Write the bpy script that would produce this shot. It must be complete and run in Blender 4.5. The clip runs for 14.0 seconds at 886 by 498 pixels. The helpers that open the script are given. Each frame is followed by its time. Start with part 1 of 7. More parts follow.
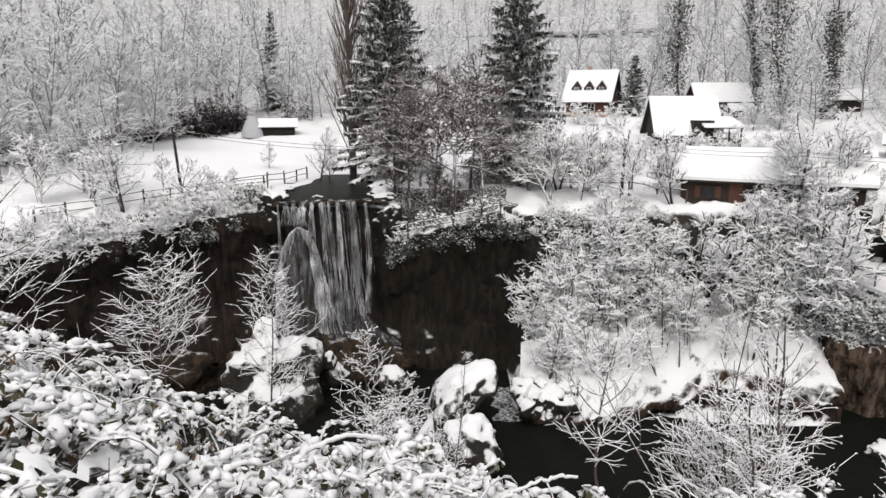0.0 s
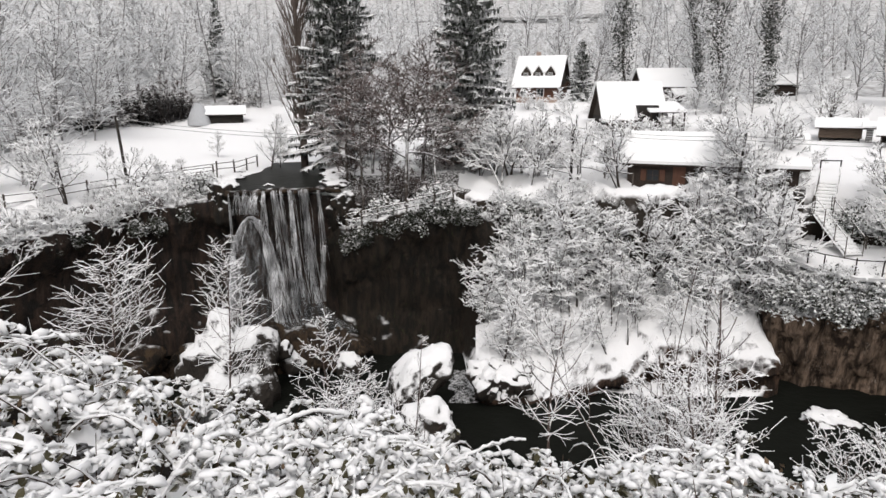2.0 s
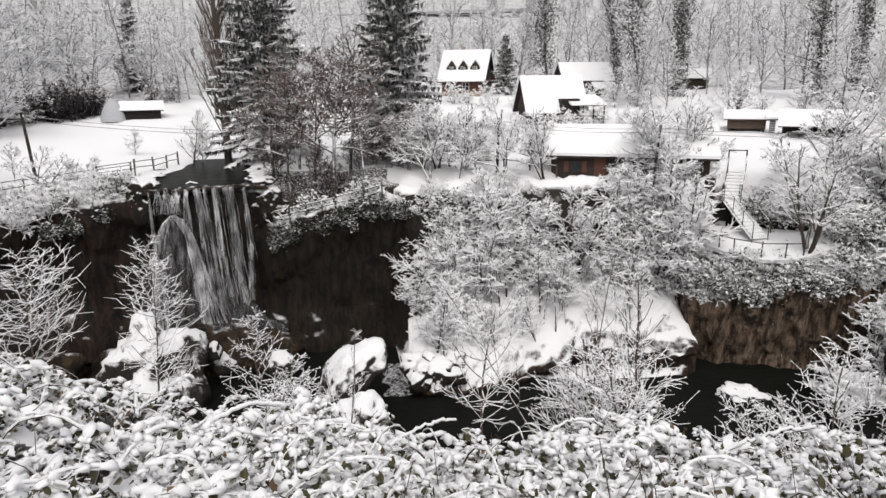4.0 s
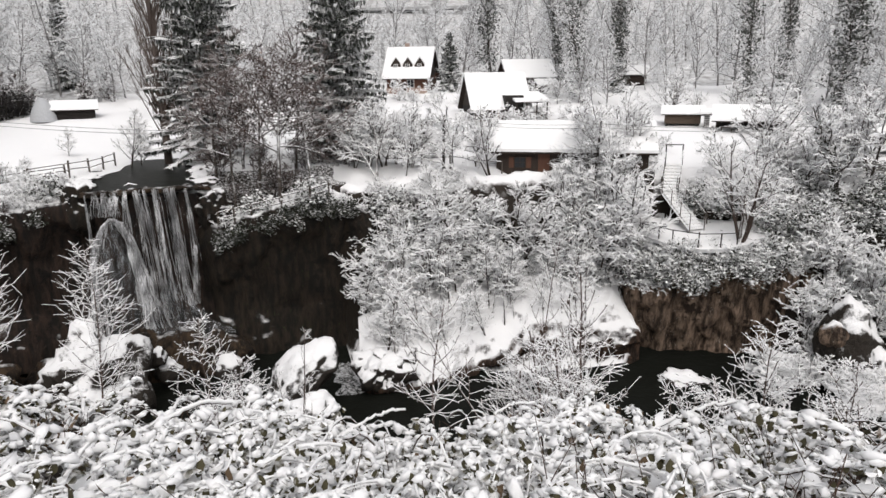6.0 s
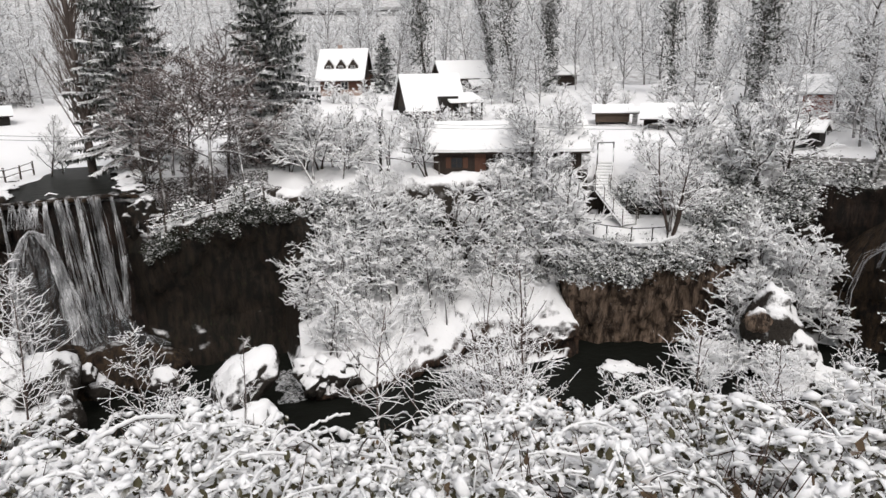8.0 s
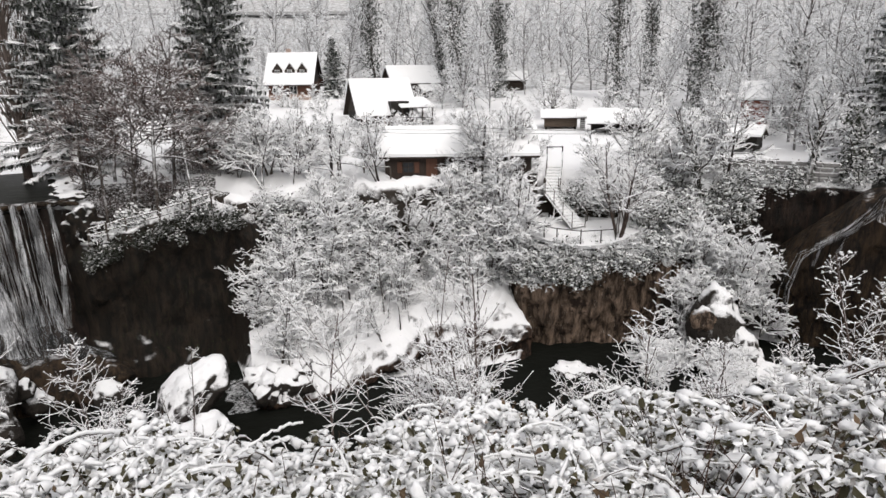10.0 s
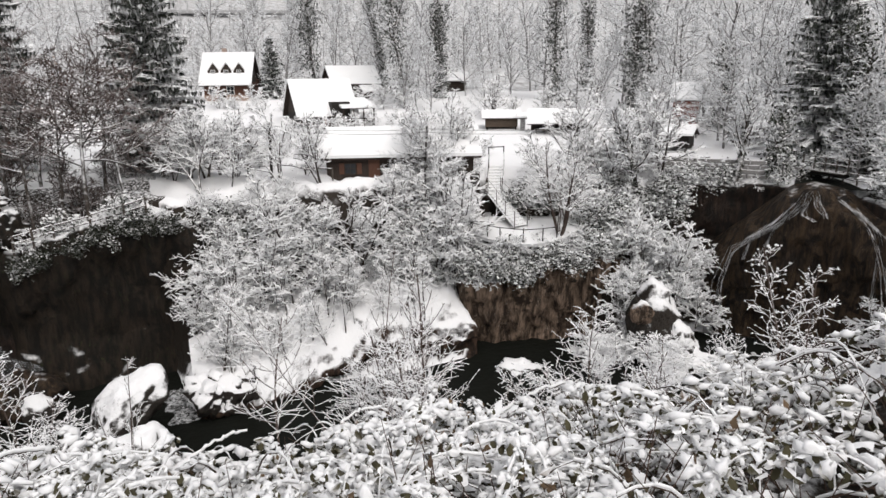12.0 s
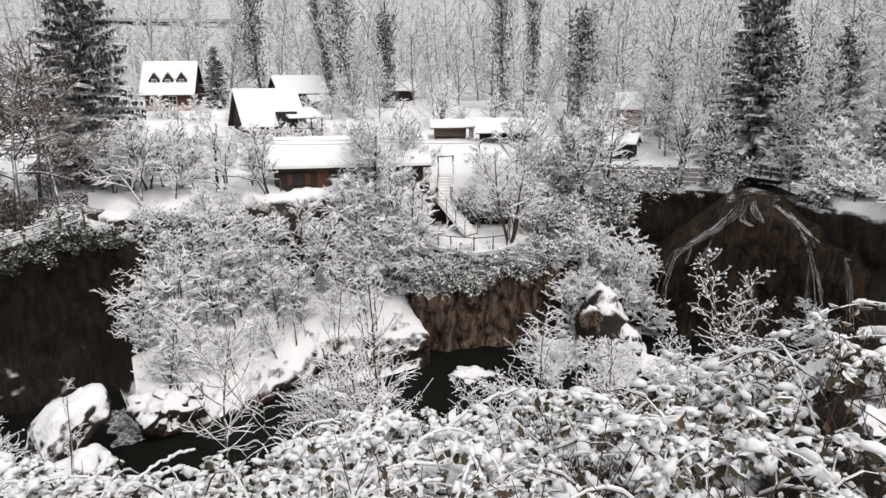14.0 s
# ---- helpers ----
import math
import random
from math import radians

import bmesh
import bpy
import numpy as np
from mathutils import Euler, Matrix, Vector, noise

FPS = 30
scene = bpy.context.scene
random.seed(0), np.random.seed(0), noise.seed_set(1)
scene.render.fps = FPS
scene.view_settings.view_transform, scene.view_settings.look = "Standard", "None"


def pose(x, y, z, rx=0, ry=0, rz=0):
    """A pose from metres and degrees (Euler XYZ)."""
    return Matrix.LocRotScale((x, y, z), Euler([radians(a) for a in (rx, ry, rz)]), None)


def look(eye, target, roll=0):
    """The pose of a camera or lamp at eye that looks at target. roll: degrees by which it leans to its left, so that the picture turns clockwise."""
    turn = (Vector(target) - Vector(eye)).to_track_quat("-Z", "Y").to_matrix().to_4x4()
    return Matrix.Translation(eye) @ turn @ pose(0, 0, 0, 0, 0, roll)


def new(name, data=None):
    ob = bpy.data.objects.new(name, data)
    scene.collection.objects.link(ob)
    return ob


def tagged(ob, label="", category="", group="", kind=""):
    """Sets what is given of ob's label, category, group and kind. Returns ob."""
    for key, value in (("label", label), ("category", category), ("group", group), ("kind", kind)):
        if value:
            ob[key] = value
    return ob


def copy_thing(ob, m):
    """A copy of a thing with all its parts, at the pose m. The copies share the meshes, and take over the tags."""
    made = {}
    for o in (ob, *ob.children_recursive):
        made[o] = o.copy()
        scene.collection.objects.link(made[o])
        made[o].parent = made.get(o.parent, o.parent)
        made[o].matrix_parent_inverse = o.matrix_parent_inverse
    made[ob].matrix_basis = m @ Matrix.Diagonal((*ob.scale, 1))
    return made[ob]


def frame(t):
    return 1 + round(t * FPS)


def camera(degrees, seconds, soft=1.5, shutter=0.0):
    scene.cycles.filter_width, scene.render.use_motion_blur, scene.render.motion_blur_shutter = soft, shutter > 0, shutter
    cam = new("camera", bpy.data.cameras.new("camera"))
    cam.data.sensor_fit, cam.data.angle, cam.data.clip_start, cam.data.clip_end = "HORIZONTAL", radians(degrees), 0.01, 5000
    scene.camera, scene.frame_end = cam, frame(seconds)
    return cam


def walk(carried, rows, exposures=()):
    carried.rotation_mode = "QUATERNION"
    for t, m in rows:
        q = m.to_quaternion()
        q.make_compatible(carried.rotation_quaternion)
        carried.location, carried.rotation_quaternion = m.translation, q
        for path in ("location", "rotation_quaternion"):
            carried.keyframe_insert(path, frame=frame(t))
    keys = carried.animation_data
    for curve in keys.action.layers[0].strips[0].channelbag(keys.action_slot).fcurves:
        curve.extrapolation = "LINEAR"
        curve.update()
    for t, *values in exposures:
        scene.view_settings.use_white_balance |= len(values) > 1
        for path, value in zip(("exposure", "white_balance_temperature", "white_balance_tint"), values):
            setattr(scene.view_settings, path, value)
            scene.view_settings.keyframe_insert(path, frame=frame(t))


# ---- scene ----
from collections import defaultdict
from itertools import count

# ------------------------------------------------------------------ camera
# seconds, eye x y z, heading east of the y axis, pitch, roll
cam = camera(68.4, 14.0, soft=1.5)
ROWS = [
    (0.0, -0.215, 0.894, 19.803, -16.30, -12.81, -0.16),
    (0.5, -0.193, 0.805, 19.823, -15.43, -13.24, -0.31),
    (1.0, -0.170, 0.707, 19.845, -14.62, -13.36, -0.28),
    (1.5, -0.148, 0.617, 19.864, -13.47, -13.61, -0.27),
    (2.0, -0.121, 0.510, 19.887, -12.15, -14.05, -0.37),
    (2.5, -0.100, 0.421, 19.907, -10.20, -14.35, -0.20),
    (3.0, -0.085, 0.357, 19.921, -8.34, -14.51, -0.31),
    (5.5, -0.016, 0.062, 19.986, -2.74, -14.76, -0.48),
    (6.0, -0.005, 0.016, 19.996, -1.25, -14.93, -0.62),
    (6.5, -0.001, -0.002, 20.000, -0.00, -14.85, -0.81),
    (7.0, -0.001, -0.002, 20.000, 1.31, -14.81, -0.80),
    (7.5, -0.001, -0.002, 20.000, 2.62, -14.84, -0.98),
    (8.0, -0.001, -0.002, 20.000, 4.20, -14.89, -1.08),
    (10.5, 0.000, -0.001, 20.000, 9.63, -14.53, -0.79),
    (11.0, 0.000, -0.001, 20.000, 10.99, -14.69, -0.83),
    (11.5, 0.000, -0.001, 20.000, 12.35, -14.62, -0.65),
    (12.0, 0.000, -0.001, 19.999, 13.56, -14.57, -0.66),
    (12.5, 0.000, -0.001, 19.999, 14.47, -14.40, -0.59),
    (13.0, 0.001, -0.001, 20.000, 15.32, -14.36, -0.52),
    (13.5, 0.000, -0.001, 20.000, 16.80, -14.08, -0.53),
    (14.0, 0.001, -0.001, 20.000, 18.00, -13.80, -0.58),
]


def eye_row(x, y, z, heading, pitch, roll):
    h, p = radians(heading), radians(pitch)
    ahead = Vector((math.sin(h) * math.cos(p), math.cos(h) * math.cos(p), math.sin(p)))
    return look((x, y, z), Vector((x, y, z)) + ahead * 10, roll)


walk(cam, [(t, eye_row(*r)) for t, *r in ROWS])

# ------------------------------------------------------------------ light
SUN_EL, SUN_AZ = 52.0, 168.0
world = bpy.data.worlds.new("overcast_sky")
scene.world = world
world.use_nodes = True
wn = world.node_tree
sky = wn.nodes.new("ShaderNodeTexSky")
sky.sky_type, sky.sun_disc = "NISHITA", False
sky.sun_elevation, sky.sun_rotation = radians(SUN_EL), radians(SUN_AZ)
sky.air_density, sky.dust_density, sky.ozone_density = 1.0, 6.0, 1.0
veil = wn.nodes.new("ShaderNodeMix")
veil.data_type = "RGBA"
veil.inputs[0].default_value = 0.82
veil.inputs[7].default_value = (7.10, 7.0, 7.12, 1)
wn.links.new(sky.outputs[0], veil.inputs[6])
wn.links.new(veil.outputs[2], wn.nodes["Background"].inputs[0])
wn.nodes["Background"].inputs[1].default_value = 0.098
lamp = bpy.data.lights.new("sun", "SUN")
lamp.energy, lamp.angle, lamp.color = 1.45, radians(50), (1.0, 0.97, 0.945)
sun = new("sun", lamp)
sun.matrix_world = look((0, 0, 0), (-math.sin(radians(SUN_AZ)) * math.cos(radians(SUN_EL)), -math.cos(radians(SUN_AZ)) * math.cos(radians(SUN_EL)), -math.sin(radians(SUN_EL))))
scene.view_settings.exposure = 0.24


# ------------------------------------------------------------------ materials
class Nodes:
    """A small builder of node materials."""

    def __init__(self, name):
        self.m = bpy.data.materials.new(name)
        self.m.use_nodes = True
        self.t = self.m.node_tree
        self.b = self.t.nodes["Principled BSDF"]
        self.geo = self.t.nodes.new("ShaderNodeNewGeometry")
        self.co = self.t.nodes.new("ShaderNodeTexCoord")

    def put(self, socket, v):
        if isinstance(v, bpy.types.NodeSocket):
            self.t.links.new(v, socket)
        elif isinstance(v, tuple) and len(v) == 3 and socket.type == "RGBA":
            socket.default_value = (*v, 1)
        else:
            socket.default_value = v

    def noise(self, scale, detail=4, rough=0.6, dims=None, stretch=None):
        n = self.t.nodes.new("ShaderNodeTexNoise")
        n.inputs["Scale"].default_value, n.inputs["Detail"].default_value, n.inputs["Roughness"].default_value = scale, detail, rough
        src = self.geo.outputs["Position"] if dims != "object" else self.co.outputs["Object"]
        if stretch:
            mp = self.t.nodes.new("ShaderNodeMapping")
            mp.inputs["Scale"].default_value = stretch
            self.t.links.new(src, mp.inputs[0])
            src = mp.outputs[0]
        self.t.links.new(src, n.inputs["Vector"])
        return n.outputs["Fac"]

    def ramp(self, v, lo, hi):
        n = self.t.nodes.new("ShaderNodeMapRange")
        n.interpolation_type = "SMOOTHSTEP"
        self.put(n.inputs[0], v)
        n.inputs[1].default_value, n.inputs[2].default_value = lo, hi
        return n.outputs[0]

    def math(self, op, a, b=0.0):
        n = self.t.nodes.new("ShaderNodeMath")
        n.operation = op
        self.put(n.inputs[0], a)
        self.put(n.inputs[1], b)
        return n.outputs[0]

    def mix(self, f, a, b):
        n = self.t.nodes.new("ShaderNodeMix")
        n.data_type = "RGBA"
        self.put(n.inputs[0], f)
        self.put(n.inputs[6], a)
        self.put(n.inputs[7], b)
        return n.outputs[2]

    def up(self):
        n = self.t.nodes.new("ShaderNodeSeparateXYZ")
        self.t.links.new(self.geo.outputs["Normal"], n.inputs[0])
        return n.outputs[2]

    def rand(self):
        n = self.t.nodes.new("ShaderNodeObjectInfo")
        return n.outputs["Random"]

    def island(self):
        return self.geo.outputs["Random Per Island"]

    def bump(self, v, strength, dist=0.05):
        n = self.t.nodes.new("ShaderNodeBump")
        n.inputs["Strength"].default_value, n.inputs["Distance"].default_value = strength, dist
        self.put(n.inputs["Height"], v)
        self.t.links.new(n.outputs[0], self.b.inputs["Normal"])

    def done(self, color, rough=0.8, spec=0.3, metal=0.0):
        self.put(self.b.inputs["Base Color"], color)
        self.put(self.b.inputs["Roughness"], rough)
        self.b.inputs["Specular IOR Level"].default_value = spec
        self.b.inputs["Metallic"].default_value = metal
        return self.m


SNOW = (0.87, 0.87, 0.875)


def snow_material():
    k = Nodes("snow")
    c = k.mix(k.noise(0.35, 4), (0.86, 0.865, 0.87), (0.925, 0.925, 0.92))
    k.bump(k.noise(3.0, 8), 0.25, 0.06)
    return k.done(c, 0.75, 0.25)


def snowy(name, dark, light, lo, hi, grain=6.0, rough=0.85, patch=0.35, scale=2.0, bump=0.4, snow=SNOW, deep=0.04):
    """A surface on whose upward faces snow lies, broken by patches."""
    k = Nodes(name)
    base = k.mix(k.noise(grain, 5), dark, light)
    edge = k.math("ADD", k.up(), k.math("MULTIPLY", k.math("SUBTRACT", k.noise(scale, 5), 0.5), patch * 2))
    f = k.ramp(edge, lo, hi)
    if bump:
        k.bump(k.math("MULTIPLY", k.noise(grain * 2, 6), k.math("SUBTRACT", 1.0, k.math("MULTIPLY", f, 0.55))), bump, deep)
    return k.done(k.mix(f, base, snow), rough, 0.25)


def plain(name, a, b, scale=3.0, rough=0.7, metal=0.0, spec=0.3, stretch=None, bump=0.2):
    k = Nodes(name)
    n = k.noise(scale, 6, stretch=stretch)
    if bump:
        k.bump(n, bump, 0.02)
    return k.done(k.mix(n, a, b), rough, spec, metal)


def water_material():
    k = Nodes("river_water")
    k.b.inputs["IOR"].default_value = 1.12
    k.bump(k.math("ADD", k.noise(1.2, 3), k.math("MULTIPLY", k.noise(6.0, 3), 0.3)), 0.35, 0.1)
    return k.done(k.mix(k.noise(0.5, 3), (0.007, 0.0075, 0.006), (0.013, 0.014, 0.012)), 0.3, 0.09)


def foam_material(name, a, b, cover, soft=0.22):
    """Falling white water, threads of it thinning out."""
    k = Nodes(name)
    n = k.noise(5.0, 6, 0.7, stretch=(1, 1, 0.16))
    fine = k.noise(26.0, 4, 0.7, stretch=(1, 1, 0.22))
    m = k.math("ADD", k.math("MULTIPLY", n, 0.6), k.math("MULTIPLY", fine, 0.4))
    k.put(k.b.inputs["Alpha"], k.ramp(m, cover, cover + soft))
    return k.done(k.mix(n, a, b), 0.5, 0.3)


def tufa(name, dark, light, pale, lo, hi, rough=0.8, streak_z=0.28):
    """Porous tufa: upright drip streaks, dark patches painted as shaded hollows, pale crusts, snow on ledges."""
    k = Nodes(name)
    streak = k.noise(1.6, 6, 0.65, stretch=(1.6, 1.6, streak_z))
    fine = k.noise(6.0, 6, 0.7, stretch=(1, 1, 0.5))
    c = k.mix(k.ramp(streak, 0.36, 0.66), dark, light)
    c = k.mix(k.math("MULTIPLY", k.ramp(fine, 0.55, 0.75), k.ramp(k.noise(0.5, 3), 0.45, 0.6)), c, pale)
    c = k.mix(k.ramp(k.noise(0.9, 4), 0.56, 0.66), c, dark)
    edge = k.math("ADD", k.up(), k.math("MULTIPLY", k.math("SUBTRACT", k.noise(2.0, 5), 0.5), 0.45))
    f = k.ramp(edge, lo, hi)
    relief = k.math("ADD", k.math("MULTIPLY", streak, 1.5), fine)
    k.bump(k.math("MULTIPLY", relief, k.math("SUBTRACT", 1.0, k.math("MULTIPLY", f, 0.88))), 1.0, 0.25)
    return k.done(k.mix(f, c, SNOW), rough, 0.25)


M_SNOW = snow_material()
M_GROUND = snowy("snowy_earth", (0.012, 0.010, 0.008), (0.045, 0.036, 0.028), 0.36, 0.62, 1.2, patch=0.3, scale=1.3, bump=0.7, deep=0.22)
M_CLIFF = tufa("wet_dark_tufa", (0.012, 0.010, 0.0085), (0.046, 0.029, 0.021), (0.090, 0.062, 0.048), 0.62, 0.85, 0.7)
M_CLIFF_BROWN = tufa("brown_tufa", (0.030, 0.020, 0.014), (0.33, 0.235, 0.170), (0.48, 0.40, 0.33), 0.6, 0.85, streak_z=0.36)
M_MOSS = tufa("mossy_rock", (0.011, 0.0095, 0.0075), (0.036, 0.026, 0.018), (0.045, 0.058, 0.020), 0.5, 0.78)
M_ROCK = snowy("snowy_boulder", (0.012, 0.010, 0.008), (0.055, 0.046, 0.038), 0.24, 0.50, 1.6, patch=0.65, scale=1.5, bump=0.9, deep=0.30)
M_BARK = snowy("snowy_bark", (0.030, 0.024, 0.020), (0.080, 0.066, 0.056), 0.0, 0.35, 5.0, patch=0.35, scale=3.0, bump=0)
M_TWIG = snowy("snowy_twig", (0.060, 0.050, 0.045), (0.17, 0.15, 0.14), -0.30, 0.04, 5.0, patch=0.25, scale=2.5, bump=0, snow=(0.92, 0.92, 0.925))
# frost greys that also carry the paleness of distance haze
M_TWIG_FROST = snowy("hazed_frosted_twig", (0.27, 0.262, 0.258), (0.41, 0.402, 0.397), -0.6, 0.3, 5.0, patch=0.3, scale=0.6, bump=0, snow=(0.70, 0.71, 0.72))
M_TWIG_DARK = snowy("bare_brown_twig", (0.030, 0.020, 0.018), (0.085, 0.058, 0.050), 0.15, 0.6, 5.0, patch=0.5, scale=1.2, bump=0)
M_NEEDLE = snowy("snowy_needles", (0.030, 0.036, 0.030), (0.110, 0.120, 0.100), -0.06, 0.46, 4.0, patch=0.65, scale=1.8, bump=0)
M_IVY = snowy("ivy_leaves", (0.024, 0.028, 0.021), (0.085, 0.092, 0.070), 0.50, 0.95, 5.0, patch=0.5, scale=2.0, bump=0)
M_IVY_DARK = snowy("dark_ivy_leaves", (0.014, 0.016, 0.011), (0.050, 0.054, 0.038), 0.72, 1.15, 5.0, patch=0.5, scale=2.0, bump=0)
M_DEAD_LEAF = plain("stand_in_hedge_leaves", (0.016, 0.015, 0.015), (0.050, 0.046, 0.045), 2.0, 0.85, bump=0)
# ivy paled to put distance haze into its colour, besides the frost
M_IVY_HAZED = snowy("hazed_frosted_ivy", (0.055, 0.060, 0.052), (0.150, 0.155, 0.140), 0.30, 0.95, 5.0, patch=0.6, scale=1.2, bump=0)
M_LEAF = snowy("bramble_leaf", (0.028, 0.026, 0.014), (0.11, 0.098, 0.055), 0.75, 1.0, 9.0, patch=0.4, scale=6.0, bump=0)
M_CANE = snowy("bramble_cane", (0.035, 0.022, 0.016), (0.10, 0.07, 0.05), 0.1, 0.5, 9.0, patch=0.5, scale=5.0, bump=0)
M_WATER = water_material()
M_FOAM = foam_material("white_water", (0.70, 0.71, 0.72), (0.90, 0.90, 0.91), 0.39, 0.30)
M_VEIL = foam_material("thin_water_veil", (0.28, 0.29, 0.30), (0.54, 0.55, 0.56), 0.54, 0.30)
M_WOOD = plain("weathered_wood", (0.016, 0.012, 0.010), (0.055, 0.040, 0.031), 2.0, 0.85, stretch=(6, 6, 1))
M_WOOD_RED = plain("red_brown_wood", (0.055, 0.025, 0.016), (0.13, 0.062, 0.04), 2.0, 0.8, stretch=(6, 6, 1))
M_LOG = plain("brown_log", (0.050, 0.036, 0.027), (0.14, 0.105, 0.08), 2.0, 0.85, stretch=(1, 1, 6))
M_RED = plain("red_painted_wall", (0.16, 0.045, 0.028), (0.25, 0.075, 0.045), 2.0, 0.8)
M_DARK = plain("dark_boards", (0.010, 0.009, 0.008), (0.030, 0.026, 0.022), 2.0, 0.85)
M_STONE = snowy("grey_stone", (0.16, 0.155, 0.15), (0.34, 0.33, 0.32), 0.35, 0.7, 3.0, patch=0.6, scale=1.5)
M_POLE = plain("tarred_pole", (0.018, 0.015, 0.013), (0.05, 0.042, 0.036), 3.0, 0.85)
M_GLASS = plain("dark_glass", (0.015, 0.017, 0.02), (0.03, 0.033, 0.036), 1.0, 0.08, bump=0)
M_PLASTER = plain("beige_plaster", (0.30, 0.22, 0.18), (0.42, 0.33, 0.28), 2.0, 0.85)
M_CONCRETE = plain("grey_concrete", (0.30, 0.30, 0.30), (0.40, 0.40, 0.40), 1.0, 0.85)
M_FENCE = snowy("snowy_rail", (0.045, 0.038, 0.032), (0.12, 0.10, 0.085), 0.35, 0.6, 6.0, patch=0.2)
# dead growth; on the ground its near-black also serves as painted shade
M_LITTER_SHADE = snowy("undergrowth_and_shade", (0.010, 0.008, 0.006), (0.040, 0.030, 0.022), 0.85, 1.1, 12.0, patch=0.6, scale=7.0)
M_DOME = tufa("brown_travertine", (0.012, 0.009, 0.007), (0.070, 0.045, 0.026), (0.16, 0.11, 0.06), 0.90, 1.08, 0.7)
M_BRICK_LEAF = snowy("withered_leaves", (0.035, 0.018, 0.014), (0.10, 0.052, 0.04), 0.75, 1.1, 6.0, patch=0.5, scale=2.5, bump=0)
M_NET = plain("grey_netting", (0.30, 0.31, 0.32), (0.55, 0.56, 0.58), 4.0, 0.8, stretch=(3, 3, 0.6))
M_WHITE = plain("white_window_frame", (0.62, 0.62, 0.60), (0.75, 0.75, 0.73), 2.0, 0.6, bump=0)
M_WIRE = plain("grey_cable", (0.20, 0.20, 0.20), (0.32, 0.32, 0.32), 2.0, 0.6, bump=0)
M_SPRAY = foam_material("water_spray", (0.45, 0.47, 0.49), (0.62, 0.64, 0.66), 0.42, 0.45)
M_TWIG_MIX = snowy("half_bare_twig", (0.050, 0.039, 0.036), (0.15, 0.118, 0.108), 0.38, 0.85, 5.0, patch=0.5, scale=1.0, bump=0)
# bark and twigs of the far woods, haze painted into their pale colours
M_BARK_FAR = snowy("haze_paled_bark", (0.13, 0.122, 0.118), (0.26, 0.25, 0.245), 0.0, 0.6, 2.0, patch=0.4, scale=1.0, bump=0)
M_TWIG_FAR = snowy("far_hazed_frosted_twig", (0.28, 0.276, 0.272), (0.42, 0.415, 0.41), -0.3, 0.7, 0.4, patch=0.5, scale=0.1, bump=0, snow=(0.55, 0.56, 0.57))
M_BARK_WARM = snowy("warm_brown_bark", (0.035, 0.024, 0.020), (0.10, 0.072, 0.06), 0.2, 0.6, 5.0, patch=0.35, scale=3.0, bump=0)
M_BARK_NEAR = snowy("snow_lined_bark", (0.050, 0.034, 0.028), (0.13, 0.095, 0.08), 0.15, 0.5, 20.0, patch=0.4, scale=6.0, bump=0)
M_TWIG_NEAR = snowy("snow_lined_twig", (0.10, 0.075, 0.066), (0.24, 0.195, 0.175), -0.12, 0.22, 20.0, patch=0.3, scale=5.0, bump=0)
M_DRY = snowy("dry_leaf", (0.07, 0.045, 0.028), (0.20, 0.14, 0.085), 0.7, 1.0, 12.0, patch=0.4, scale=8.0, bump=0)


def near_snow_material():
    k = Nodes("soft_snow")
    c = k.mix(k.noise(6.0, 3), (0.80, 0.805, 0.815), (0.88, 0.88, 0.88))
    k.bump(k.noise(60.0, 5), 0.25, 0.008)
    return k.done(c, 0.7, 0.3)


M_SNOW_NEAR = near_snow_material()
M_FOREST = snowy("snow_dusted_leaf_litter", (0.20, 0.19, 0.185), (0.40, 0.39, 0.38), 0.7, 1.2, 0.9, patch=0.8, scale=0.7, snow=(0.64, 0.645, 0.65))
M_SLAB = tufa("brown_overhang", (0.016, 0.011, 0.008), (0.090, 0.054, 0.036), (0.17, 0.12, 0.09), 0.46, 0.66)
M_STALK = plain("dry_brown_stalk", (0.035, 0.020, 0.014), (0.10, 0.062, 0.045), 8.0, 0.85, bump=0)


# ------------------------------------------------------------------ mesh helpers
HEADING_SCALE, REACH_SCALE = 1.023, 0.98


def polar(az, r, z=0.0):
    """A spot at a plan heading and distance from the overlook; the two scales turn plan numbers into true ones."""
    a = radians(az * HEADING_SCALE)
    return Vector((r * REACH_SCALE * math.sin(a), r * REACH_SCALE * math.cos(a), z))


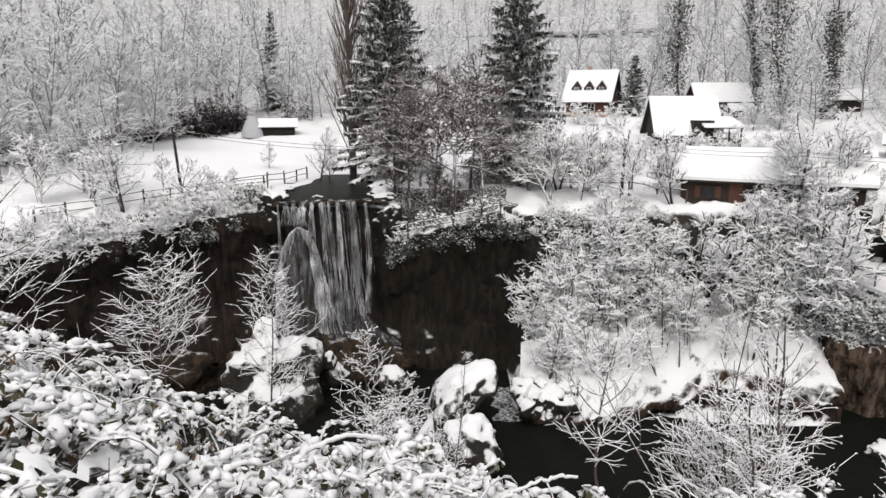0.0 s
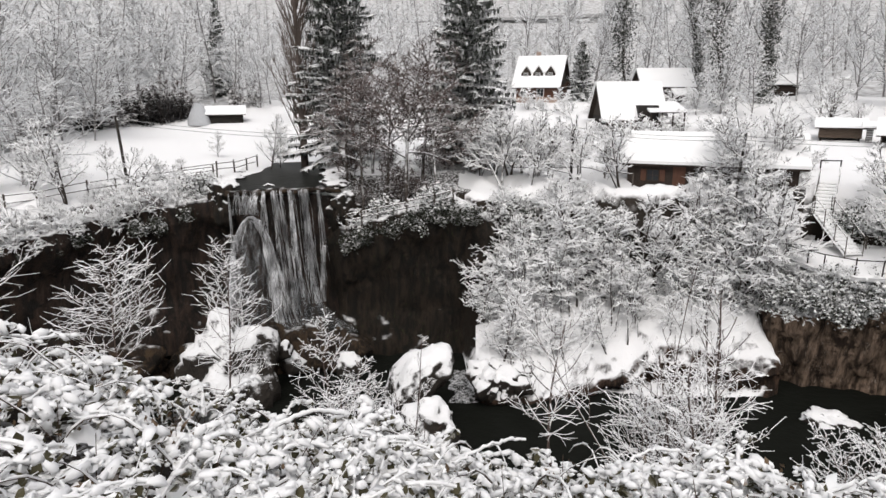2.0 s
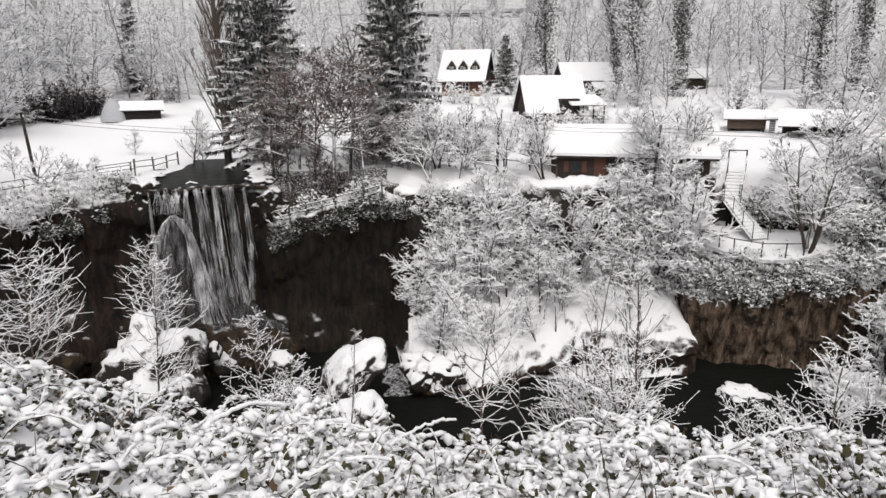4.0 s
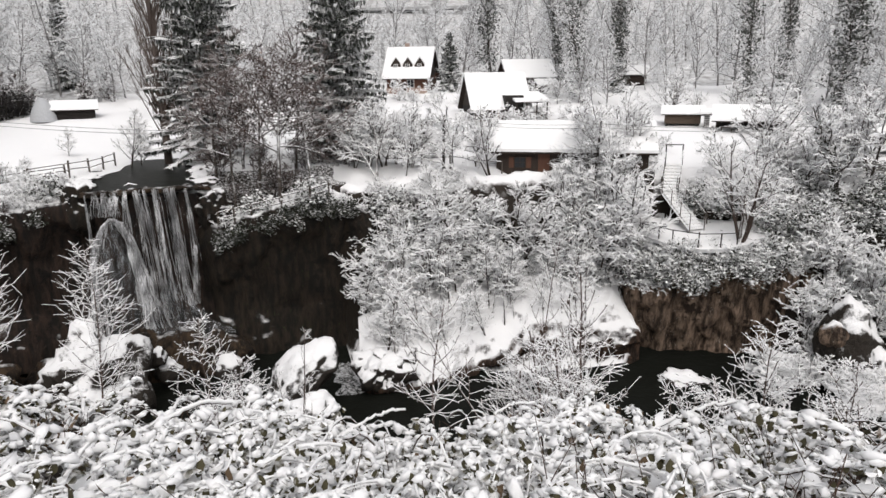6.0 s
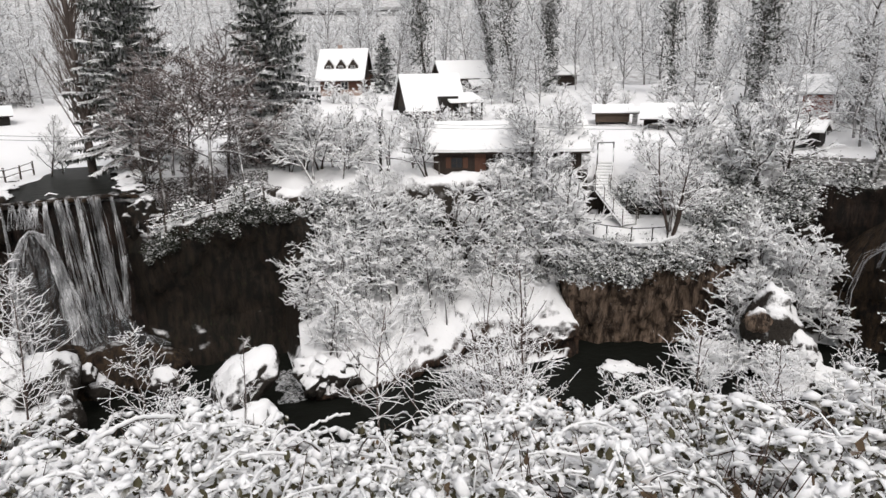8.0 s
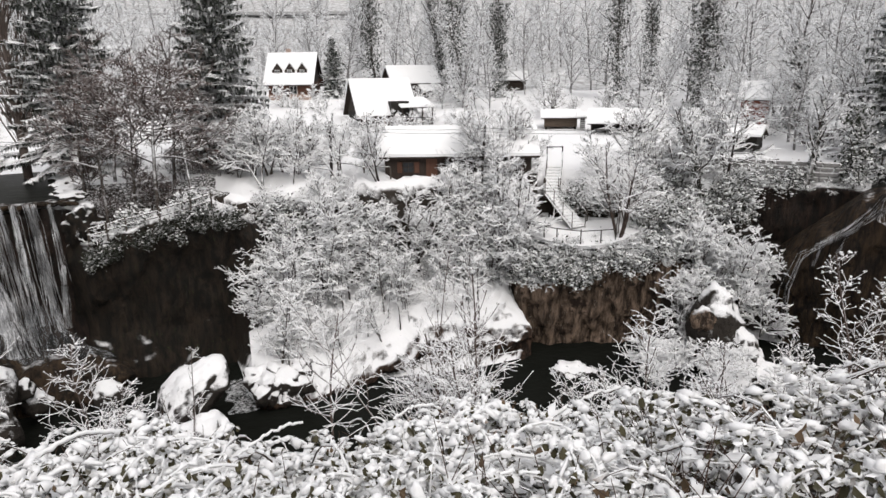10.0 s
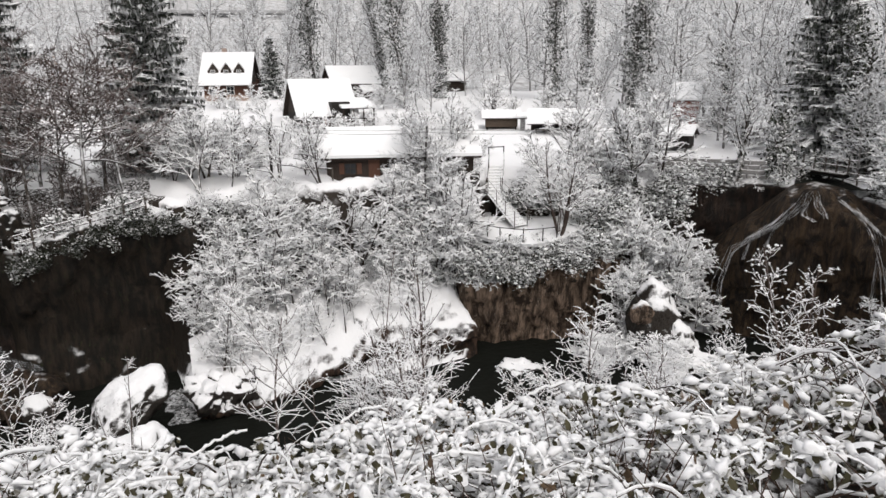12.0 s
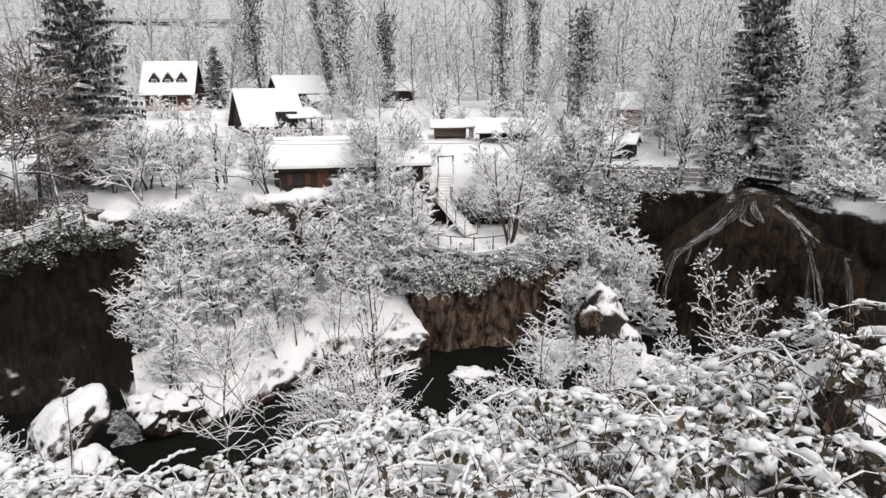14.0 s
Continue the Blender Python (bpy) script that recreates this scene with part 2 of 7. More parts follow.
class Shape:
    """Collects vertices and faces, in numpy, for one mesh."""

    def __init__(self):
        self.v, self.f, self.n = [], defaultdict(list), 0

    def add(self, verts, faces):
        verts, faces = np.asarray(verts, float).reshape(-1, 3), np.asarray(faces, int)
        self.v.append(verts)
        self.f[faces.shape[1]].append(faces + self.n)
        self.n += len(verts)
        return self

    def mesh(self, name, material, smooth=False):
        me = bpy.data.meshes.new(name)
        v = np.concatenate(self.v)
        loops, starts, total = [], [], 0
        for k, groups in self.f.items():
            f = np.concatenate(groups)
            loops.append(f.ravel())
            starts.append(total + np.arange(len(f)) * k)
            total += f.size
        loops, starts = np.concatenate(loops), np.concatenate(starts)
        me.vertices.add(len(v))
        me.vertices.foreach_set("co", v.ravel().astype(np.float32))
        me.loops.add(len(loops))
        me.loops.foreach_set("vertex_index", loops.astype(np.int32))
        me.polygons.add(len(starts))
        me.polygons.foreach_set("loop_start", starts.astype(np.int32))
        me.update(calc_edges=True)
        me.validate()
        me.polygons.foreach_set("use_smooth", np.full(len(me.polygons), smooth))
        me.materials.append(material)
        return me

    def box(self, x0, x1, y0, y1, z0, z1, m=None):
        v = np.array([(x, y, z) for z in (z0, z1) for x, y in ((x0, y0), (x1, y0), (x1, y1), (x0, y1))], float)
        if m is not None:
            v = np.array([m @ Vector(p) for p in v])
        return self.add(v, [(3, 2, 1, 0), (4, 5, 6, 7), (0, 1, 5, 4), (1, 2, 6, 5), (2, 3, 7, 6), (3, 0, 4, 7)])

    def prism(self, outline, depth0, depth1, axis="y"):
        """An outline in x-z, drawn out along y (or in y-z, drawn out along x)."""
        n = len(outline)
        put = (lambda a, b, d: (a, d, b)) if axis == "y" else (lambda a, b, d: (d, a, b))
        v = [put(a, b, d) for d in (depth0, depth1) for a, b in outline]
        self.add(v, [(i, (i + 1) % n, n + (i + 1) % n, n + i) for i in range(n)])
        self.add(np.array(v), [tuple(range(n))[::-1]])
        return self.add(np.array(v), [tuple(range(n, 2 * n))])

    def tubes(self, p0, p1, r0, r1, sides=3, under=True):
        """Tapered prisms from p0 to p1, an edge uppermost; under: with the lowest face of a three-sided one."""
        p0, p1 = np.asarray(p0, float), np.asarray(p1, float)
        r0, r1 = np.asarray(r0, float)[:, None, None], np.asarray(r1, float)[:, None, None]
        d = p1 - p0
        d /= np.linalg.norm(d, axis=1)[:, None] + 1e-9
        ref = np.where(np.abs(d[:, 2:3]) > 0.95, np.array([[0.0, 1, 0]]), np.array([[0.0, 0, 1]]))
        a = np.cross(d, ref)
        a /= np.linalg.norm(a, axis=1)[:, None]
        b = np.cross(a, d)
        ang = np.pi / 2 + np.arange(sides) * 2 * np.pi / sides
        ring = np.cos(ang)[None, :, None] * a[:, None] + np.sin(ang)[None, :, None] * b[:, None]
        v = np.concatenate([p0[:, None] + ring * r0, p1[:, None] + ring * r1], 1)
        i = np.arange(sides)
        j = (i + 1) % sides
        f = np.stack([i, j, sides + j, sides + i], 1)
        f = f if under else f[[0, 2]]
        faces = (np.arange(len(p0))[:, None, None] * 2 * sides + f[None]).reshape(-1, 4)
        return self.add(v.reshape(-1, 3), faces)


def hose(points, radii, sides=6):
    """One unbroken round bar along points."""
    p = np.asarray(points, float)
    r = np.broadcast_to(np.asarray(radii, float), (len(p),))
    d = np.gradient(p, axis=0)
    d /= np.linalg.norm(d, axis=1)[:, None] + 1e-9
    a = np.cross(d, (0, 0, 1.0))
    a /= np.linalg.norm(a, axis=1)[:, None] + 1e-9
    b = np.cross(a, d)
    t = np.arange(sides) * 2 * np.pi / sides
    v = p[:, None] + r[:, None, None] * (np.cos(t)[None, :, None] * a[:, None] + np.sin(t)[None, :, None] * b[:, None])
    i, j = np.meshgrid(np.arange(len(p) - 1), np.arange(sides), indexing="ij")
    k = (j + 1) % sides
    return Shape().add(v.reshape(-1, 3), np.stack([i * sides + j, i * sides + k, (i + 1) * sides + k, (i + 1) * sides + j], 2).reshape(-1, 4))


def part(name, shape, material, parent=None, label="", smooth=False):
    ob = new(name, shape.mesh(name, material, smooth))
    ob.parent = parent
    return tagged(ob, label)


def thing(name, label, category, m=None, group="", kind=""):
    ob = new(name)
    ob.empty_display_size = 0.2
    if m is not None:
        ob.matrix_basis = m
    return tagged(ob, label, category, group, kind)


def lump(rng, sub=1):
    """A rough unit ball as vertices and triangles."""
    bm = bmesh.new()
    bmesh.ops.create_icosphere(bm, subdivisions=sub, radius=1)
    v = np.array([p.co[:] for p in bm.verts])
    f = np.array([[q.index for q in t.verts] for t in bm.faces])
    bm.free()
    return v, f


BALL1, BALL2 = lump(None, 1), lump(None, 2)


def table(x, xs, ys):
    return float(np.interp(x, xs, ys))


# ------------------------------------------------------------------ ground
# cross-sections of the gorge at headings seen from the overlook: distance and height of foot, wall, brow, rim, plateau
SECTIONS = {
    -75: ((36, 0.7), (43.4, 1), (43.6, 11), (45.2, 12.5), (50, 13.4)),
    -46: ((36, 0.7), (47, 1), (47.4, 10), (47.6, 12), (50, 13.3)),
    -38: ((36, 0.7), (48.8, 1), (49.2, 11), (49.4, 12.7), (51, 13.4)),
    -30.4: ((36, 0.7), (48.8, 1.2), (49.2, 12.6), (49.2, 13.4), (51, 13.45)),
    -29.8: ((36, 0.7), (48.1, 1.2), (48.3, 12.6), (48.4, 12.9), (56, 13.5)),
    -27: ((36, 0.7), (48, 1.2), (48.2, 12.6), (48.3, 12.9), (60, 13.35)),
    -25: ((36, 0.7), (47.9, 1.2), (48.1, 12.6), (48.2, 12.9), (66, 13.0)),
    -21.2: ((36, 0.7), (47.6, 1.2), (47.8, 12.6), (47.9, 12.9), (62, 13.0)),
    -20.6: ((36, 0.7), (47.4, 1.2), (47.5, 10.2), (47.6, 10.9), (52, 13.3)),
    -11: ((36, 0.7), (45.9, 1.2), (46.1, 12), (46.3, 12.5), (50, 13.4)),
    -8.8: ((35.6, 0.8), (42, 3.5), (44, 10), (45.6, 12.8), (50, 13.4)),
    -5: ((40.2, 0.8), (42.8, 4.8), (44.3, 10), (46, 13), (50, 13.4)),
    5: ((41.2, 0.8), (44.0, 5.6), (44.8, 10), (46, 13.1), (50, 13.4)),
    12: ((43.0, 0.8), (45.4, 5.6), (46.3, 9.5), (47.8, 13.2), (50, 13.4)),
    14.6: ((44.2, 0.8), (45.4, 5.6), (46.5, 8.8), (49.2, 13.2), (51.5, 13.4)),
    16.4: ((45.6, 0.8), (46.2, 7.0), (47.4, 9.2), (50.4, 13.2), (53, 13.4)),
    17.2: ((45.9, 0.8), (46.4, 8.4), (48.4, 9.6), (51.0, 13.3), (53, 13.4)),
    21: ((46.1, 0.8), (46.6, 8.6), (48.6, 9.7), (51.0, 13.3), (53, 13.4)),
    26: ((47.2, 0.8), (47.6, 8.6), (49.2, 9.9), (51.5, 13.3), (54, 13.4)),
    29: ((43.5, 1.2), (47.2, 7.0), (49, 10), (53, 13.3), (55.5, 13.4)),
    34: ((41.0, 0.8), (52.8, 1.0), (53.2, 11.5), (54.2, 13.2), (56, 13.4)),
    40: ((40.0, 0.8), (52.8, 1.0), (53.2, 11.8), (54.2, 13.2), (57, 13.4)),
    42: ((40.0, 0.8), (52.0, 1.0), (52.4, 11.8), (53.0, 12.3), (62, 12.6)),
    45: ((40.0, 0.8), (51.0, 1.0), (51.4, 11.8), (52.0, 12.6), (60, 13.2)),
    50: ((39.0, 0.8), (46.6, 1.0), (47.2, 12), (48.2, 13.0), (54, 13.4)),
    75: ((36, 1), (41.5, 2), (42, 12), (44, 13.2), (50, 13.4)),
}
CREST = ((-75, -47, -44, -40.7, -36.8, -33, -30, -25, -19, -14.5, -11, -4, 0, 5, 10, 17, 23, 28, 32, 37, 41, 46, 49.5, 52, 75), (-12.6, -16.1, -18.6, -20.3, -21.7, -24.3, -26.1, -26.1, -27.1, -28.9, -30.4, -31.5, -30.9, -29.5, -28.4, -28, -27.4, -26.9, -25.8, -24.1, -22.3, -20.9, -18.8, -16.8, -9.1))
CREST_R = ((-75, -46, -30, -10, 20, 37, 52, 75), (8, 8, 7, 6, 6, 5.6, 5.0, 4.6))
FAR = ((80, 15.0), (96, 17.2), (125, 19.5), (200, 25), (330, 58), (900, 220))


def crest(az):
    r = table(az, *CREST_R)
    return r, 20 + r * math.tan(radians(table(az, *CREST)))


def section(az):
    keys = sorted(SECTIONS)
    mid = np.array([[np.interp(az, keys, [SECTIONS[k][i][j] for k in keys]) for j in (0, 1)] for i in range(5)])
    cr, cz = crest(az)
    low = [(0.0, 18.35), (2.2, 17.75), (cr, cz - 0.55), (cr + 3, cz - 3.6), (20, 3.6), (26, 0.7), (mid[0][0] - 0.7, 0.7)]
    return np.array([*low, *mid, *FAR])


STEPS = (2, 3, 3, 6, 4, 6, 3, 8, 12, 4, 5, 12, 8, 10, 14, 12, 16)


def profile(az):
    s = section(az)
    out = []
    for i, n in enumerate(STEPS):
        for k in range(n):
            out.append(s[i] + (s[i + 1] - s[i]) * k / n)
    out.append(s[-1])
    return np.array(out)


# the great tilted slab below the wooded slope: its front lip and its back edge, over heading
SLAB_LIP = ((-9.0, -7.9, -3.8, 1.3, 4.8, 6.3, 10.0, 14.3, 16.3), (36.4, 35.7, 36.7, 38.3, 39.3, 39.6, 40.3, 41.6, 42.3), (2.3, 2.25, 1.9, 2.2, 2.6, 3.5, 3.3, 2.8, 3.15))
SLAB_BACK = ((-9.0, -5.3, 1.9, 8.0, 13.7, 16.3), (41.5, 43.4, 44.4, 45.4, 45.9, 42.6), (4.6, 5.9, 6.9, 7.2, 6.4, 3.35))


def lip(az):
    return table(az, SLAB_LIP[0], SLAB_LIP[1])


def slab_top(az, u):
    """Distance and height on the slab's snowy back, u from the lip to the rear edge."""
    r0, z0 = lip(az), table(az, SLAB_LIP[0], SLAB_LIP[2])
    r1, z1 = table(az, SLAB_BACK[0], SLAB_BACK[1]), table(az, SLAB_BACK[0], SLAB_BACK[2])
    return r0 + (r1 - r0) * u, z0 + (z1 - z0) * (u ** 0.9) + 0.35 * math.sin(math.pi * u)


def height(az, r):
    """Height of the ground on the plateau side, of the slab, or on the near bank."""
    s = section(az)
    z = float(np.interp(r, s[:, 0], s[:, 1]))
    if -9 < az < 16.3 and lip(az) + 0.15 < r:
        r1 = table(az, SLAB_BACK[0], SLAB_BACK[1])
        if r < r1:
            z = max(z, slab_top(az, (r - lip(az)) / (r1 - lip(az)))[1])
    return z


def on_ground(az, r, sink=0.0):
    return polar(az, r, height(az, r) - sink)


def rough(p, scale, seed=0):
    return noise.fractal(Vector(p) * scale + Vector((seed, seed * 2.3, 0)), 1.0, 2.0, 4)


def ground_shape():
    azs = np.concatenate([np.linspace(-174, -76, 18), np.arange(-75, 75.01, 0.5), np.linspace(76, 174, 18)])
    rows = []
    for az in azs:
        pr = profile(max(-75, min(75, az)))
        row = []
        for r, z in pr:
            p = polar(az, r, z)
            w = 0.10 if r < 9 else (0.55 if r < 51 else min(0.25 + (r - 60) * 0.006, 6) if r > 60 else 0.14)
            s = 0.9 if r < 9 else (0.45 if r < 51 else 0.12 if r < 120 else 0.02)
            row.append((p.x, p.y, p.z + w * rough(p, s) + (0.16 * rough(p, 1.5, 7) if 30 < r < 51 else 0)))
        rows.append(row)
    v = np.array(rows)
    na, nr = v.shape[:2]
    i, j = np.meshgrid(np.arange(na - 1), np.arange(nr - 1), indexing="ij")
    q = (i * nr + j).ravel()
    sh = Shape().add(v.reshape(-1, 3), np.stack([q, q + 1, q + nr + 1, q + nr], 1)[:, ::-1])
    last = (na - 1) * nr + np.arange(nr - 1)
    first = np.arange(nr - 1)
    sh.f[4].append(np.stack([last, last + 1, first + 1, first], 1)[:, ::-1])
    return sh


ground_mesh = ground_shape().mesh("ground", M_GROUND, True)
ground_mesh.materials.append(M_FOREST)
ground_mesh.materials.append(M_LITTER_SHADE)
for face in ground_mesh.polygons:
    c = face.center
    wood = math.hypot(c.x, c.y) + 14 * noise.noise(c * 0.03)
    az = 57.2958 * (math.atan2(c.x, c.y))
    far = table(az, (-60, -44, -40, -29, -26, -20, 20, 34, 60), (76, 80, 88, 94, 112, 116, 116, 92, 80))
    # litter faces also paint the shade beneath the trees and between slope shrubs
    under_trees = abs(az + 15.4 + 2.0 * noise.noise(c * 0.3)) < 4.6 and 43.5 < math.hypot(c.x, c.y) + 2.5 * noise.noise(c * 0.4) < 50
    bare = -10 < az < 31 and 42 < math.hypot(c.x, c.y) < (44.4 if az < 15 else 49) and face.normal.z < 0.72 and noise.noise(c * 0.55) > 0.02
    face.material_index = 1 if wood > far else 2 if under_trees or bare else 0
ground = tagged(new("ground", ground_mesh), "snow-covered plateau, gorge banks and far hillside", "ground", kind="structure")


def cliff(name, label, material, az0, az1, tops, bottom, radii, belly, seed, kind="structure", step=0.22, rows=40, strength=0.9):
    """A rugged rock wall: tops and radii over heading; belly: how far it stands out at shares of its height."""
    azs = np.arange(az0, az1 + step * 0.5, step)
    v = []
    for az in azs:
        zt, r = table(az, *tops), table(az, *radii)
        for k in range(rows + 1):
            s = k / rows
            z = bottom + (zt - bottom) * s
            p = polar(az, r, z)
            big = rough((p.x, p.y, p.z * 0.6), 0.22, seed) * 0.9 + rough((p.x, p.y, p.z * 0.45), 0.8, seed + 5) * 0.35
            d = table(s, *belly) + strength * big
            edge = min(1, (az - az0) / 1.2, (az1 - az) / 1.2)
            q = polar(az, r - d + (1 - max(edge, 0)) * 0.9, z + 0.35 * strength * rough(p, 0.9, seed + 9))
            v.append(q[:])
        q = polar(az, r + 2.4, zt + 0.2)
        v.append(q[:])
    nr = rows + 2
    i, j = np.meshgrid(np.arange(len(azs) - 1), np.arange(nr - 1), indexing="ij")
    q = (i * nr + j).ravel()
    sh = Shape().add(v, np.stack([q, q + nr, q + nr + 1, q + 1], 1))
    return tagged(new(name, sh.mesh(name, material, True)), label, "cliff", kind=kind)


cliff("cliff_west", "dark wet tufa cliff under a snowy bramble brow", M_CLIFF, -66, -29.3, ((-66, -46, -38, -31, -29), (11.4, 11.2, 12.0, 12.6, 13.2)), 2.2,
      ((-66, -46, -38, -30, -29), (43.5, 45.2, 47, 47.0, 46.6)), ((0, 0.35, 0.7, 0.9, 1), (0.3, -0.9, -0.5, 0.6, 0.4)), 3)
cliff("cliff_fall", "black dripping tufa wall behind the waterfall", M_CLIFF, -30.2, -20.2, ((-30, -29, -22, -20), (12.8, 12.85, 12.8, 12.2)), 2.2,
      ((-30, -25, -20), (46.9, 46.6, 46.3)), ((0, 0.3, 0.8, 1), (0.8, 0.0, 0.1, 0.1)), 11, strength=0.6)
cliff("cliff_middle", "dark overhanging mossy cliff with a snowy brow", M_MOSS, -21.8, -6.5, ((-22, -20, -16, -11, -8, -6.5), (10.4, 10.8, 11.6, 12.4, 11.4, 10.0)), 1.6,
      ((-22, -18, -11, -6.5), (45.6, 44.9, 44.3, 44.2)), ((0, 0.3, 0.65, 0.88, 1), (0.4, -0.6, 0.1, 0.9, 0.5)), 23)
cliff("cliff_east", "brown streaked tufa cliff below a snowy terrace", M_CLIFF_BROWN, 14.2, 29.5, ((12.2, 15.4, 17, 20, 24, 27, 29.5), (7.0, 6.4, 6.4, 7.2, 8.1, 8.2, 7.2)), 0.8,
      ((12.2, 14, 15.4, 18, 24, 29.5), (46.6, 45.2, 44.3, 43.9, 45.4, 47.5)), ((0, 0.25, 0.5, 0.85, 1), (-0.8, -0.4, 0.3, 0.7, 0.2)), 31, strength=1.35)
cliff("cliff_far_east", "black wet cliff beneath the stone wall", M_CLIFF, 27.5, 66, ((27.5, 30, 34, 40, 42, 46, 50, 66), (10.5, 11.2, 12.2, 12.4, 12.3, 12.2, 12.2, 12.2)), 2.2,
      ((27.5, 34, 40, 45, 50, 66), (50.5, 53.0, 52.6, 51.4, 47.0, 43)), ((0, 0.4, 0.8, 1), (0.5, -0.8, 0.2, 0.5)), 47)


def slab():
    """The slab: snowy back, broken lip and the brown overhang beneath it."""
    v, azs, cols = [], np.arange(-9.0, 16.31, 0.22), 37
    for az in azs:
        r0, z0 = slab_top(az, 0)
        p = polar(az, r0)
        chip = 0.25 * rough(p, 0.5, 3) + 0.15 * rough(p, 1.6, 4)
        tip = min(1.0, (16.3 - az) / 2.2, (az + 9.0) / 1.5)
        row = [(r0 - 0.9 * tip, 0.3), (r0 - 0.75 * tip, 1.3), (r0 - 0.35 * tip + chip, 1.2 + 0.30 * (z0 - 1.2)), (r0 + 0.9 * tip + chip, 1.2 + 0.50 * (z0 - 1.2)), (r0 + 0.7 * tip, z0 - 0.75), (r0 + 0.12, z0 - 0.38), (r0 - 0.05, z0 - 0.15)]
        top = [slab_top(az, k / 24) for k in range(25)]
        r1, z1 = top[-1]
        row += top + [(r1 + 0.25, z1 - 0.4), (r1 + 0.4, z1 - 1.2), (r1 + 0.5, z1 - 2.4), (r1 + 0.5, max(0.3, z1 - 4.0)), (r1 + 0.5, 0.2)]
        for k, (r, z) in enumerate(row):
            q = polar(az, r, z)
            face = k < 7
            d = (0.42 if face else 0.20) * rough(q, 0.9 if face else 0.7, 8) + (0.16 * rough(q, 2.6, 2) if face else 0.13 * rough(q, 2.4, 6))
            ledge = 0.30 * max(0.0, rough(q, 0.55, 21)) if 9 < k < 29 else 0.0
            v.append(polar(az, r + (d if face else 0) + (chip * 0.8 * tip if 4 < k < 10 else 0), z + (0.4 * d if face else d) + ledge)[:])
    i, j = np.meshgrid(np.arange(len(azs) - 1), np.arange(cols - 1), indexing="ij")
    q = (i * cols + j).ravel()
    sh = Shape().add(v, np.stack([q, q + cols, q + cols + 1, q + 1], 1))
    return tagged(new("rock_slab", sh.mesh("rock_slab", M_SLAB, True)), "great tilted rock slab under snow with a brown overhang", "rock", kind="structure")


slab()


def sheet(name, az0, az1, r0, r1, z, material, label, category, na=40, nr=20):
    azs, rs = np.linspace(az0, az1, na), np.linspace(r0, r1, nr)
    v = [polar(a, r, z)[:] for a in azs for r in rs]
    i, j = np.meshgrid(np.arange(na - 1), np.arange(nr - 1), indexing="ij")
    q = (i * nr + j).ravel()
    return tagged(new(name, Shape().add(v, np.stack([q, q + 1, q + nr + 1, q + nr], 1)[:, ::-1]).mesh(name, material, True)), label, category, kind="structure")


sheet("water", -80, 80, 21, 50, 1.7, M_WATER, "dark green river at the bottom of the gorge", "river")
sheet("water", -29.7, -21.3, 46.5, 63, 13.22, M_WATER, "dark shallow river above the waterfall lip", "river")
sheet("water", 41.2, 46.5, 50.8, 60, 12.75, M_WATER, "dark river behind the travertine dome", "river")


# ------------------------------------------------------------------ trees
def unit(v):
    return v / (np.linalg.norm(v) + 1e-9)


def limb(rng, out, start, direction, length, r0, r1, steps, bend, wobble, level):
    """A bent limb as a chain of segments; returns its points."""
    p, d = np.array(start, float), unit(np.array(direction, float))
    pts = [(p.copy(), d.copy(), r0)]
    for k in range(steps):
        d = unit(d + np.array([0, 0, bend]) / steps + rng.normal(0, wobble, 3))
        q = p + d * length / steps
        ra, rb = r0 + (r1 - r0) * k / steps, r0 + (r1 - r0) * (k + 1) / steps
        out.append((p, q, ra, rb, level))
        p = q
        pts.append((p.copy(), d.copy(), rb))
    return pts


def along(pts, s):
    x = s * (len(pts) - 1)
    i = min(int(x), len(pts) - 2)
    a, b = pts[i], pts[i + 1]
    return a[0] + (b[0] - a[0]) * (x - i), a[1], a[2] + (b[2] - a[2]) * (x - i)


def aside(rng, d, angle, turn):
    d = unit(d)
    ref = np.array([0, 0, 1.0]) if abs(d[2]) < 0.9 else np.array([1.0, 0, 0])
    a = unit(np.cross(d, ref))
    b = np.cross(d, a)
    return d * math.cos(angle) + (a * math.cos(turn) + b * math.sin(turn)) * math.sin(angle)


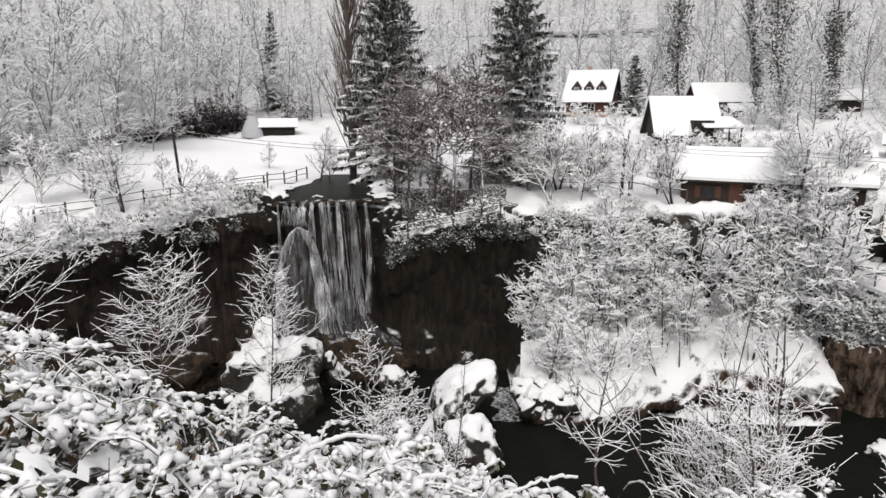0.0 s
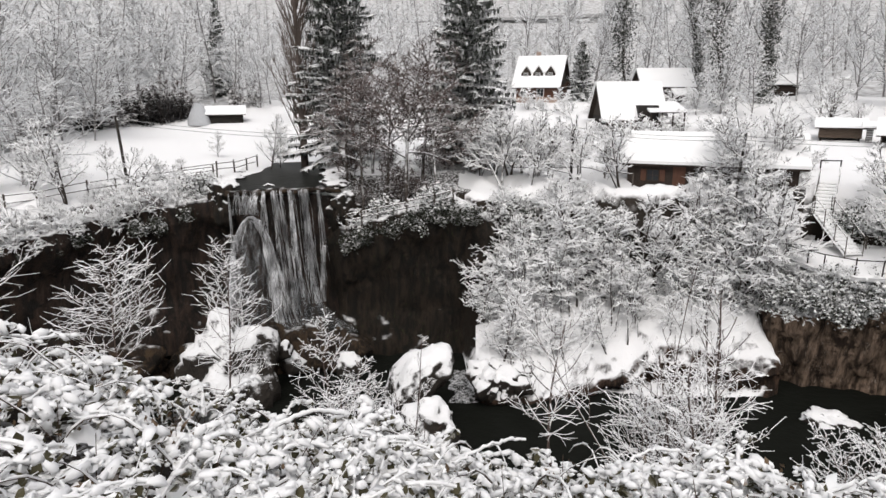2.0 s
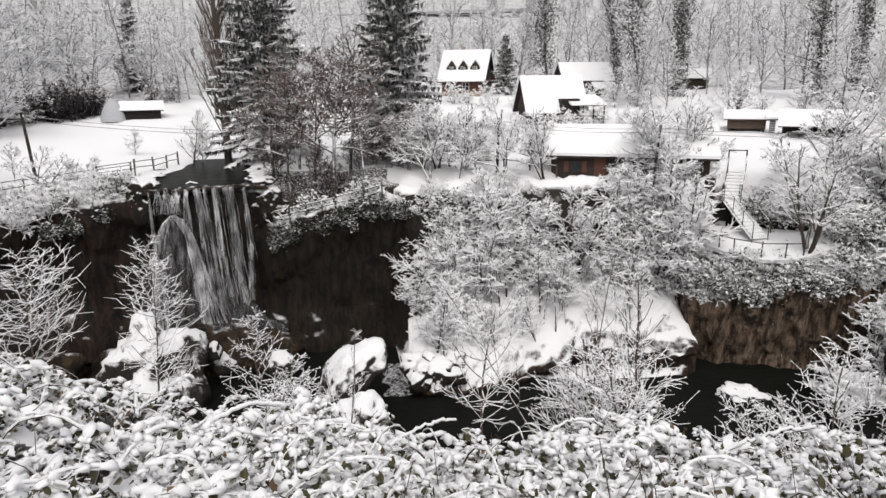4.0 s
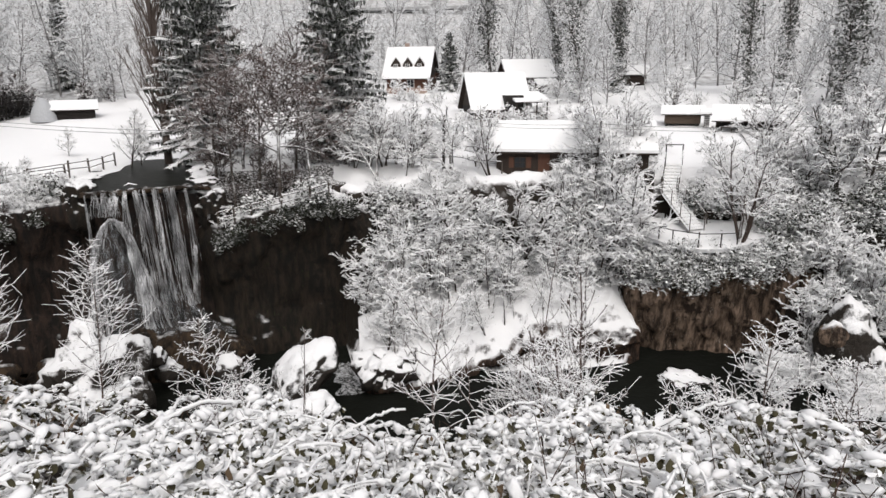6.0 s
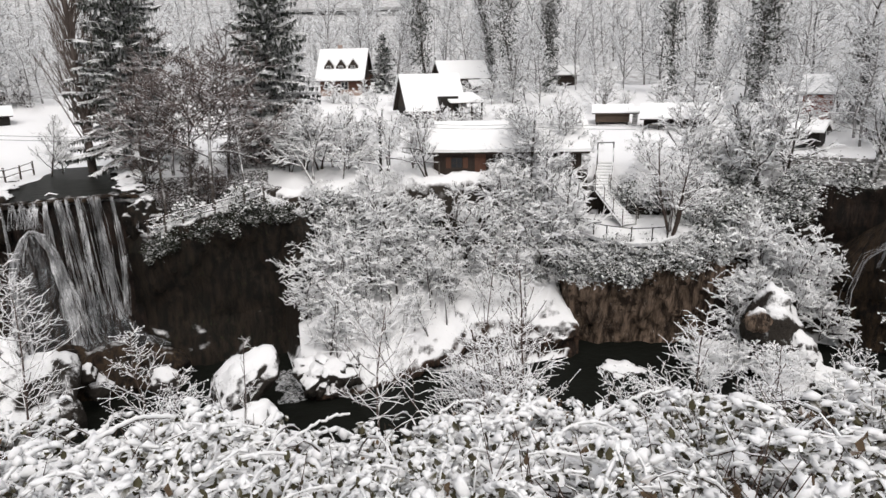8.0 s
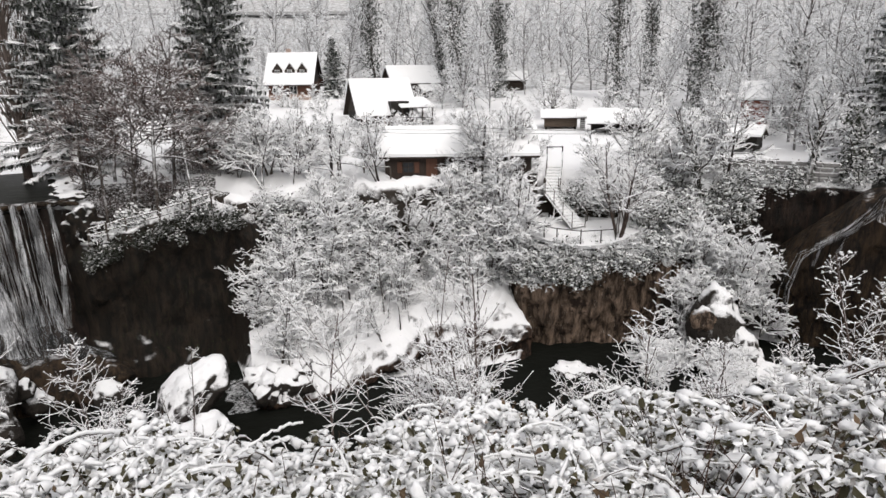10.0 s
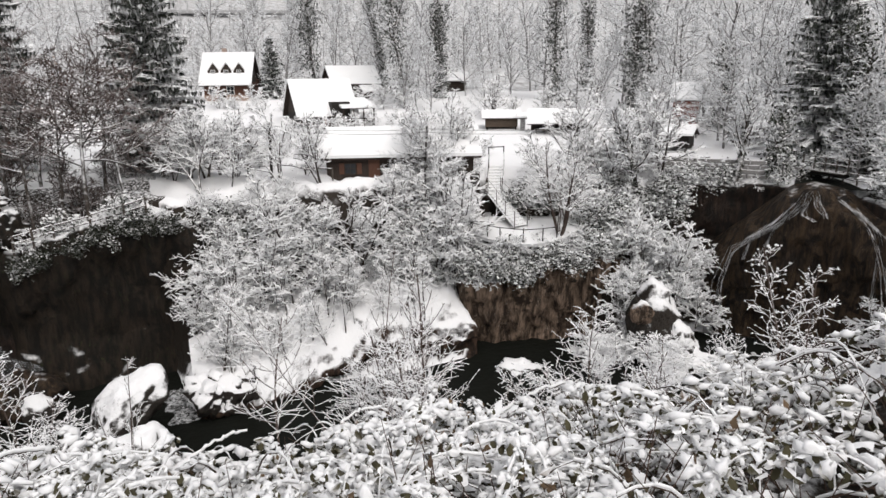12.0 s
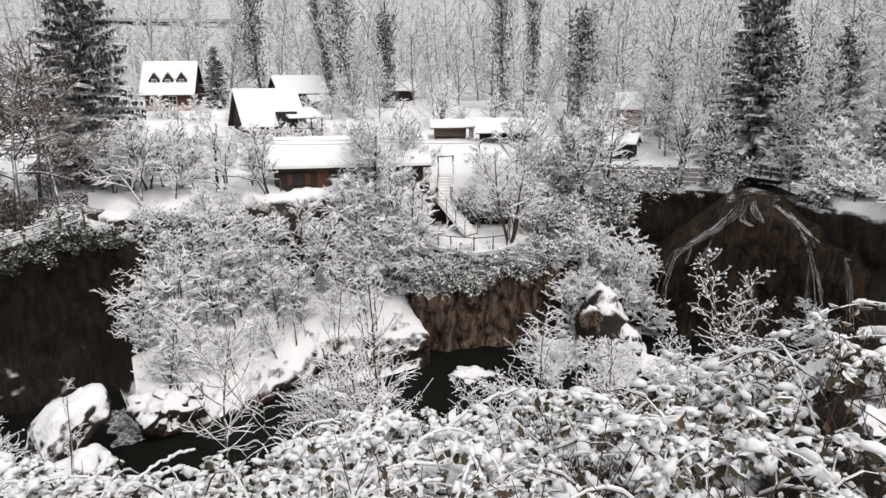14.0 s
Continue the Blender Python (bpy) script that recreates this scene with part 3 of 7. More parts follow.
def broadleaf(seed, h, trunk=0.16, stems=1, first=0.25, boughs=22, reach=0.36, angle=55, lift=0.35, subs=8, twigs=5, twig=0.020, lean=0.0, flat=0.15, fan=0.8, taper=0.15, bends=3, spray=0.45, crook=0.12, splay=1.0):
    """Segments of a bare broad-leaved tree, stems to twigs."""
    rng = np.random.default_rng(seed)
    out = []
    for s in range(stems):
        turn = rng.uniform(0, 6.28)
        tilt = lean if stems == 1 else rng.uniform(0.15, 0.5) * splay
        d0 = np.array([math.cos(turn) * tilt, math.sin(turn) * tilt, 1])
        hh = h * (1 if s == 0 else rng.uniform(0.6, 0.95))
        st = limb(rng, out, (0, 0, -0.3), d0, hh + 0.3, trunk, trunk * taper, 9, 0.25, 0.07, 0)
        nb = max(4, int(boughs / stems ** 0.6))
        for b in range(nb):
            f = first + (0.98 - first) * (b + rng.uniform(0, 0.9)) / nb
            p, d, r = along(st, f)
            share = math.sin(min(1, (1 - f) / (1 - first) * 0.85 + 0.15) * math.pi / 2)
            ln = h * reach * share * rng.uniform(0.7, 1.15)
            bd = aside(rng, d, radians(angle * rng.uniform(0.75, 1.2)), b * 2.4 + rng.uniform(-0.5, 0.5))
            bp = limb(rng, out, p, bd, ln, min(r * 0.6, trunk * 0.45), twig * 1.2, 5, lift, crook, 1)
            for u in range(subs):
                g = 0.2 + 0.8 * (u + rng.uniform(0, 1)) / subs
                p2, d2, r2 = along(bp, min(g, 0.99))
                side = aside(rng, d2, radians(rng.uniform(35, 60)), (u % 2) * math.pi + rng.normal(0, fan))
                side[2] *= 1 - flat
                sp = limb(rng, out, p2, side, ln * spray * (1.15 - g * 0.6), twig * 1.5, twig * 0.8, bends, 0.15, 0.14, 2)
                for w in range(twigs):
                    p3, d3, r3 = along(sp, min(0.15 + 0.85 * (w + rng.uniform(0, 1)) / twigs, 0.99))
                    tw = aside(rng, d3, radians(rng.uniform(25, 55)), (w % 2) * math.pi + rng.normal(0, fan * 1.2))
                    limb(rng, out, p3, tw, ln * 0.16 * rng.uniform(0.6, 1.3) + 0.12, twig, twig * 0.6, 1, 0, 0.1, 3)
    return out


def seg_shape(segs, levels, sides, under=True):
    s = [q for q in segs if q[4] in levels]
    return Shape().tubes([q[0] for q in s], [q[1] for q in s], [q[2] for q in s], [q[3] for q in s], sides, under)


def tree_thing(name, label, category, segs, wood, twig_mat, m, group="", bush=False, under=False, load=0.0):
    """A tree: trunk with boughs, the crown of twigs, and snow lying along a share of the branches."""
    t = thing(name, label, category, m, group)
    part("stem" if bush else "trunk", seg_shape(segs, (0,) if bush else (0, 1), 3 if bush else 4), wood, t, smooth=True)
    part("crown", seg_shape(segs, (1, 2, 3) if bush else (2, 3), 3, under), twig_mat, t)
    if load:
        rng = np.random.default_rng(len(segs))
        on = [q for q in segs if (q[4] in (1, 2) or (q[4] == 3 and bush)) and rng.uniform() < load and abs(q[1][2] - q[0][2]) < 0.75 * np.linalg.norm(q[1] - q[0])]
        w = rng.uniform(0.022, 0.050, len(on))
        up = np.stack([0 * w, 0 * w, w * 0.8], 1)
        cover = part("snow_cover", Shape().tubes(np.array([q[0] for q in on]) + up, np.array([q[1] for q in on]) + up, w, w * 0.7, 5), M_SNOW, t, "snow lying along the branches", True)
        tagged(cover, kind="stuff")
    return t


def spruce(seed, h, width, gap=0.62, droop=0.3, thick=1.0):
    """A spruce: trunk, tiers of level boughs with snow-bearing sprays on top and curtains of branchlets below."""
    rng = np.random.default_rng(seed)
    wood, tri, vert = [], [], []
    limb(rng, wood, (0, 0, -0.3), (0, 0, 1), h + 0.3, h * 0.014 + 0.05, 0.02, 10, 0, 0.01, 0)
    z = h * 0.07

    def blade(p, d, ln, w, fold):
        d = unit(np.asarray(d, float))
        a = np.cross(d, (0, 0, 1))
        if np.linalg.norm(a) < 0.2:
            a = np.array([math.cos(ln * 99), math.sin(ln * 99), 0])
        a = unit(a)
        n, mid = len(vert), p + d * ln * 0.45
        vert.extend([p, mid + a * w - np.array([0, 0, fold * w]), p + d * ln, mid - a * w - np.array([0, 0, fold * w])])
        tri.extend([(n, n + 1, n + 2), (n, n + 2, n + 3)])

    while z < h - 0.25:
        s = 1 - z / h
        ln = width * min(s ** 0.7, 0.92) * 0.5 + 0.1
        k = 6 if s < 0.25 else 10
        t0 = rng.uniform(0, 6.28)
        for b in range(k):
            turn = t0 + 6.283 * b / k + rng.normal(0, 0.18)
            L = ln * rng.uniform(0.65, 1.18)
            d = np.array([math.cos(turn), math.sin(turn), 0.3 - 0.5 * s])
            bp = limb(rng, wood, (0, 0, z + rng.normal(0, 0.2)), d, L, 0.03 + 0.02 * s, 0.012, 4, -droop * s + 0.2, 0.05, 1)
            m = max(3, int(7 * L * thick))
            for u in range(m):
                g = 0.1 + 0.9 * (u + rng.uniform(0, 1)) / m
                p, dd, _ = along(bp, min(g, 0.99))
                size = (0.75 - 0.3 * g) * min(1.0, 0.4 + 0.3 * L)
                for side in (-1, 1):
                    a = np.cross(unit(dd), (0, 0, 1)) * side
                    blade(p, dd * rng.uniform(0.5, 1.0) + a * rng.uniform(0.5, 1.0) + np.array([0, 0, rng.uniform(-0.35, 0.05)]), size * rng.uniform(0.7, 1.25), 0.12, 0.25)
                    q = p + a * rng.uniform(0.0, 0.35) * size
                    blade(q, (rng.normal(0, 0.18), rng.normal(0, 0.18), -1), size * rng.uniform(0.5, 1.15), 0.10, 0.0)
            blade(bp[-2][0], bp[-1][1], L * 0.28 + 0.15, 0.10, 0.2)
        z += gap * (0.5 + 0.5 * s) * rng.uniform(0.85, 1.15)
    for k in range(5):
        blade(np.array([0, 0, h - 0.5 + k * 0.12]), (rng.normal(0, 0.3), rng.normal(0, 0.3), 1), 0.4, 0.05, 0)
    return wood, Shape().add(vert, tri)


def spruce_thing(label, seed, h, width, m, snow=0.38, **kw):
    wood, needles = spruce(seed, h, width, **kw)
    t = thing("spruce", label, "conifer tree", m, "spruces")
    rng = np.random.default_rng(seed + 900)
    load = [q for q in wood if q[4] == 1 and rng.uniform() < snow]
    w = rng.uniform(0.03, 0.085, len(load))
    up = np.array([[0, 0, 0.07]])
    pad = part("snow_load", Shape().tubes(np.array([q[0] for q in load]) + up, np.array([q[1] for q in load]) + up, w, w * 0.8, 5), M_SNOW, t, "snow lying along the boughs", True)
    tagged(pad, kind="stuff")
    part("trunk", seg_shape(wood, (0, 1), 5), M_BARK, t, smooth=True)
    part("crown", needles, M_NEEDLE, t)
    return t


def stand(az, r, sink=0.1, turn=0.0, scale=1.0, z=None):
    p = on_ground(az, r, sink) if z is None else polar(az, r, z)
    return Matrix.LocRotScale(p, Euler((0, 0, turn)), (scale,) * 3)


def plant(proto, m):
    """A copy of a tree, turned and sized by m."""
    c = copy_thing(proto, Matrix.Identity(4))
    c.matrix_basis = m
    return c


# ------------------------------------------------------------------ waterfalls
def ribbon(points, widths, wave=0.0, rng=None, cols=5):
    """A sheet of water: points are (heading, distance, height), widths in metres across the line of sight."""
    pts = np.array([polar(a, r, z)[:] for a, r, z in points])
    n = len(pts)
    s = np.linspace(0, n - 1, (n - 1) * 7 + 1)
    line = np.array([np.interp(s, range(n), pts[:, k]) for k in range(3)]).T
    w = np.interp(s, range(n), widths)
    v = []
    for k, p in enumerate(line):
        side = unit(np.array([p[1], -p[0], 0]))
        out = unit(np.array([-p[0], -p[1], 0]))
        for c in range(cols):
            u = c / (cols - 1) * 2 - 1
            j = wave * noise.noise(Vector((p[0] * 1.3 + u * 2, p[1], p[2] * 0.8)))
            v.append(p + side * (w[k] / 2 * u * (1 + j)) + out * (0.12 * (1 - u * u) + j * 0.3))
    i, j = np.meshgrid(np.arange(len(line) - 1), np.arange(cols - 1), indexing="ij")
    q = (i * cols + j).ravel()
    return Shape().add(v, np.stack([q, q + 1, q + cols + 1, q + cols], 1))


def threads(path, widths, seed, n=12, thin=0.055):
    """A strand of falling water as a bundle of thin, uneven ribbons."""
    rng = np.random.default_rng(seed)
    s = Shape()
    path = np.array(path, float)
    widths = np.array(widths, float)
    k = len(path)
    for _ in range(n):
        u = np.clip(rng.normal(0, 0.42), -1, 1)
        a, b = (0, k - 1) if rng.uniform() < 0.5 else sorted(rng.uniform(0, k - 1, 2))
        if b - a < 0.5:
            b = min(k - 1, a + 0.8)
        t = np.linspace(a, b, 6)
        q = np.array([np.interp(t, range(k), path[:, c]) for c in range(3)]).T
        q[:, 0] += np.degrees(np.interp(t, range(k), widths) * 0.5 * (u + rng.normal(0, 0.12, 6)) / q[:, 1])
        q[:, 1] += rng.normal(0, 0.08)
        w = thin * rng.uniform(0.5, 1.7) * np.array([0.5, 1, 1.1, 1.2, 1.2, 0.7]) * (1 + np.interp(t, range(k), widths))
        r = ribbon([tuple(x) for x in q], w, 0.8, cols=3)
        s.add(r.v[0], r.f[4][0])
    return s


big_fall = thing("waterfall", "broad waterfall of white strands over a dark tufa wall", "waterfall")
part("veil", ribbon([(-25.4, 45.6, 13.1), (-25.3, 45.4, 12.0), (-25.2, 45.3, 10), (-25.3, 45.0, 4.4)], [6.6, 6.5, 5.2, 3.8], 0.2, cols=30), M_VEIL, big_fall, "thin veil of falling water")
STRANDS = (
    ((-28.9, 13.4), (-28.9, 11.9), 0.35), ((-28.3, 13.4), (-28.2, 11.9), 0.45), ((-27.6, 13.4), (-27.7, 11.8), 0.5), ((-26.9, 13.4), (-27.0, 10.6), 0.25),
    ((-26.0, 13.4), (-25.2, 4.8), 0.38), ((-25.5, 13.4), (-24.9, 5.2), 0.25), ((-24.7, 13.4), (-24.3, 6.0), 0.40), ((-23.8, 13.4), (-23.0, 5.5), 0.42),
    ((-23.4, 13.4), (-23.2, 8.0), 0.35), ((-22.4, 13.3), (-22.1, 8.4), 0.18), ((-22.2, 9.5), (-22.6, 5.6), 0.3), ((-29.6, 13.3), (-29.5, 9.5), 0.12), ((-20.9, 12.6), (-20.8, 11.2), 0.14), ((-20.3, 12.4), (-20.2, 11.3), 0.10),
)
for (a0, z0), (a1, z1), w in STRANDS:
    path = [(a0, 45.55, z0 - 0.12), (a0, 45.25, z0 - 0.35), ((a0 * 2 + a1) / 3, 45.05, (z0 * 2 + z1) / 3), (a1, 44.8, z1)]
    strand = part("strand", threads(path, [w * 1.1, w * 1.1, w * 1.5, w * 3.0], int(abs(a0) * 100), int(10 + 34 * w), 0.027), M_FOAM, big_fall)
    tagged(strand, kind="stuff")
# a jet strikes a ledge and fans out as an arch
arch_l = [(-28.1, 44.6, 11.8), (-28.6, 44.2, 11.5), (-29.2, 44.0, 10.6), (-29.7, 43.9, 9.0), (-29.9, 43.8, 6.5), (-30.1, 43.8, 4.2)]
arch_r = [(-28.1, 44.6, 11.8), (-27.5, 44.2, 11.5), (-26.95, 44.0, 10.4), (-26.65, 43.9, 8.6), (-26.3, 43.8, 6.5), (-26.0, 43.8, 4.6)]
jet_a = part("arch", threads(arch_l, [0.4, 0.5, 0.55, 0.7, 1.0, 1.3], 71, 26, 0.05), M_FOAM, big_fall, "arching jet of white water")
jet_b = part("arch", threads(arch_r, [0.4, 0.5, 0.6, 0.9, 1.4, 1.9], 72, 36, 0.05), M_FOAM, big_fall, "arching jet of white water")
tagged(jet_a, kind="stuff")
tagged(jet_b, kind="stuff")
part("veil", ribbon([(-28.15, 44.3, 11.6), (-28.2, 44.0, 9.5), (-28.1, 43.9, 6.5), (-28.1, 43.9, 4.4)], [0.4, 1.9, 2.3, 2.6], 0.2, cols=10), M_SPRAY, big_fall, "thin spray inside the arch")
part("spray", ribbon([(-24.2, 43.8, 7.6), (-24.0, 43.5, 6.2), (-23.8, 43.3, 5.0), (-23.9, 43.2, 3.8)], [0.4, 2.2, 3.6, 4.4], 0.9, cols=16), M_SPRAY, big_fall, "white spray at the foot")

cliff("travertine_dome", "wet brown travertine dome with cascades over it", M_DOME, 35.4, 51.5, ((35.4, 36.5, 38, 39.5, 41, 42.5, 44.5, 46.5, 48, 51.5), (7.5, 8.6, 9.9, 11.2, 12.5, 12.9, 12.6, 11.6, 10.6, 9.6)), 1.6,
      ((35.4, 38, 42, 46, 51.5), (50.6, 49.6, 49.0, 48.0, 46.6)), ((0, 0.4, 0.75, 0.92, 1), (-0.3, -0.3, 0.4, 0.2, -0.6)), 61, strength=1.4)
cascades = thing("cascade", "thin white cascades running over a brown travertine dome", "waterfall")
for path, w in (
    (((42.3, 49.2, 12.8), (42.0, 48.6, 12.0), (40.7, 48.5, 10.6), (39.0, 48.6, 9.6), (37.5, 48.7, 8.9), (36.7, 48.4, 7.5), (36.5, 48.2, 5.5), (36.4, 48.2, 2.4)), (0.35, 0.5, 0.3, 0.35, 0.35, 0.4, 0.55, 0.8)),
    (((42.6, 49.2, 12.8), (43.0, 48.4, 11.9), (43.6, 48.2, 11.2)), (0.5, 0.6, 0.3)),
    (((42.4, 48.9, 12.4), (41.9, 48.2, 11.4), (42.8, 48.0, 11.0)), (0.3, 0.4, 0.3)),
    (((44.4, 48.6, 12.4), (45.6, 47.8, 11.7), (46.5, 47.2, 11.0), (47.2, 46.6, 9.8)), (0.5, 0.4, 0.5, 0.3)),
    (((47.2, 46.6, 9.8), (47.6, 46.2, 8.9), (48.1, 46.0, 7.2), (48.8, 45.9, 4.6)), (0.3, 0.35, 0.55, 0.8)),
    (((47.1, 46.5, 9.5), (47.2, 46.3, 7.0), (47.4, 46.2, 5.0)), (0.2, 0.35, 0.4)),
    (((49.4, 46.0, 9.9), (49.9, 45.6, 8.6), (50.4, 45.5, 5.6)), (0.12, 0.25, 0.35)),
    (((40.2, 48.2, 10.2), (39.7, 48.2, 9.0), (39.2, 48.3, 7.8)), (0.2, 0.25, 0.3)),
    (((38.6, 48.4, 9.2), (38.2, 48.4, 8.0)), (0.15, 0.2)),
    (((41.6, 48.6, 12.0), (40.6, 48.2, 10.9), (39.6, 48.2, 10.2), (38.4, 48.3, 9.5)), (0.3, 0.35, 0.3, 0.25)),
    (((45.4, 48.0, 11.9), (46.4, 47.4, 11.3), (47.6, 46.6, 10.6)), (0.3, 0.3, 0.25)),
):
    path = [(a, r - 0.5, z + 0.05) for a, r, z in path]
    strand = part("strand", threads(path, [x * 1.5 for x in w], int(path[0][0] * 77 + path[0][2] * 9), 10, 0.013), M_FOAM, cascades)
    tagged(strand, kind="stuff")
tagged(new("rapid", ribbon([(-10.4, 40.4, 2.0), (-10.3, 39.0, 1.95), (-10.0, 37.8, 1.88), (-9.7, 36.4, 1.8)], [0.8, 1.3, 1.8, 1.4], 0.9, cols=9).mesh("rapid", M_FOAM, True)), "pale rapid in the dark river", "rapid", kind="structure")


# ------------------------------------------------------------------ boulders
def boulder(label, az, r, z0, size, turn=0.0, seed=0, material=M_ROCK, slant=0.0, rough_by=0.5, name="boulder"):
    bm = bmesh.new()
    bmesh.ops.create_icosphere(bm, subdivisions=4 if max(size) > 1.0 else 3, radius=1)
    for p in bm.verts:
        d = 1 + rough_by * noise.fractal(p.co * 1.1 + Vector((seed, 0, 0)), 1, 2, 4) + 0.14 * noise.noise(p.co * 4 + Vector((seed, 0, 0))) + 0.06 * noise.noise(p.co * 10 + Vector((seed, 0, 0)))
        p.co = Vector((p.co.x * size[0] * d, p.co.y * size[1] * d, p.co.z * size[2] * d + slant * p.co.x * size[0]))
    me = bpy.data.meshes.new(name)
    bm.to_mesh(me)
    bm.free()
    for f in me.polygons:
        f.use_smooth = True
    me.materials.append(material)
    ob = tagged(new(name, me), label, "rock")
    ob.matrix_basis = Matrix.LocRotScale(polar(az, r, z0), Euler((0, 0, radians(turn - az))), None)
    return ob


boulder("large snow-covered boulder below the waterfall", -31.0, 38.5, 3.2, (2.7, 2.0, 3.7), 0, 1, rough_by=0.5)
boulder("snow-streaked slab of rock in the river", -14.7, 34.6, 3.9, (2.0, 1.5, 1.5), 15, 9, slant=0.75, rough_by=0.35)
boulder("rounded rock with a smooth snow cap", -13.3, 30.5, 3.2, (1.4, 1.2, 1.7), 0, 3, rough_by=0.22)
boulder("flat rock with snow in midstream", 20.2, 40.2, 1.75, (1.35, 0.8, 0.55), 12, 4, slant=-0.12)
for az, r, z, s, sd in ((-26.2, 40, 4.2, 0.55, 5), (-25.4, 40.6, 3.0, 0.7, 6), (-20.6, 41, 2.4, 0.8, 8)):
    boulder("small wet stone with a patch of snow", az, r, z, (s, s * 0.8, s), 0, sd)
for az, r, z, s, sd in ((-28.4, 43.4, 3.2, 1.5, 11), (-25.8, 43.2, 2.8, 1.6, 12), (-23.2, 43.0, 2.9, 1.5, 13), (-21.3, 42.6, 2.6, 1.4, 14), (-32.8, 44.6, 2.2, 1.5, 15), (-38.5, 44.6, 2.3, 1.6, 16)):
    boulder("black wet boulder at the foot of the fall", az, r, z, (s * 1.4, s, s), 0, sd, M_DOME)
for k in range(9):
    a = -29.4 + k * 1.02
    boulder("dark mossy stone on the waterfall lip", a, 46.15 + 0.2 * math.sin(k * 2.1), 13.08, (0.55, 0.4, 0.20), 0, 40 + k, M_DOME)
boulder("dark rock shoulder beside the waterfall", -20.4, 45.6, 11.6, (1.1, 0.8, 1.3), 0, 55, M_MOSS)
boulder("dark rock shoulder beside the waterfall", -30.3, 46.6, 12.2, (0.9, 0.8, 1.4), 0, 56, M_MOSS)
for k in range(7):
    a = -9.2 + k * 0.75
    r = lip(a) + 0.5 + (k * 0.618 % 1) * 1.6
    s = 0.5 + 0.5 * ((k * 0.37) % 1)
    boulder("snow-topped stone on the wooded mound", a, r, height(a, r) - 0.05, (s * 1.3, s, s), k * 40, 60 + k)
boulder("rounded rock knoll with snow on its back", 32.0, 44.0, 3.2, (1.8, 1.5, 3.7), 20, 21, M_ROCK, -0.15, 0.22, name="rock_knoll")
boulder("snowy rock tailing off the knoll", 33.8, 43.5, 1.6, (1.7, 1.3, 2.9), 10, 22, M_ROCK, -0.4, 0.3, name="rock_knoll")
boulder("brown hollow rock face under the knoll", 30.9, 42.9, 5.1, (0.95, 0.7, 0.85), 10, 28, M_CLIFF_BROWN, 0.1, 0.35, name="rock_knoll")
boulder("snowy rock bank sloping to the water", 34.8, 42.6, 1.3, (2.4, 1.4, 1.6), 25, 23, M_ROCK, -0.3)
boulder("snowy rock bank beside the brown cliff", 28.0, 43.6, 1.2, (1.7, 1.2, 1.7), 5, 24, M_ROCK, 0.1)
boulder("snowy rock shelf beside the dome", 40.8, 42.8, 1.2, (2.6, 1.4, 1.4), 35, 25, M_ROCK, 0.0)


for k in range(11):
    u = k / 10
    boulder("snow-capped stone on the edge of the upper river", -29.7 + 0.35 * math.sin(k * 1.9) + 1.4 * u * u, 47.4 + 13.0 * u, 13.25, (0.55 + 0.3 * math.sin(k * 2.7) ** 2, 0.7, 0.28), k * 50, 80 + k)
    boulder("snow-capped stone on the edge of the upper river", -21.2 + 0.3 * math.cos(k * 2.3), 47.6 + 13.5 * u, 13.2, (0.6 + 0.3 * math.cos(k * 1.3) ** 2, 0.7, 0.30), k * 70, 95 + k)


# ------------------------------------------------------------------ buildings
def gable_roof(w, y0, y1, eave_f, eave_b, ridge, over=0.45, thick=0.14, snow=0.22):
    """Boards and the snow on them for a gabled roof whose ridge runs along x: two shapes."""
    ym = (y0 + y1) / 2
    sf = (ridge - eave_f) / (ym - y0)
    sb = (ridge - eave_b) / (y1 - ym)
    line = [(y0 - over, eave_f - over * sf), (ym, ridge), (y1 + over, eave_b - over * sb)]
    boards = Shape().prism(line + [(a, b + thick) for a, b in line[::-1]], -w / 2 - over, w / 2 + over, "x")
    top = [(line[0][0] - 0.05, line[0][1] + thick + 0.004), (ym, ridge + thick + 0.004), (line[2][0] + 0.05, line[2][1] + thick + 0.004)]
    cap = Shape().prism(top + [(top[2][0], top[2][1] + snow * 0.7), (ym + 0.35, ridge + thick + snow * 0.85), (ym - 0.35, ridge + thick + snow * 0.85), (top[0][0], top[0][1] + snow * 0.7)], -w / 2 - over - 0.06, w / 2 + over + 0.06, "x")
    return boards, cap


def gable_wall(x, y0, y1, z0, eave, ridge, t=0.14):
    return Shape().prism([(y0, z0), (y1, z0), (y1, eave), ((y0 + y1) / 2, ridge), (y0, eave)], x - t / 2, x + t / 2, "x")


def planks(parent, x0, x1, y, z0, z1, material, n, face=-1):
    """Upright boards on a wall that faces along y."""
    w = (x1 - x0) / n
    for k in range(n):
        part("board", Shape().box(x0 + k * w + 0.012, x0 + (k + 1) * w - 0.012, y + face * 0.03, y - face * 0.0, z0, z1), material, parent)


def logs(parent, x0, x1, y, z0, z1, material, n):
    """Level logs on a wall that faces along y."""
    h = (z1 - z0) / n
    for k in range(n):
        z = z0 + (k + 0.5) * h
        part("log", Shape().tubes([(x0, y, z)], [(x1, y, z)], [h * 0.55], [h * 0.55], 8), material, parent, smooth=True)


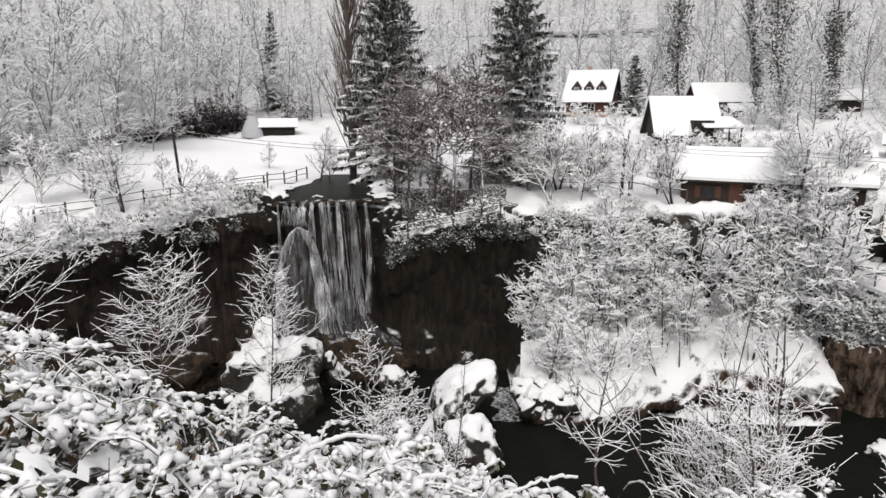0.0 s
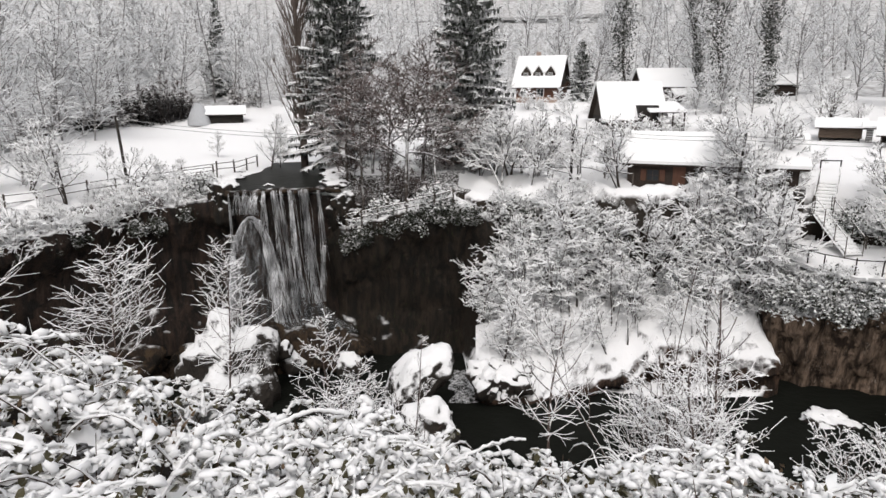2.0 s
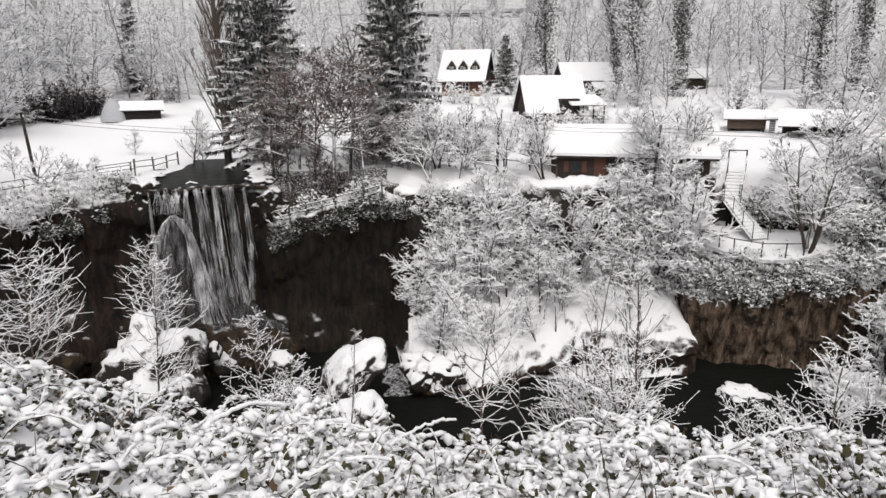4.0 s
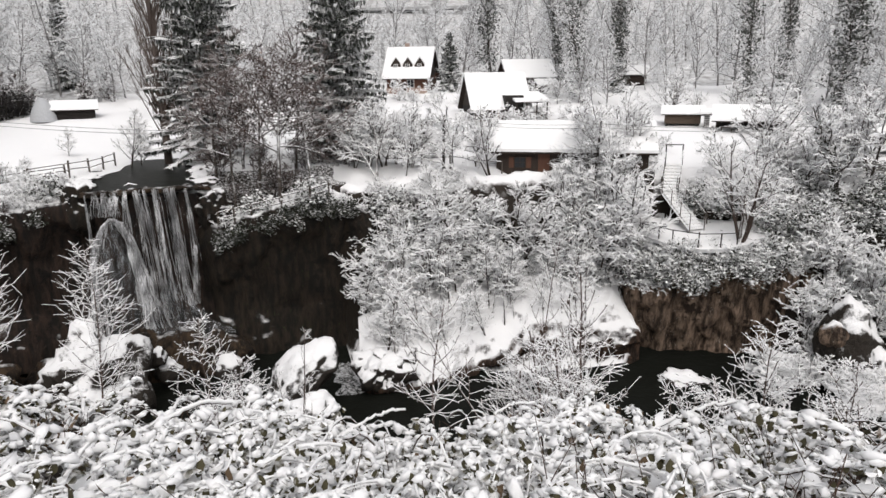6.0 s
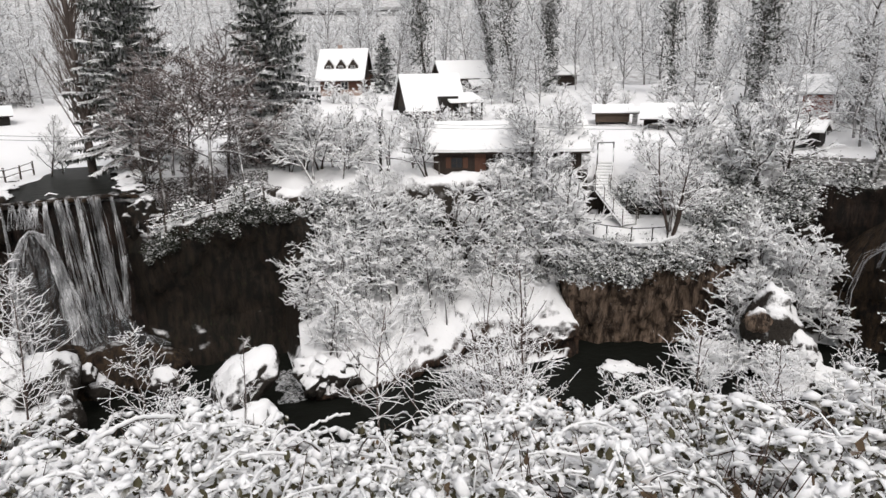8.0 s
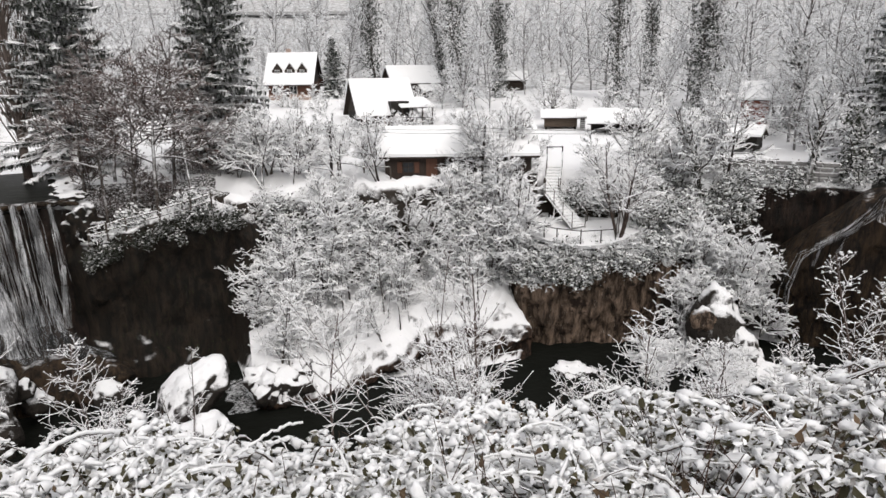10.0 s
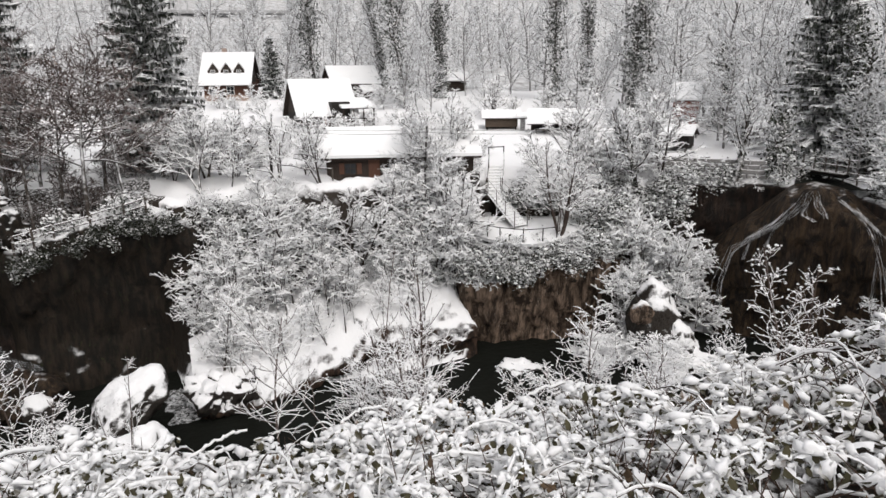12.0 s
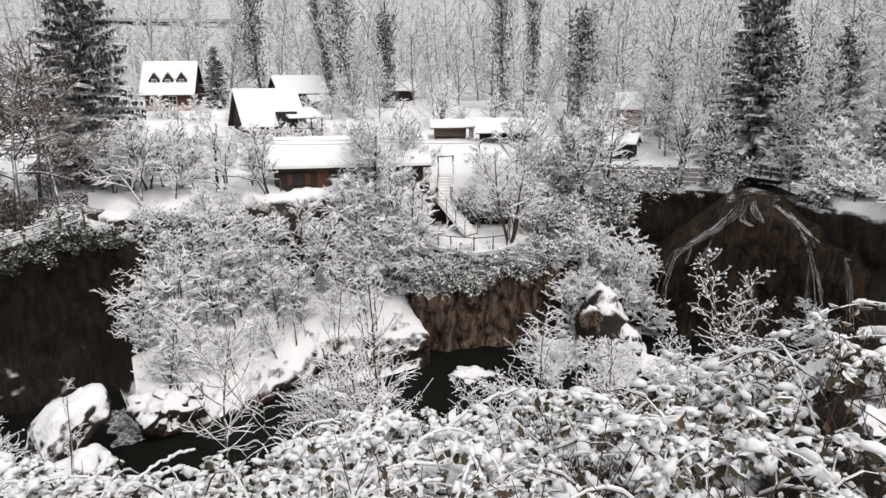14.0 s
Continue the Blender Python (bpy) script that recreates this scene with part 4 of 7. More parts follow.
def window(parent, x, y, z, w, h, frame_mat=M_WHITE, bars=True):
    g = part("window", Shape().box(x - w / 2, x + w / 2, y - 0.03, y + 0.03, z, z + h), M_GLASS, parent, "dark window pane")
    f = Shape()
    for a, b, c, d in ((x - w / 2 - 0.07, x - w / 2, z - 0.07, z + h + 0.07), (x + w / 2, x + w / 2 + 0.07, z - 0.07, z + h + 0.07), (x - w / 2, x + w / 2, z + h, z + h + 0.07), (x - w / 2, x + w / 2, z - 0.07, z)):
        f.box(a, b, y - 0.06, y + 0.03, c, d)
    if bars:
        f.box(x - 0.025, x + 0.025, y - 0.055, y - 0.031, z, z + h)
        f.box(x - w / 2, x + w / 2, y - 0.056, y - 0.032, z + h * 0.5 - 0.02, z + h * 0.5 + 0.02)
    part("frame", f, frame_mat, g)
    return g


def place(az, r, turn, z=None):
    p = on_ground(az, r, 0.08) if z is None else polar(az, r, z)
    return Matrix.LocRotScale(p, Euler((0, 0, radians(turn))), None)


def dormer_house():
    h = thing("house", "red-brown wooden house with three pointed dormers and snowy roof", "house", place(-4.1, 99, -9))
    w, d, eave, ridge = 5.9, 7.6, 2.6, 6.4
    part("wall", Shape().box(-w / 2, w / 2, 0, d, -0.6, eave), M_WOOD_RED, h)
    planks(h, -w / 2, w / 2, 0, 0.9, eave - 0.05, M_WOOD_RED, 18)
    part("plinth", Shape().box(-w / 2 - 0.05, w / 2 + 0.05, -0.06, 0.1, -0.6, 0.9), M_PLASTER, h, "pinkish plaster base")
    for x in (-w / 2 + 0.07, w / 2 - 0.07):
        part("gable", gable_wall(x, 0.05, d - 0.05, eave, eave + 0.05, ridge - 0.05), M_WOOD, h, "dark boarded gable")
    boards, cap = gable_roof(w, 0, d, eave, eave, ridge, 0.55)
    roof = part("roof", boards, M_WOOD, h)
    part("snow_cover", cap, M_SNOW, roof, "thick white snow")
    slope = (ridge - eave) / (d / 2)
    for x in (-1.75, 0.0, 1.75):
        z0 = 3.55
        y0 = (z0 - eave) / slope
        dm = part("dormer", Shape().prism([(x - 0.72, z0 - 0.1), (x + 0.72, z0 - 0.1), (x + 0.72, z0 + 0.55), (x, z0 + 1.55), (x - 0.72, z0 + 0.55)], y0 - 0.15, y0 + 2.2), M_WOOD, h, "dark pointed dormer")
        for s in (-1, 1):
            part("snow_cover", Shape().prism([(x + s * 0.86, z0 + 0.45), (x, z0 + 1.65), (x, z0 + 1.85), (x + s * 0.98, z0 + 0.6)][::s], y0 + 0.1, y0 + 2.6), M_SNOW, dm, "white snow")
        window(dm, x, y0 - 0.17, z0 + 0.15, 0.5, 0.5, M_WHITE)
    window(h, 0.6, -0.06, 1.0, 0.9, 1.0)
    window(h, -1.9, -0.06, 1.0, 0.7, 0.9)
    part("door", Shape().box(-0.9, -0.1, -0.07, 0.0, -0.5, 1.5), M_WOOD, h, "dark wooden door")
    bal = part("balcony", Shape().box(w / 2, w / 2 + 1.1, 0.8, 6.5, 1.9, 2.05), M_WOOD, h, "wooden side balcony")
    part("rail", Shape().box(w / 2 + 1.03, w / 2 + 1.1, 0.8, 6.5, 2.9, 3.0), M_WOOD_RED, bal)
    for k in range(9):
        y = 0.9 + k * 0.69
        part("baluster", Shape().box(w / 2 + 1.035, w / 2 + 1.095, y, y + 0.08, 2.05, 2.9), M_WOOD_RED, bal)
    part("chimney", Shape().box(-1.2, -0.6, 4.6, 5.2, 5.4, 7.3), M_PLASTER, h)


def barn():
    b = thing("barn", "dark boarded barn with a steep snowy roof and open porch", "barn", place(3.75, 79.5, 12))
    w, d, eave, ridge = 6.3, 6.4, 1.55, 5.05
    part("wall", Shape().box(-w / 2, w / 2, 0, d, -0.5, eave), M_DARK, b)
    planks(b, -w / 2, w / 2, 0, -0.4, eave, M_WOOD, 20)
    for x in (-w / 2 + 0.07, w / 2 - 0.07):
        part("gable", gable_wall(x, 0.05, d - 0.05, eave, eave + 0.02, ridge - 0.05), M_WOOD, b, "dark boarded gable")
    # the front slope stops short over the porch
    boards, cap = gable_roof(w, 0, d, eave, eave, ridge, 0.5)
    roof = part("roof", boards, M_WOOD, b)
    part("snow_cover", cap, M_SNOW, roof, "smooth white snow")
    # solid near-black box in place of the recess, its colour giving the shade
    part("dormer", Shape().box(0.35, 2.5, -0.75, 1.4, 1.15, 2.75), M_DARK, b, "dark box painting the shade of the recess by the porch")
    part("porch_roof", Shape().prism([(-1.8, 2.05), (2.2, 2.95), (2.2, 3.15), (-1.8, 2.25)], 1.2, 5.3, "x"), M_SNOW, b, "low porch roof under snow")
    part("porch_roof", Shape().prism([(-1.75, 1.95), (2.2, 2.85), (2.2, 2.93), (-1.75, 2.03)], 1.25, 5.25, "x"), M_WOOD, b)
    for x in (1.4, 2.6, 3.8, 5.05):
        part("post", Shape().box(x, x + 0.14, -1.6, -1.46, -0.5, 2.05), M_WOOD, b)
    for z in (0.35, 0.8):
        part("rail", Shape().box(1.4, 5.19, -1.55, -1.5, z, z + 0.1), M_WOOD, b)
    for k in range(7):
        part("baluster", Shape().box(3.9 + k * 0.18, 3.97 + k * 0.18, -1.56, -1.49, 0.4, 0.8), M_WOOD, b)
    part("bench", Shape().box(-2.6, 0.4, -1.0, -0.6, 0.0, 0.12), M_FENCE, b)
    part("post", Shape().box(-0.45, -0.31, -0.45, -0.31, -0.5, 1.3), M_PLASTER, b)


def cabin():
    c = thing("cabin", "dark log cabin with snowy roof among trees", "house", place(6.2, 100, 10))
    boards, cap = gable_roof(6.4, 0, 6, 2.3, 2.3, 4.4, 0.5)
    part("wall", Shape().box(-3.2, 3.2, 0, 6, -0.6, 2.3), M_DARK, c)
    logs(c, -3.3, 3.3, 0, 0, 2.3, M_WOOD, 9)
    roof = part("roof", boards, M_WOOD, c)
    part("snow_cover", cap, M_SNOW, roof, "white snow")
    for x in (-3.13, 3.13):
        part("gable", gable_wall(x, 0.05, 5.95, 2.3, 2.32, 4.35), M_WOOD, c)
    part("lean_to", Shape().prism([(-2.4, 1.0), (-0.5, 1.75), (-0.5, 1.95), (-2.4, 1.2)], 0.3, 3.6, "x"), M_SNOW, c, "lean-to roof under snow")
    for x in (0.4, 3.4):
        part("post", Shape().box(x, x + 0.14, -2.3, -2.16, -0.6, 1.05), M_WOOD, c)


def long_house():
    l = thing("long_building", "long low wooden building with a wide snow-covered roof", "building", place(9.7, 48.2, -9.7))
    w, d, eave, ridge = 10.6, 5.0, 1.65, 3.1
    part("wall", Shape().box(-w / 2, w / 2, 0, d, -0.6, eave), M_WOOD, l)
    planks(l, -w / 2, w / 2, 0, -0.5, eave, M_WOOD, 34)
    for x in (-w / 2 + 0.07, w / 2 - 0.07):
        part("gable", gable_wall(x, 0.05, d - 0.05, eave, eave + 0.02, ridge - 0.04), M_WOOD, l)
    boards, cap = gable_roof(w, 0, d, eave, eave, ridge, 0.5, snow=0.3)
    roof = part("roof", boards, M_WOOD, l)
    part("snow_cover", cap, M_SNOW, roof, "deep smooth snow")
    window(l, -3.6, -0.05, 0.35, 0.7, 0.7, M_WOOD)
    window(l, -0.6, -0.05, 0.35, 0.7, 0.7, M_WOOD)
    part("shutter", Shape().box(-3.15, -2.8, -0.09, -0.04, 0.3, 1.1), M_WOOD_RED, l, "red-brown shutter")
    part("shutter", Shape().box(-4.4, -4.05, -0.09, -0.04, 0.3, 1.1), M_WOOD_RED, l, "red-brown shutter")
    part("door", Shape().box(-2.3, -1.5, -0.08, -0.03, -0.5, 1.4), M_WOOD_RED, l, "red-brown door")


def small_hut(name, label, az, r, turn, w, d, eave, ridge, mat, stilts=0.0, open_front=False):
    h = thing(name, label, "hut", place(az, r, turn))
    boards, cap = gable_roof(w, 0, d, eave, eave, ridge, 0.35, 0.1, 0.25)
    if open_front:
        for x in (-w / 2, -w / 6, w / 6, w / 2 - 0.14):
            for y in (0.0, d - 0.14):
                part("post", Shape().box(x, x + 0.14, y, y + 0.14, -0.4, eave + 0.05), mat, h)
        part("wall", Shape().box(-w / 2, w / 2, d - 0.3, d - 0.2, -0.4, eave), M_DARK, h)
        part("table", Shape().box(-w / 2 + 0.4, -w / 2 + 1.6, 0.3, 0.9, 0.55, 0.62), M_FENCE, h)
        for x in (-w / 2 + 0.5, -w / 2 + 1.4):
            part("trestle", Shape().box(x, x + 0.1, 0.35, 0.85, -0.3, 0.55), mat, h)
    else:
        part("wall", Shape().box(-w / 2, w / 2, 0, d, stilts, eave), mat, h)
        logs(h, -w / 2, w / 2, 0, stilts, eave, mat, 7)
        for x in (-w / 2 + 0.06, w / 2 - 0.06):
            part("gable", gable_wall(x, 0.05, d - 0.05, eave, eave + 0.02, ridge - 0.04, 0.1), mat, h)
    if stilts:
        for x in (-w / 2 + 0.1, w / 2 - 0.3):
            for y in (0.1, d - 0.3):
                part("stilt", Shape().box(x, x + 0.2, y, y + 0.2, -0.4, stilts), M_DARK, h)
    roof = part("roof", boards, M_WOOD, h)
    part("snow_cover", cap, M_SNOW, roof, "white snow")
    return h


dormer_house()
barn()
cabin()
long_house()
small_hut("hut", "small log hut on low stilts with snowy roof", 18.3, 74, -17, 3.5, 2.4, 1.35, 1.85, M_LOG, 0.35)
small_hut("chimney_stack", "dark stone smoke chimney beside the hut", 20.1, 73.6, -17, 0.5, 0.5, 1.5, 1.65, M_STONE)
small_hut("shelter", "open picnic shelter with wide snowy roof", 23.1, 70, -22, 5.7, 3.6, 1.3, 2.35, M_WOOD, 0, True)
small_hut("granary", "small grey granary on stilts with snowy roof", 32.4, 61, -45, 2.1, 2.4, 1.55, 2.05, M_DARK, 0.4)
small_hut("red_house", "tall narrow house with brick-red walls and snowy roof", 32.9, 75, -38, 2.3, 4.0, 3.2, 4.6, M_RED)
small_hut("shed", "low shed with dark log front and snowy roof", -29.4, 85, 28, 3.9, 3.0, 1.2, 1.85, M_DARK)
small_hut("hut", "little dark hut with snowy roof by the trees", 52.0, 62, -50, 3.0, 2.6, 1.6, 2.3, M_WOOD)
small_hut("hut", "wooden hut with snowy roof beyond the meadow", 14.3, 108, -10, 4.0, 3, 1.8, 2.8, M_WOOD)
small_hut("hut", "snow-roofed house far up the valley", -16.6, 190, 15, 7, 6, 3, 5, M_PLASTER)
hay = thing("haystack", "haystack under grey netting beside the shed", "haystack", place(-31.4, 85.5, 0))
cone = Shape()
for k in range(7):
    z0, z1 = k * 0.36, (k + 1) * 0.36
    cone.tubes([(0, 0, z0 - 0.1)], [(0, 0, z1 - 0.1)], [1.25 * math.cos(z0 / 2.7 * 1.5) + 0.1], [1.25 * math.cos(z1 / 2.7 * 1.5) + 0.1], 14)
part("netting", cone, M_NET, hay, smooth=True)


# ------------------------------------------------------------------ fences, stairs, poles
def bar(sh, a, b, r=0.05, sides=5):
    return sh.tubes([a[:]], [b[:]], [r], [r], sides)


def fence(label, spots, high=1.0, rails=(0.45, 0.9), every=1.7, mat=M_FENCE, name="fence", thick=0.055, at=None):
    """Posts and level rails along spots of (heading, distance)."""
    base = [(on_ground(*s) if at is None else polar(s[0], s[1], at + (s[2] if len(s) > 2 else 0))) for s in spots]
    f = thing(name, label, "fence", Matrix.Translation(base[0]))
    o = base[0]
    posts = []
    for a, b in zip(base, base[1:]):
        n = max(1, round((b - a).length / every))
        posts += [a + (b - a) * k / n for k in range(n)]
    posts.append(base[-1])
    rng = random.Random(len(posts))
    for p in posts:
        q = p - o
        part("post", bar(Shape(), q - Vector((0, 0, 0.3)), q + Vector((rng.uniform(-0.05, 0.05), rng.uniform(-0.05, 0.05), high + rng.uniform(-0.06, 0.08))), thick * 1.15, 6), mat, f)
    for a, b in zip(posts, posts[1:]):
        for z in rails:
            part("rail", bar(Shape(), a - o + Vector((0, 0, z + rng.uniform(-0.04, 0.04))), b - o + Vector((0, 0, z + rng.uniform(-0.04, 0.04))), thick * 0.9), mat, f)
    return f


fence("old post-and-rail fence along the snowy meadow edge", ((-47, 48.6), (-43, 49.2), (-39.7, 50.0), (-35.8, 50.4), (-33.2, 50.6), (-30.6, 51.2)))
fence("sturdy rail fence beside the river above the fall", ((-33.0, 51.2), (-30.4, 52.4), (-29.0, 55), (-27.2, 59)), 1.05, (0.5, 0.95), 2.0)
fence("snowy rail fence along the brow path", ((-20.2, 44.7, 0), (-17.5, 44.4, 0.5), (-15, 44.1, 0.9), (-12.6, 43.7, 1.4), (-11.0, 43.6, 1.7)), 0.9, (0.4, 0.8), 1.4, at=10.75)
fence("single-rail snowy fence before the low building", ((-6, 49.4), (-3, 49.6), (-0.5, 49.8), (3.9, 47.6)), 0.85, (0.75,), 1.8)
fence("wooden fence on top of the stone wall", ((26.5, 54.6), (30, 55.4), (35, 55.6), (39.2, 54.8)), 0.7, (0.3, 0.6), 1.5)
fence("wooden railing along the footbridge and bank", ((41.0, 57), (43.4, 55.2), (45.2, 52.6), (47.0, 50.8), (49.5, 49.2)), 0.95, (0.45, 0.85), 1.5)
fence("short slatted wooden fence at the bridge end", ((44.4, 57.5), (46.2, 56.0)), 1.1, (0.2, 0.5, 0.8, 1.05), 0.9)

terrace = Shape()
edge = [(15.2, 46.2), (16.2, 44.6), (18.2, 43.5), (20.4, 43.1), (22.2, 43.4), (24.0, 44.6), (25.6, 46.8), (25.2, 48.6), (21, 48.4), (17, 48.2)]
ring = [polar(a, r, 9.35 + 0.16 * (r - 43)) for a, r in edge]
mid = polar(20.5, 46.0, 9.85)
terrace.add([mid[:]] + [p[:] for p in ring] + [(p * 1.004 - Vector((0, 0, 0.3)))[:] for p in ring],
            [(0, 1 + (k + 1) % 10, 1 + k) for k in range(10)])
terrace.f[4].append(np.array([(1 + k, 1 + (k + 1) % 10, 11 + (k + 1) % 10, 11 + k) for k in range(10)]))
tagged(new("terrace", terrace.mesh("terrace", M_SNOW)), "snow-covered viewing terrace above the brown cliff", "terrace", kind="structure")
fence("thin metal railing round the snowy terrace", ((15.8, 45.3, 0), (17.2, 44.4, 0), (18.3, 43.8, 0), (20.3, 43.4, 0), (22.0, 43.7, 0), (23.2, 44.4, 0)), 0.95, (0.9,), 2.2, M_POLE, "railing", 0.035, 9.4)
fence("thin metal railing behind the terrace", ((20.8, 47.6, 0.2), (23.0, 47.8, 0.2), (25.0, 48.3, 0.3)), 0.9, (0.85,), 2.4, M_FENCE, "railing", 0.04, 9.85)


def staircase():
    top, land, foot = polar(17.9, 51.0, 13.6), polar(17.75, 48.5, 11.95), polar(20.1, 46.0, 10.05)
    s = thing("staircase", "wooden outdoor staircase with snow on its treads", "stairs", Matrix.Translation(top))
    for a, b, n, w in ((top, land, 9, 1.15), (land, foot, 11, 1.15)):
        d = b - a
        side = Vector((d.y, -d.x, 0)).normalized()
        flat = Vector((d.x, d.y, 0)).normalized()
        for k in range(n):
            p = a + d * ((k + 0.5) / n) - top
            m = Matrix(((side.x, flat.x, 0, p.x), (side.y, flat.y, 0, p.y), (0, 0, 1, p.z), (0, 0, 0, 1)))
            t = part("tread", Shape().box(-w / 2, w / 2, -0.13, 0.13, -0.035, 0, m), M_FENCE, s)
            part("snow_cover", Shape().box(-w / 2 + 0.03, w / 2 - 0.03, -0.12, 0.10, 0.003, 0.08, m), M_SNOW, t)
        a, b = a + Vector((0, 0, 0.07)), b + Vector((0, 0, 0.07))
        ramp = [a - top + side * (w / 2 - 0.06), a - top - side * (w / 2 - 0.06), b - top - side * (w / 2 - 0.06), b - top + side * (w / 2 - 0.06)]
        part("snow_slope", Shape().add([q[:] for q in ramp] + [(q - Vector((0, 0, 0.12)))[:] for q in ramp], [(0, 1, 2, 3), (7, 6, 5, 4), (0, 4, 5, 1), (1, 5, 6, 2), (2, 6, 7, 3), (3, 7, 4, 0)]), M_SNOW, s, "drift of snow filling the flight")
        for e in (-1, 1):
            o = side * (w / 2 * e)
            part("stringer", bar(Shape(), a - top + o - Vector((0, 0, 0.15)), b - top + o - Vector((0, 0, 0.15)), 0.07, 4), M_FENCE, s)
            part("handrail", bar(Shape(), a - top + o + Vector((0, 0, 0.95)), b - top + o + Vector((0, 0, 0.95)), 0.035), M_FENCE, s)
            for k in range(4):
                p = a + d * (k / 3) - top + o
                part("post", bar(Shape(), p - Vector((0, 0, 0.5)), p + Vector((0, 0, 1.0)), 0.03), M_FENCE, s)
    for x in (-0.6, 0.6):
        part("post", bar(Shape(), Vector((x, 0, -0.4)), Vector((x, 0, 1.45)), 0.05), M_POLE, s)
    part("beam", bar(Shape(), Vector((-0.6, 0, 1.4)), Vector((0.6, 0, 1.4)), 0.04), M_POLE, s)


staircase()


def stone_wall():
    w = thing("stone_wall", "dry grey stone wall capped with snow at the cliff top", "wall", kind="structure")
    rng = random.Random(4)
    shapes = []
    for k in range(6):
        bm = bmesh.new()
        bmesh.ops.create_cube(bm, size=1)
        bmesh.ops.bevel(bm, geom=bm.edges[:], offset=0.12, segments=1, affect="EDGES")
        for v in bm.verts:
            v.co *= 1 + rng.uniform(-0.06, 0.06)
        me = bpy.data.meshes.new("stone")
        bm.to_mesh(me)
        bm.free()
        me.materials.append(M_STONE)
        shapes.append(me)
    for row in range(4):
        az = 27.0 + row * 0.2
        while az < 39.4:
            wide = rng.uniform(0.4, 0.75)
            p = polar(az, 53.9 + 0.02 * row, height(az, 55.4) - 0.45 + row * 0.35)
            ob = new("stone", shapes[rng.randrange(6)])
            ob.parent = w
            ob.matrix_basis = Matrix.LocRotScale(p, Euler((0, 0, radians(-az + rng.uniform(-3, 3)))), (wide, 0.45, 0.31))
            az += math.degrees((wide + 0.02) / 54)
    return w


stone_wall()


def footbridge():
    b = thing("footbridge", "small dark wooden footbridge with snow over the upper river", "bridge")
    a, c = polar(41.2, 55.5, 13.5), polar(44.6, 53.6, 13.4)
    d = (c - a) / 14
    for k in range(14):
        p = a + d * (k + 0.5)
        m = Matrix.LocRotScale(p, Euler((0, 0, math.atan2(d.y, d.x))), None)
        part("plank", Shape().box(-0.11, 0.11, -0.6, 0.6, -0.03, 0.03, m), M_FENCE, b)
    part("girder", bar(Shape(), a - Vector((0, 0, 0.2)), c - Vector((0, 0, 0.2)), 0.16, 6), M_DARK, b)
    for z in (0.5, 0.95):
        part("rail", bar(Shape(), a + Vector((0, -0.6, z)), c + Vector((0, -0.6, z)), 0.05), M_FENCE, b)
    for k in range(0, 15, 3):
        p = a + d * k + Vector((0, -0.6, 0))
        part("post", bar(Shape(), p, p + Vector((0, 0, 1.0)), 0.06), M_FENCE, b)


footbridge()


def pole(label, az, r, top, lean=0.0):
    p = on_ground(az, r, 0.3)
    t = thing("utility_pole", label, "utility pole", Matrix.Translation(p), "utility poles")
    tip = Vector((lean, 0, top - p.z))
    part("mast", Shape().tubes([(0, 0, 0)], [tip[:]], [0.11], [0.085], 8), M_POLE, t, smooth=True)
    for x in (-0.12, 0.12):
        part("insulator", Shape().tubes([(tip.x + x, 0, tip.z - 0.3)], [(tip.x + x, 0, tip.z - 0.12)], [0.045], [0.03], 6), M_WHITE, t)
    return p + tip


t1 = pole("dark tarred wooden utility pole on the meadow", -36.9, 50.6, 18.1, -0.35)
t2 = pole("dark tarred wooden utility pole by the rail fence", -1.1, 49.2, 17.2, 0.05)
t3 = pole("dark leaning utility pole among frosted trees", 11.6, 47.0, 16.9, 0.35)


def wire(a, b, sag):
    s = Shape()
    pts = [a.lerp(b, k / 24) - Vector((0, 0, sag * 4 * (k / 24) * (1 - k / 24))) for k in range(25)]
    s = hose([p[:] for p in pts], 0.016, 4)
    tagged(new("overhead_wire", s.mesh("overhead_wire", M_WIRE)), "thin overhead wire with snow between poles", "wire", "overhead wires")


for dz in (-0.2, -0.45):
    o = Vector((0, 0, dz))
    wire(t1 + o, t2 + o, 0.9)
    wire(t2 + o, t3 + o, 0.25)
    wire(t3 + o, polar(38, 62, 17.5) + o, 0.7)
    wire(t1 + o, polar(-60, 60, 18.5) + o, 0.6)
road = thing("viaduct", "far grey road bridge across the valley", "bridge")
part("deck", Shape().prism([(-150, 42.6), (20, 44.6), (20, 45.6), (-150, 43.6)], 262, 268), M_CONCRETE, road)
for k in range(6):
    x = -140 + k * 28
    part("pier", Shape().box(x, x + 3, 263, 267, 15, 43.2 + k * 0.3), M_CONCRETE, road)


# ------------------------------------------------------------------ conifers and single trees
spruce_thing("tall dark spruce with snow on its boughs by the poplar", 1, 19, 9.6, stand(-20.3, 58.5))
spruce_thing("tall spruce with level boughs and hanging dark branchlets", 2, 17.5, 9.2, stand(-9.7, 55), gap=0.7)
spruce_thing("small snowy spruce beside the dormer house", 3, 8.6, 4.8, stand(-0.5, 99))
spruce_thing("large snowy spruce behind the footbridge", 4, 19, 8.4, stand(42.4, 60), gap=0.6)
spruce_thing("small spruce with heavy snow pads on the bank", 5, 5.5, 3.8, stand(51.0, 52))
spruce_thing("slender dark spruce among frosted trees", 6, 15, 5.0, stand(-29.6, 112))
spruce_thing("dark broad spruce beyond the footbridge", 7, 11, 5.6, stand(47.8, 58), gap=0.6)


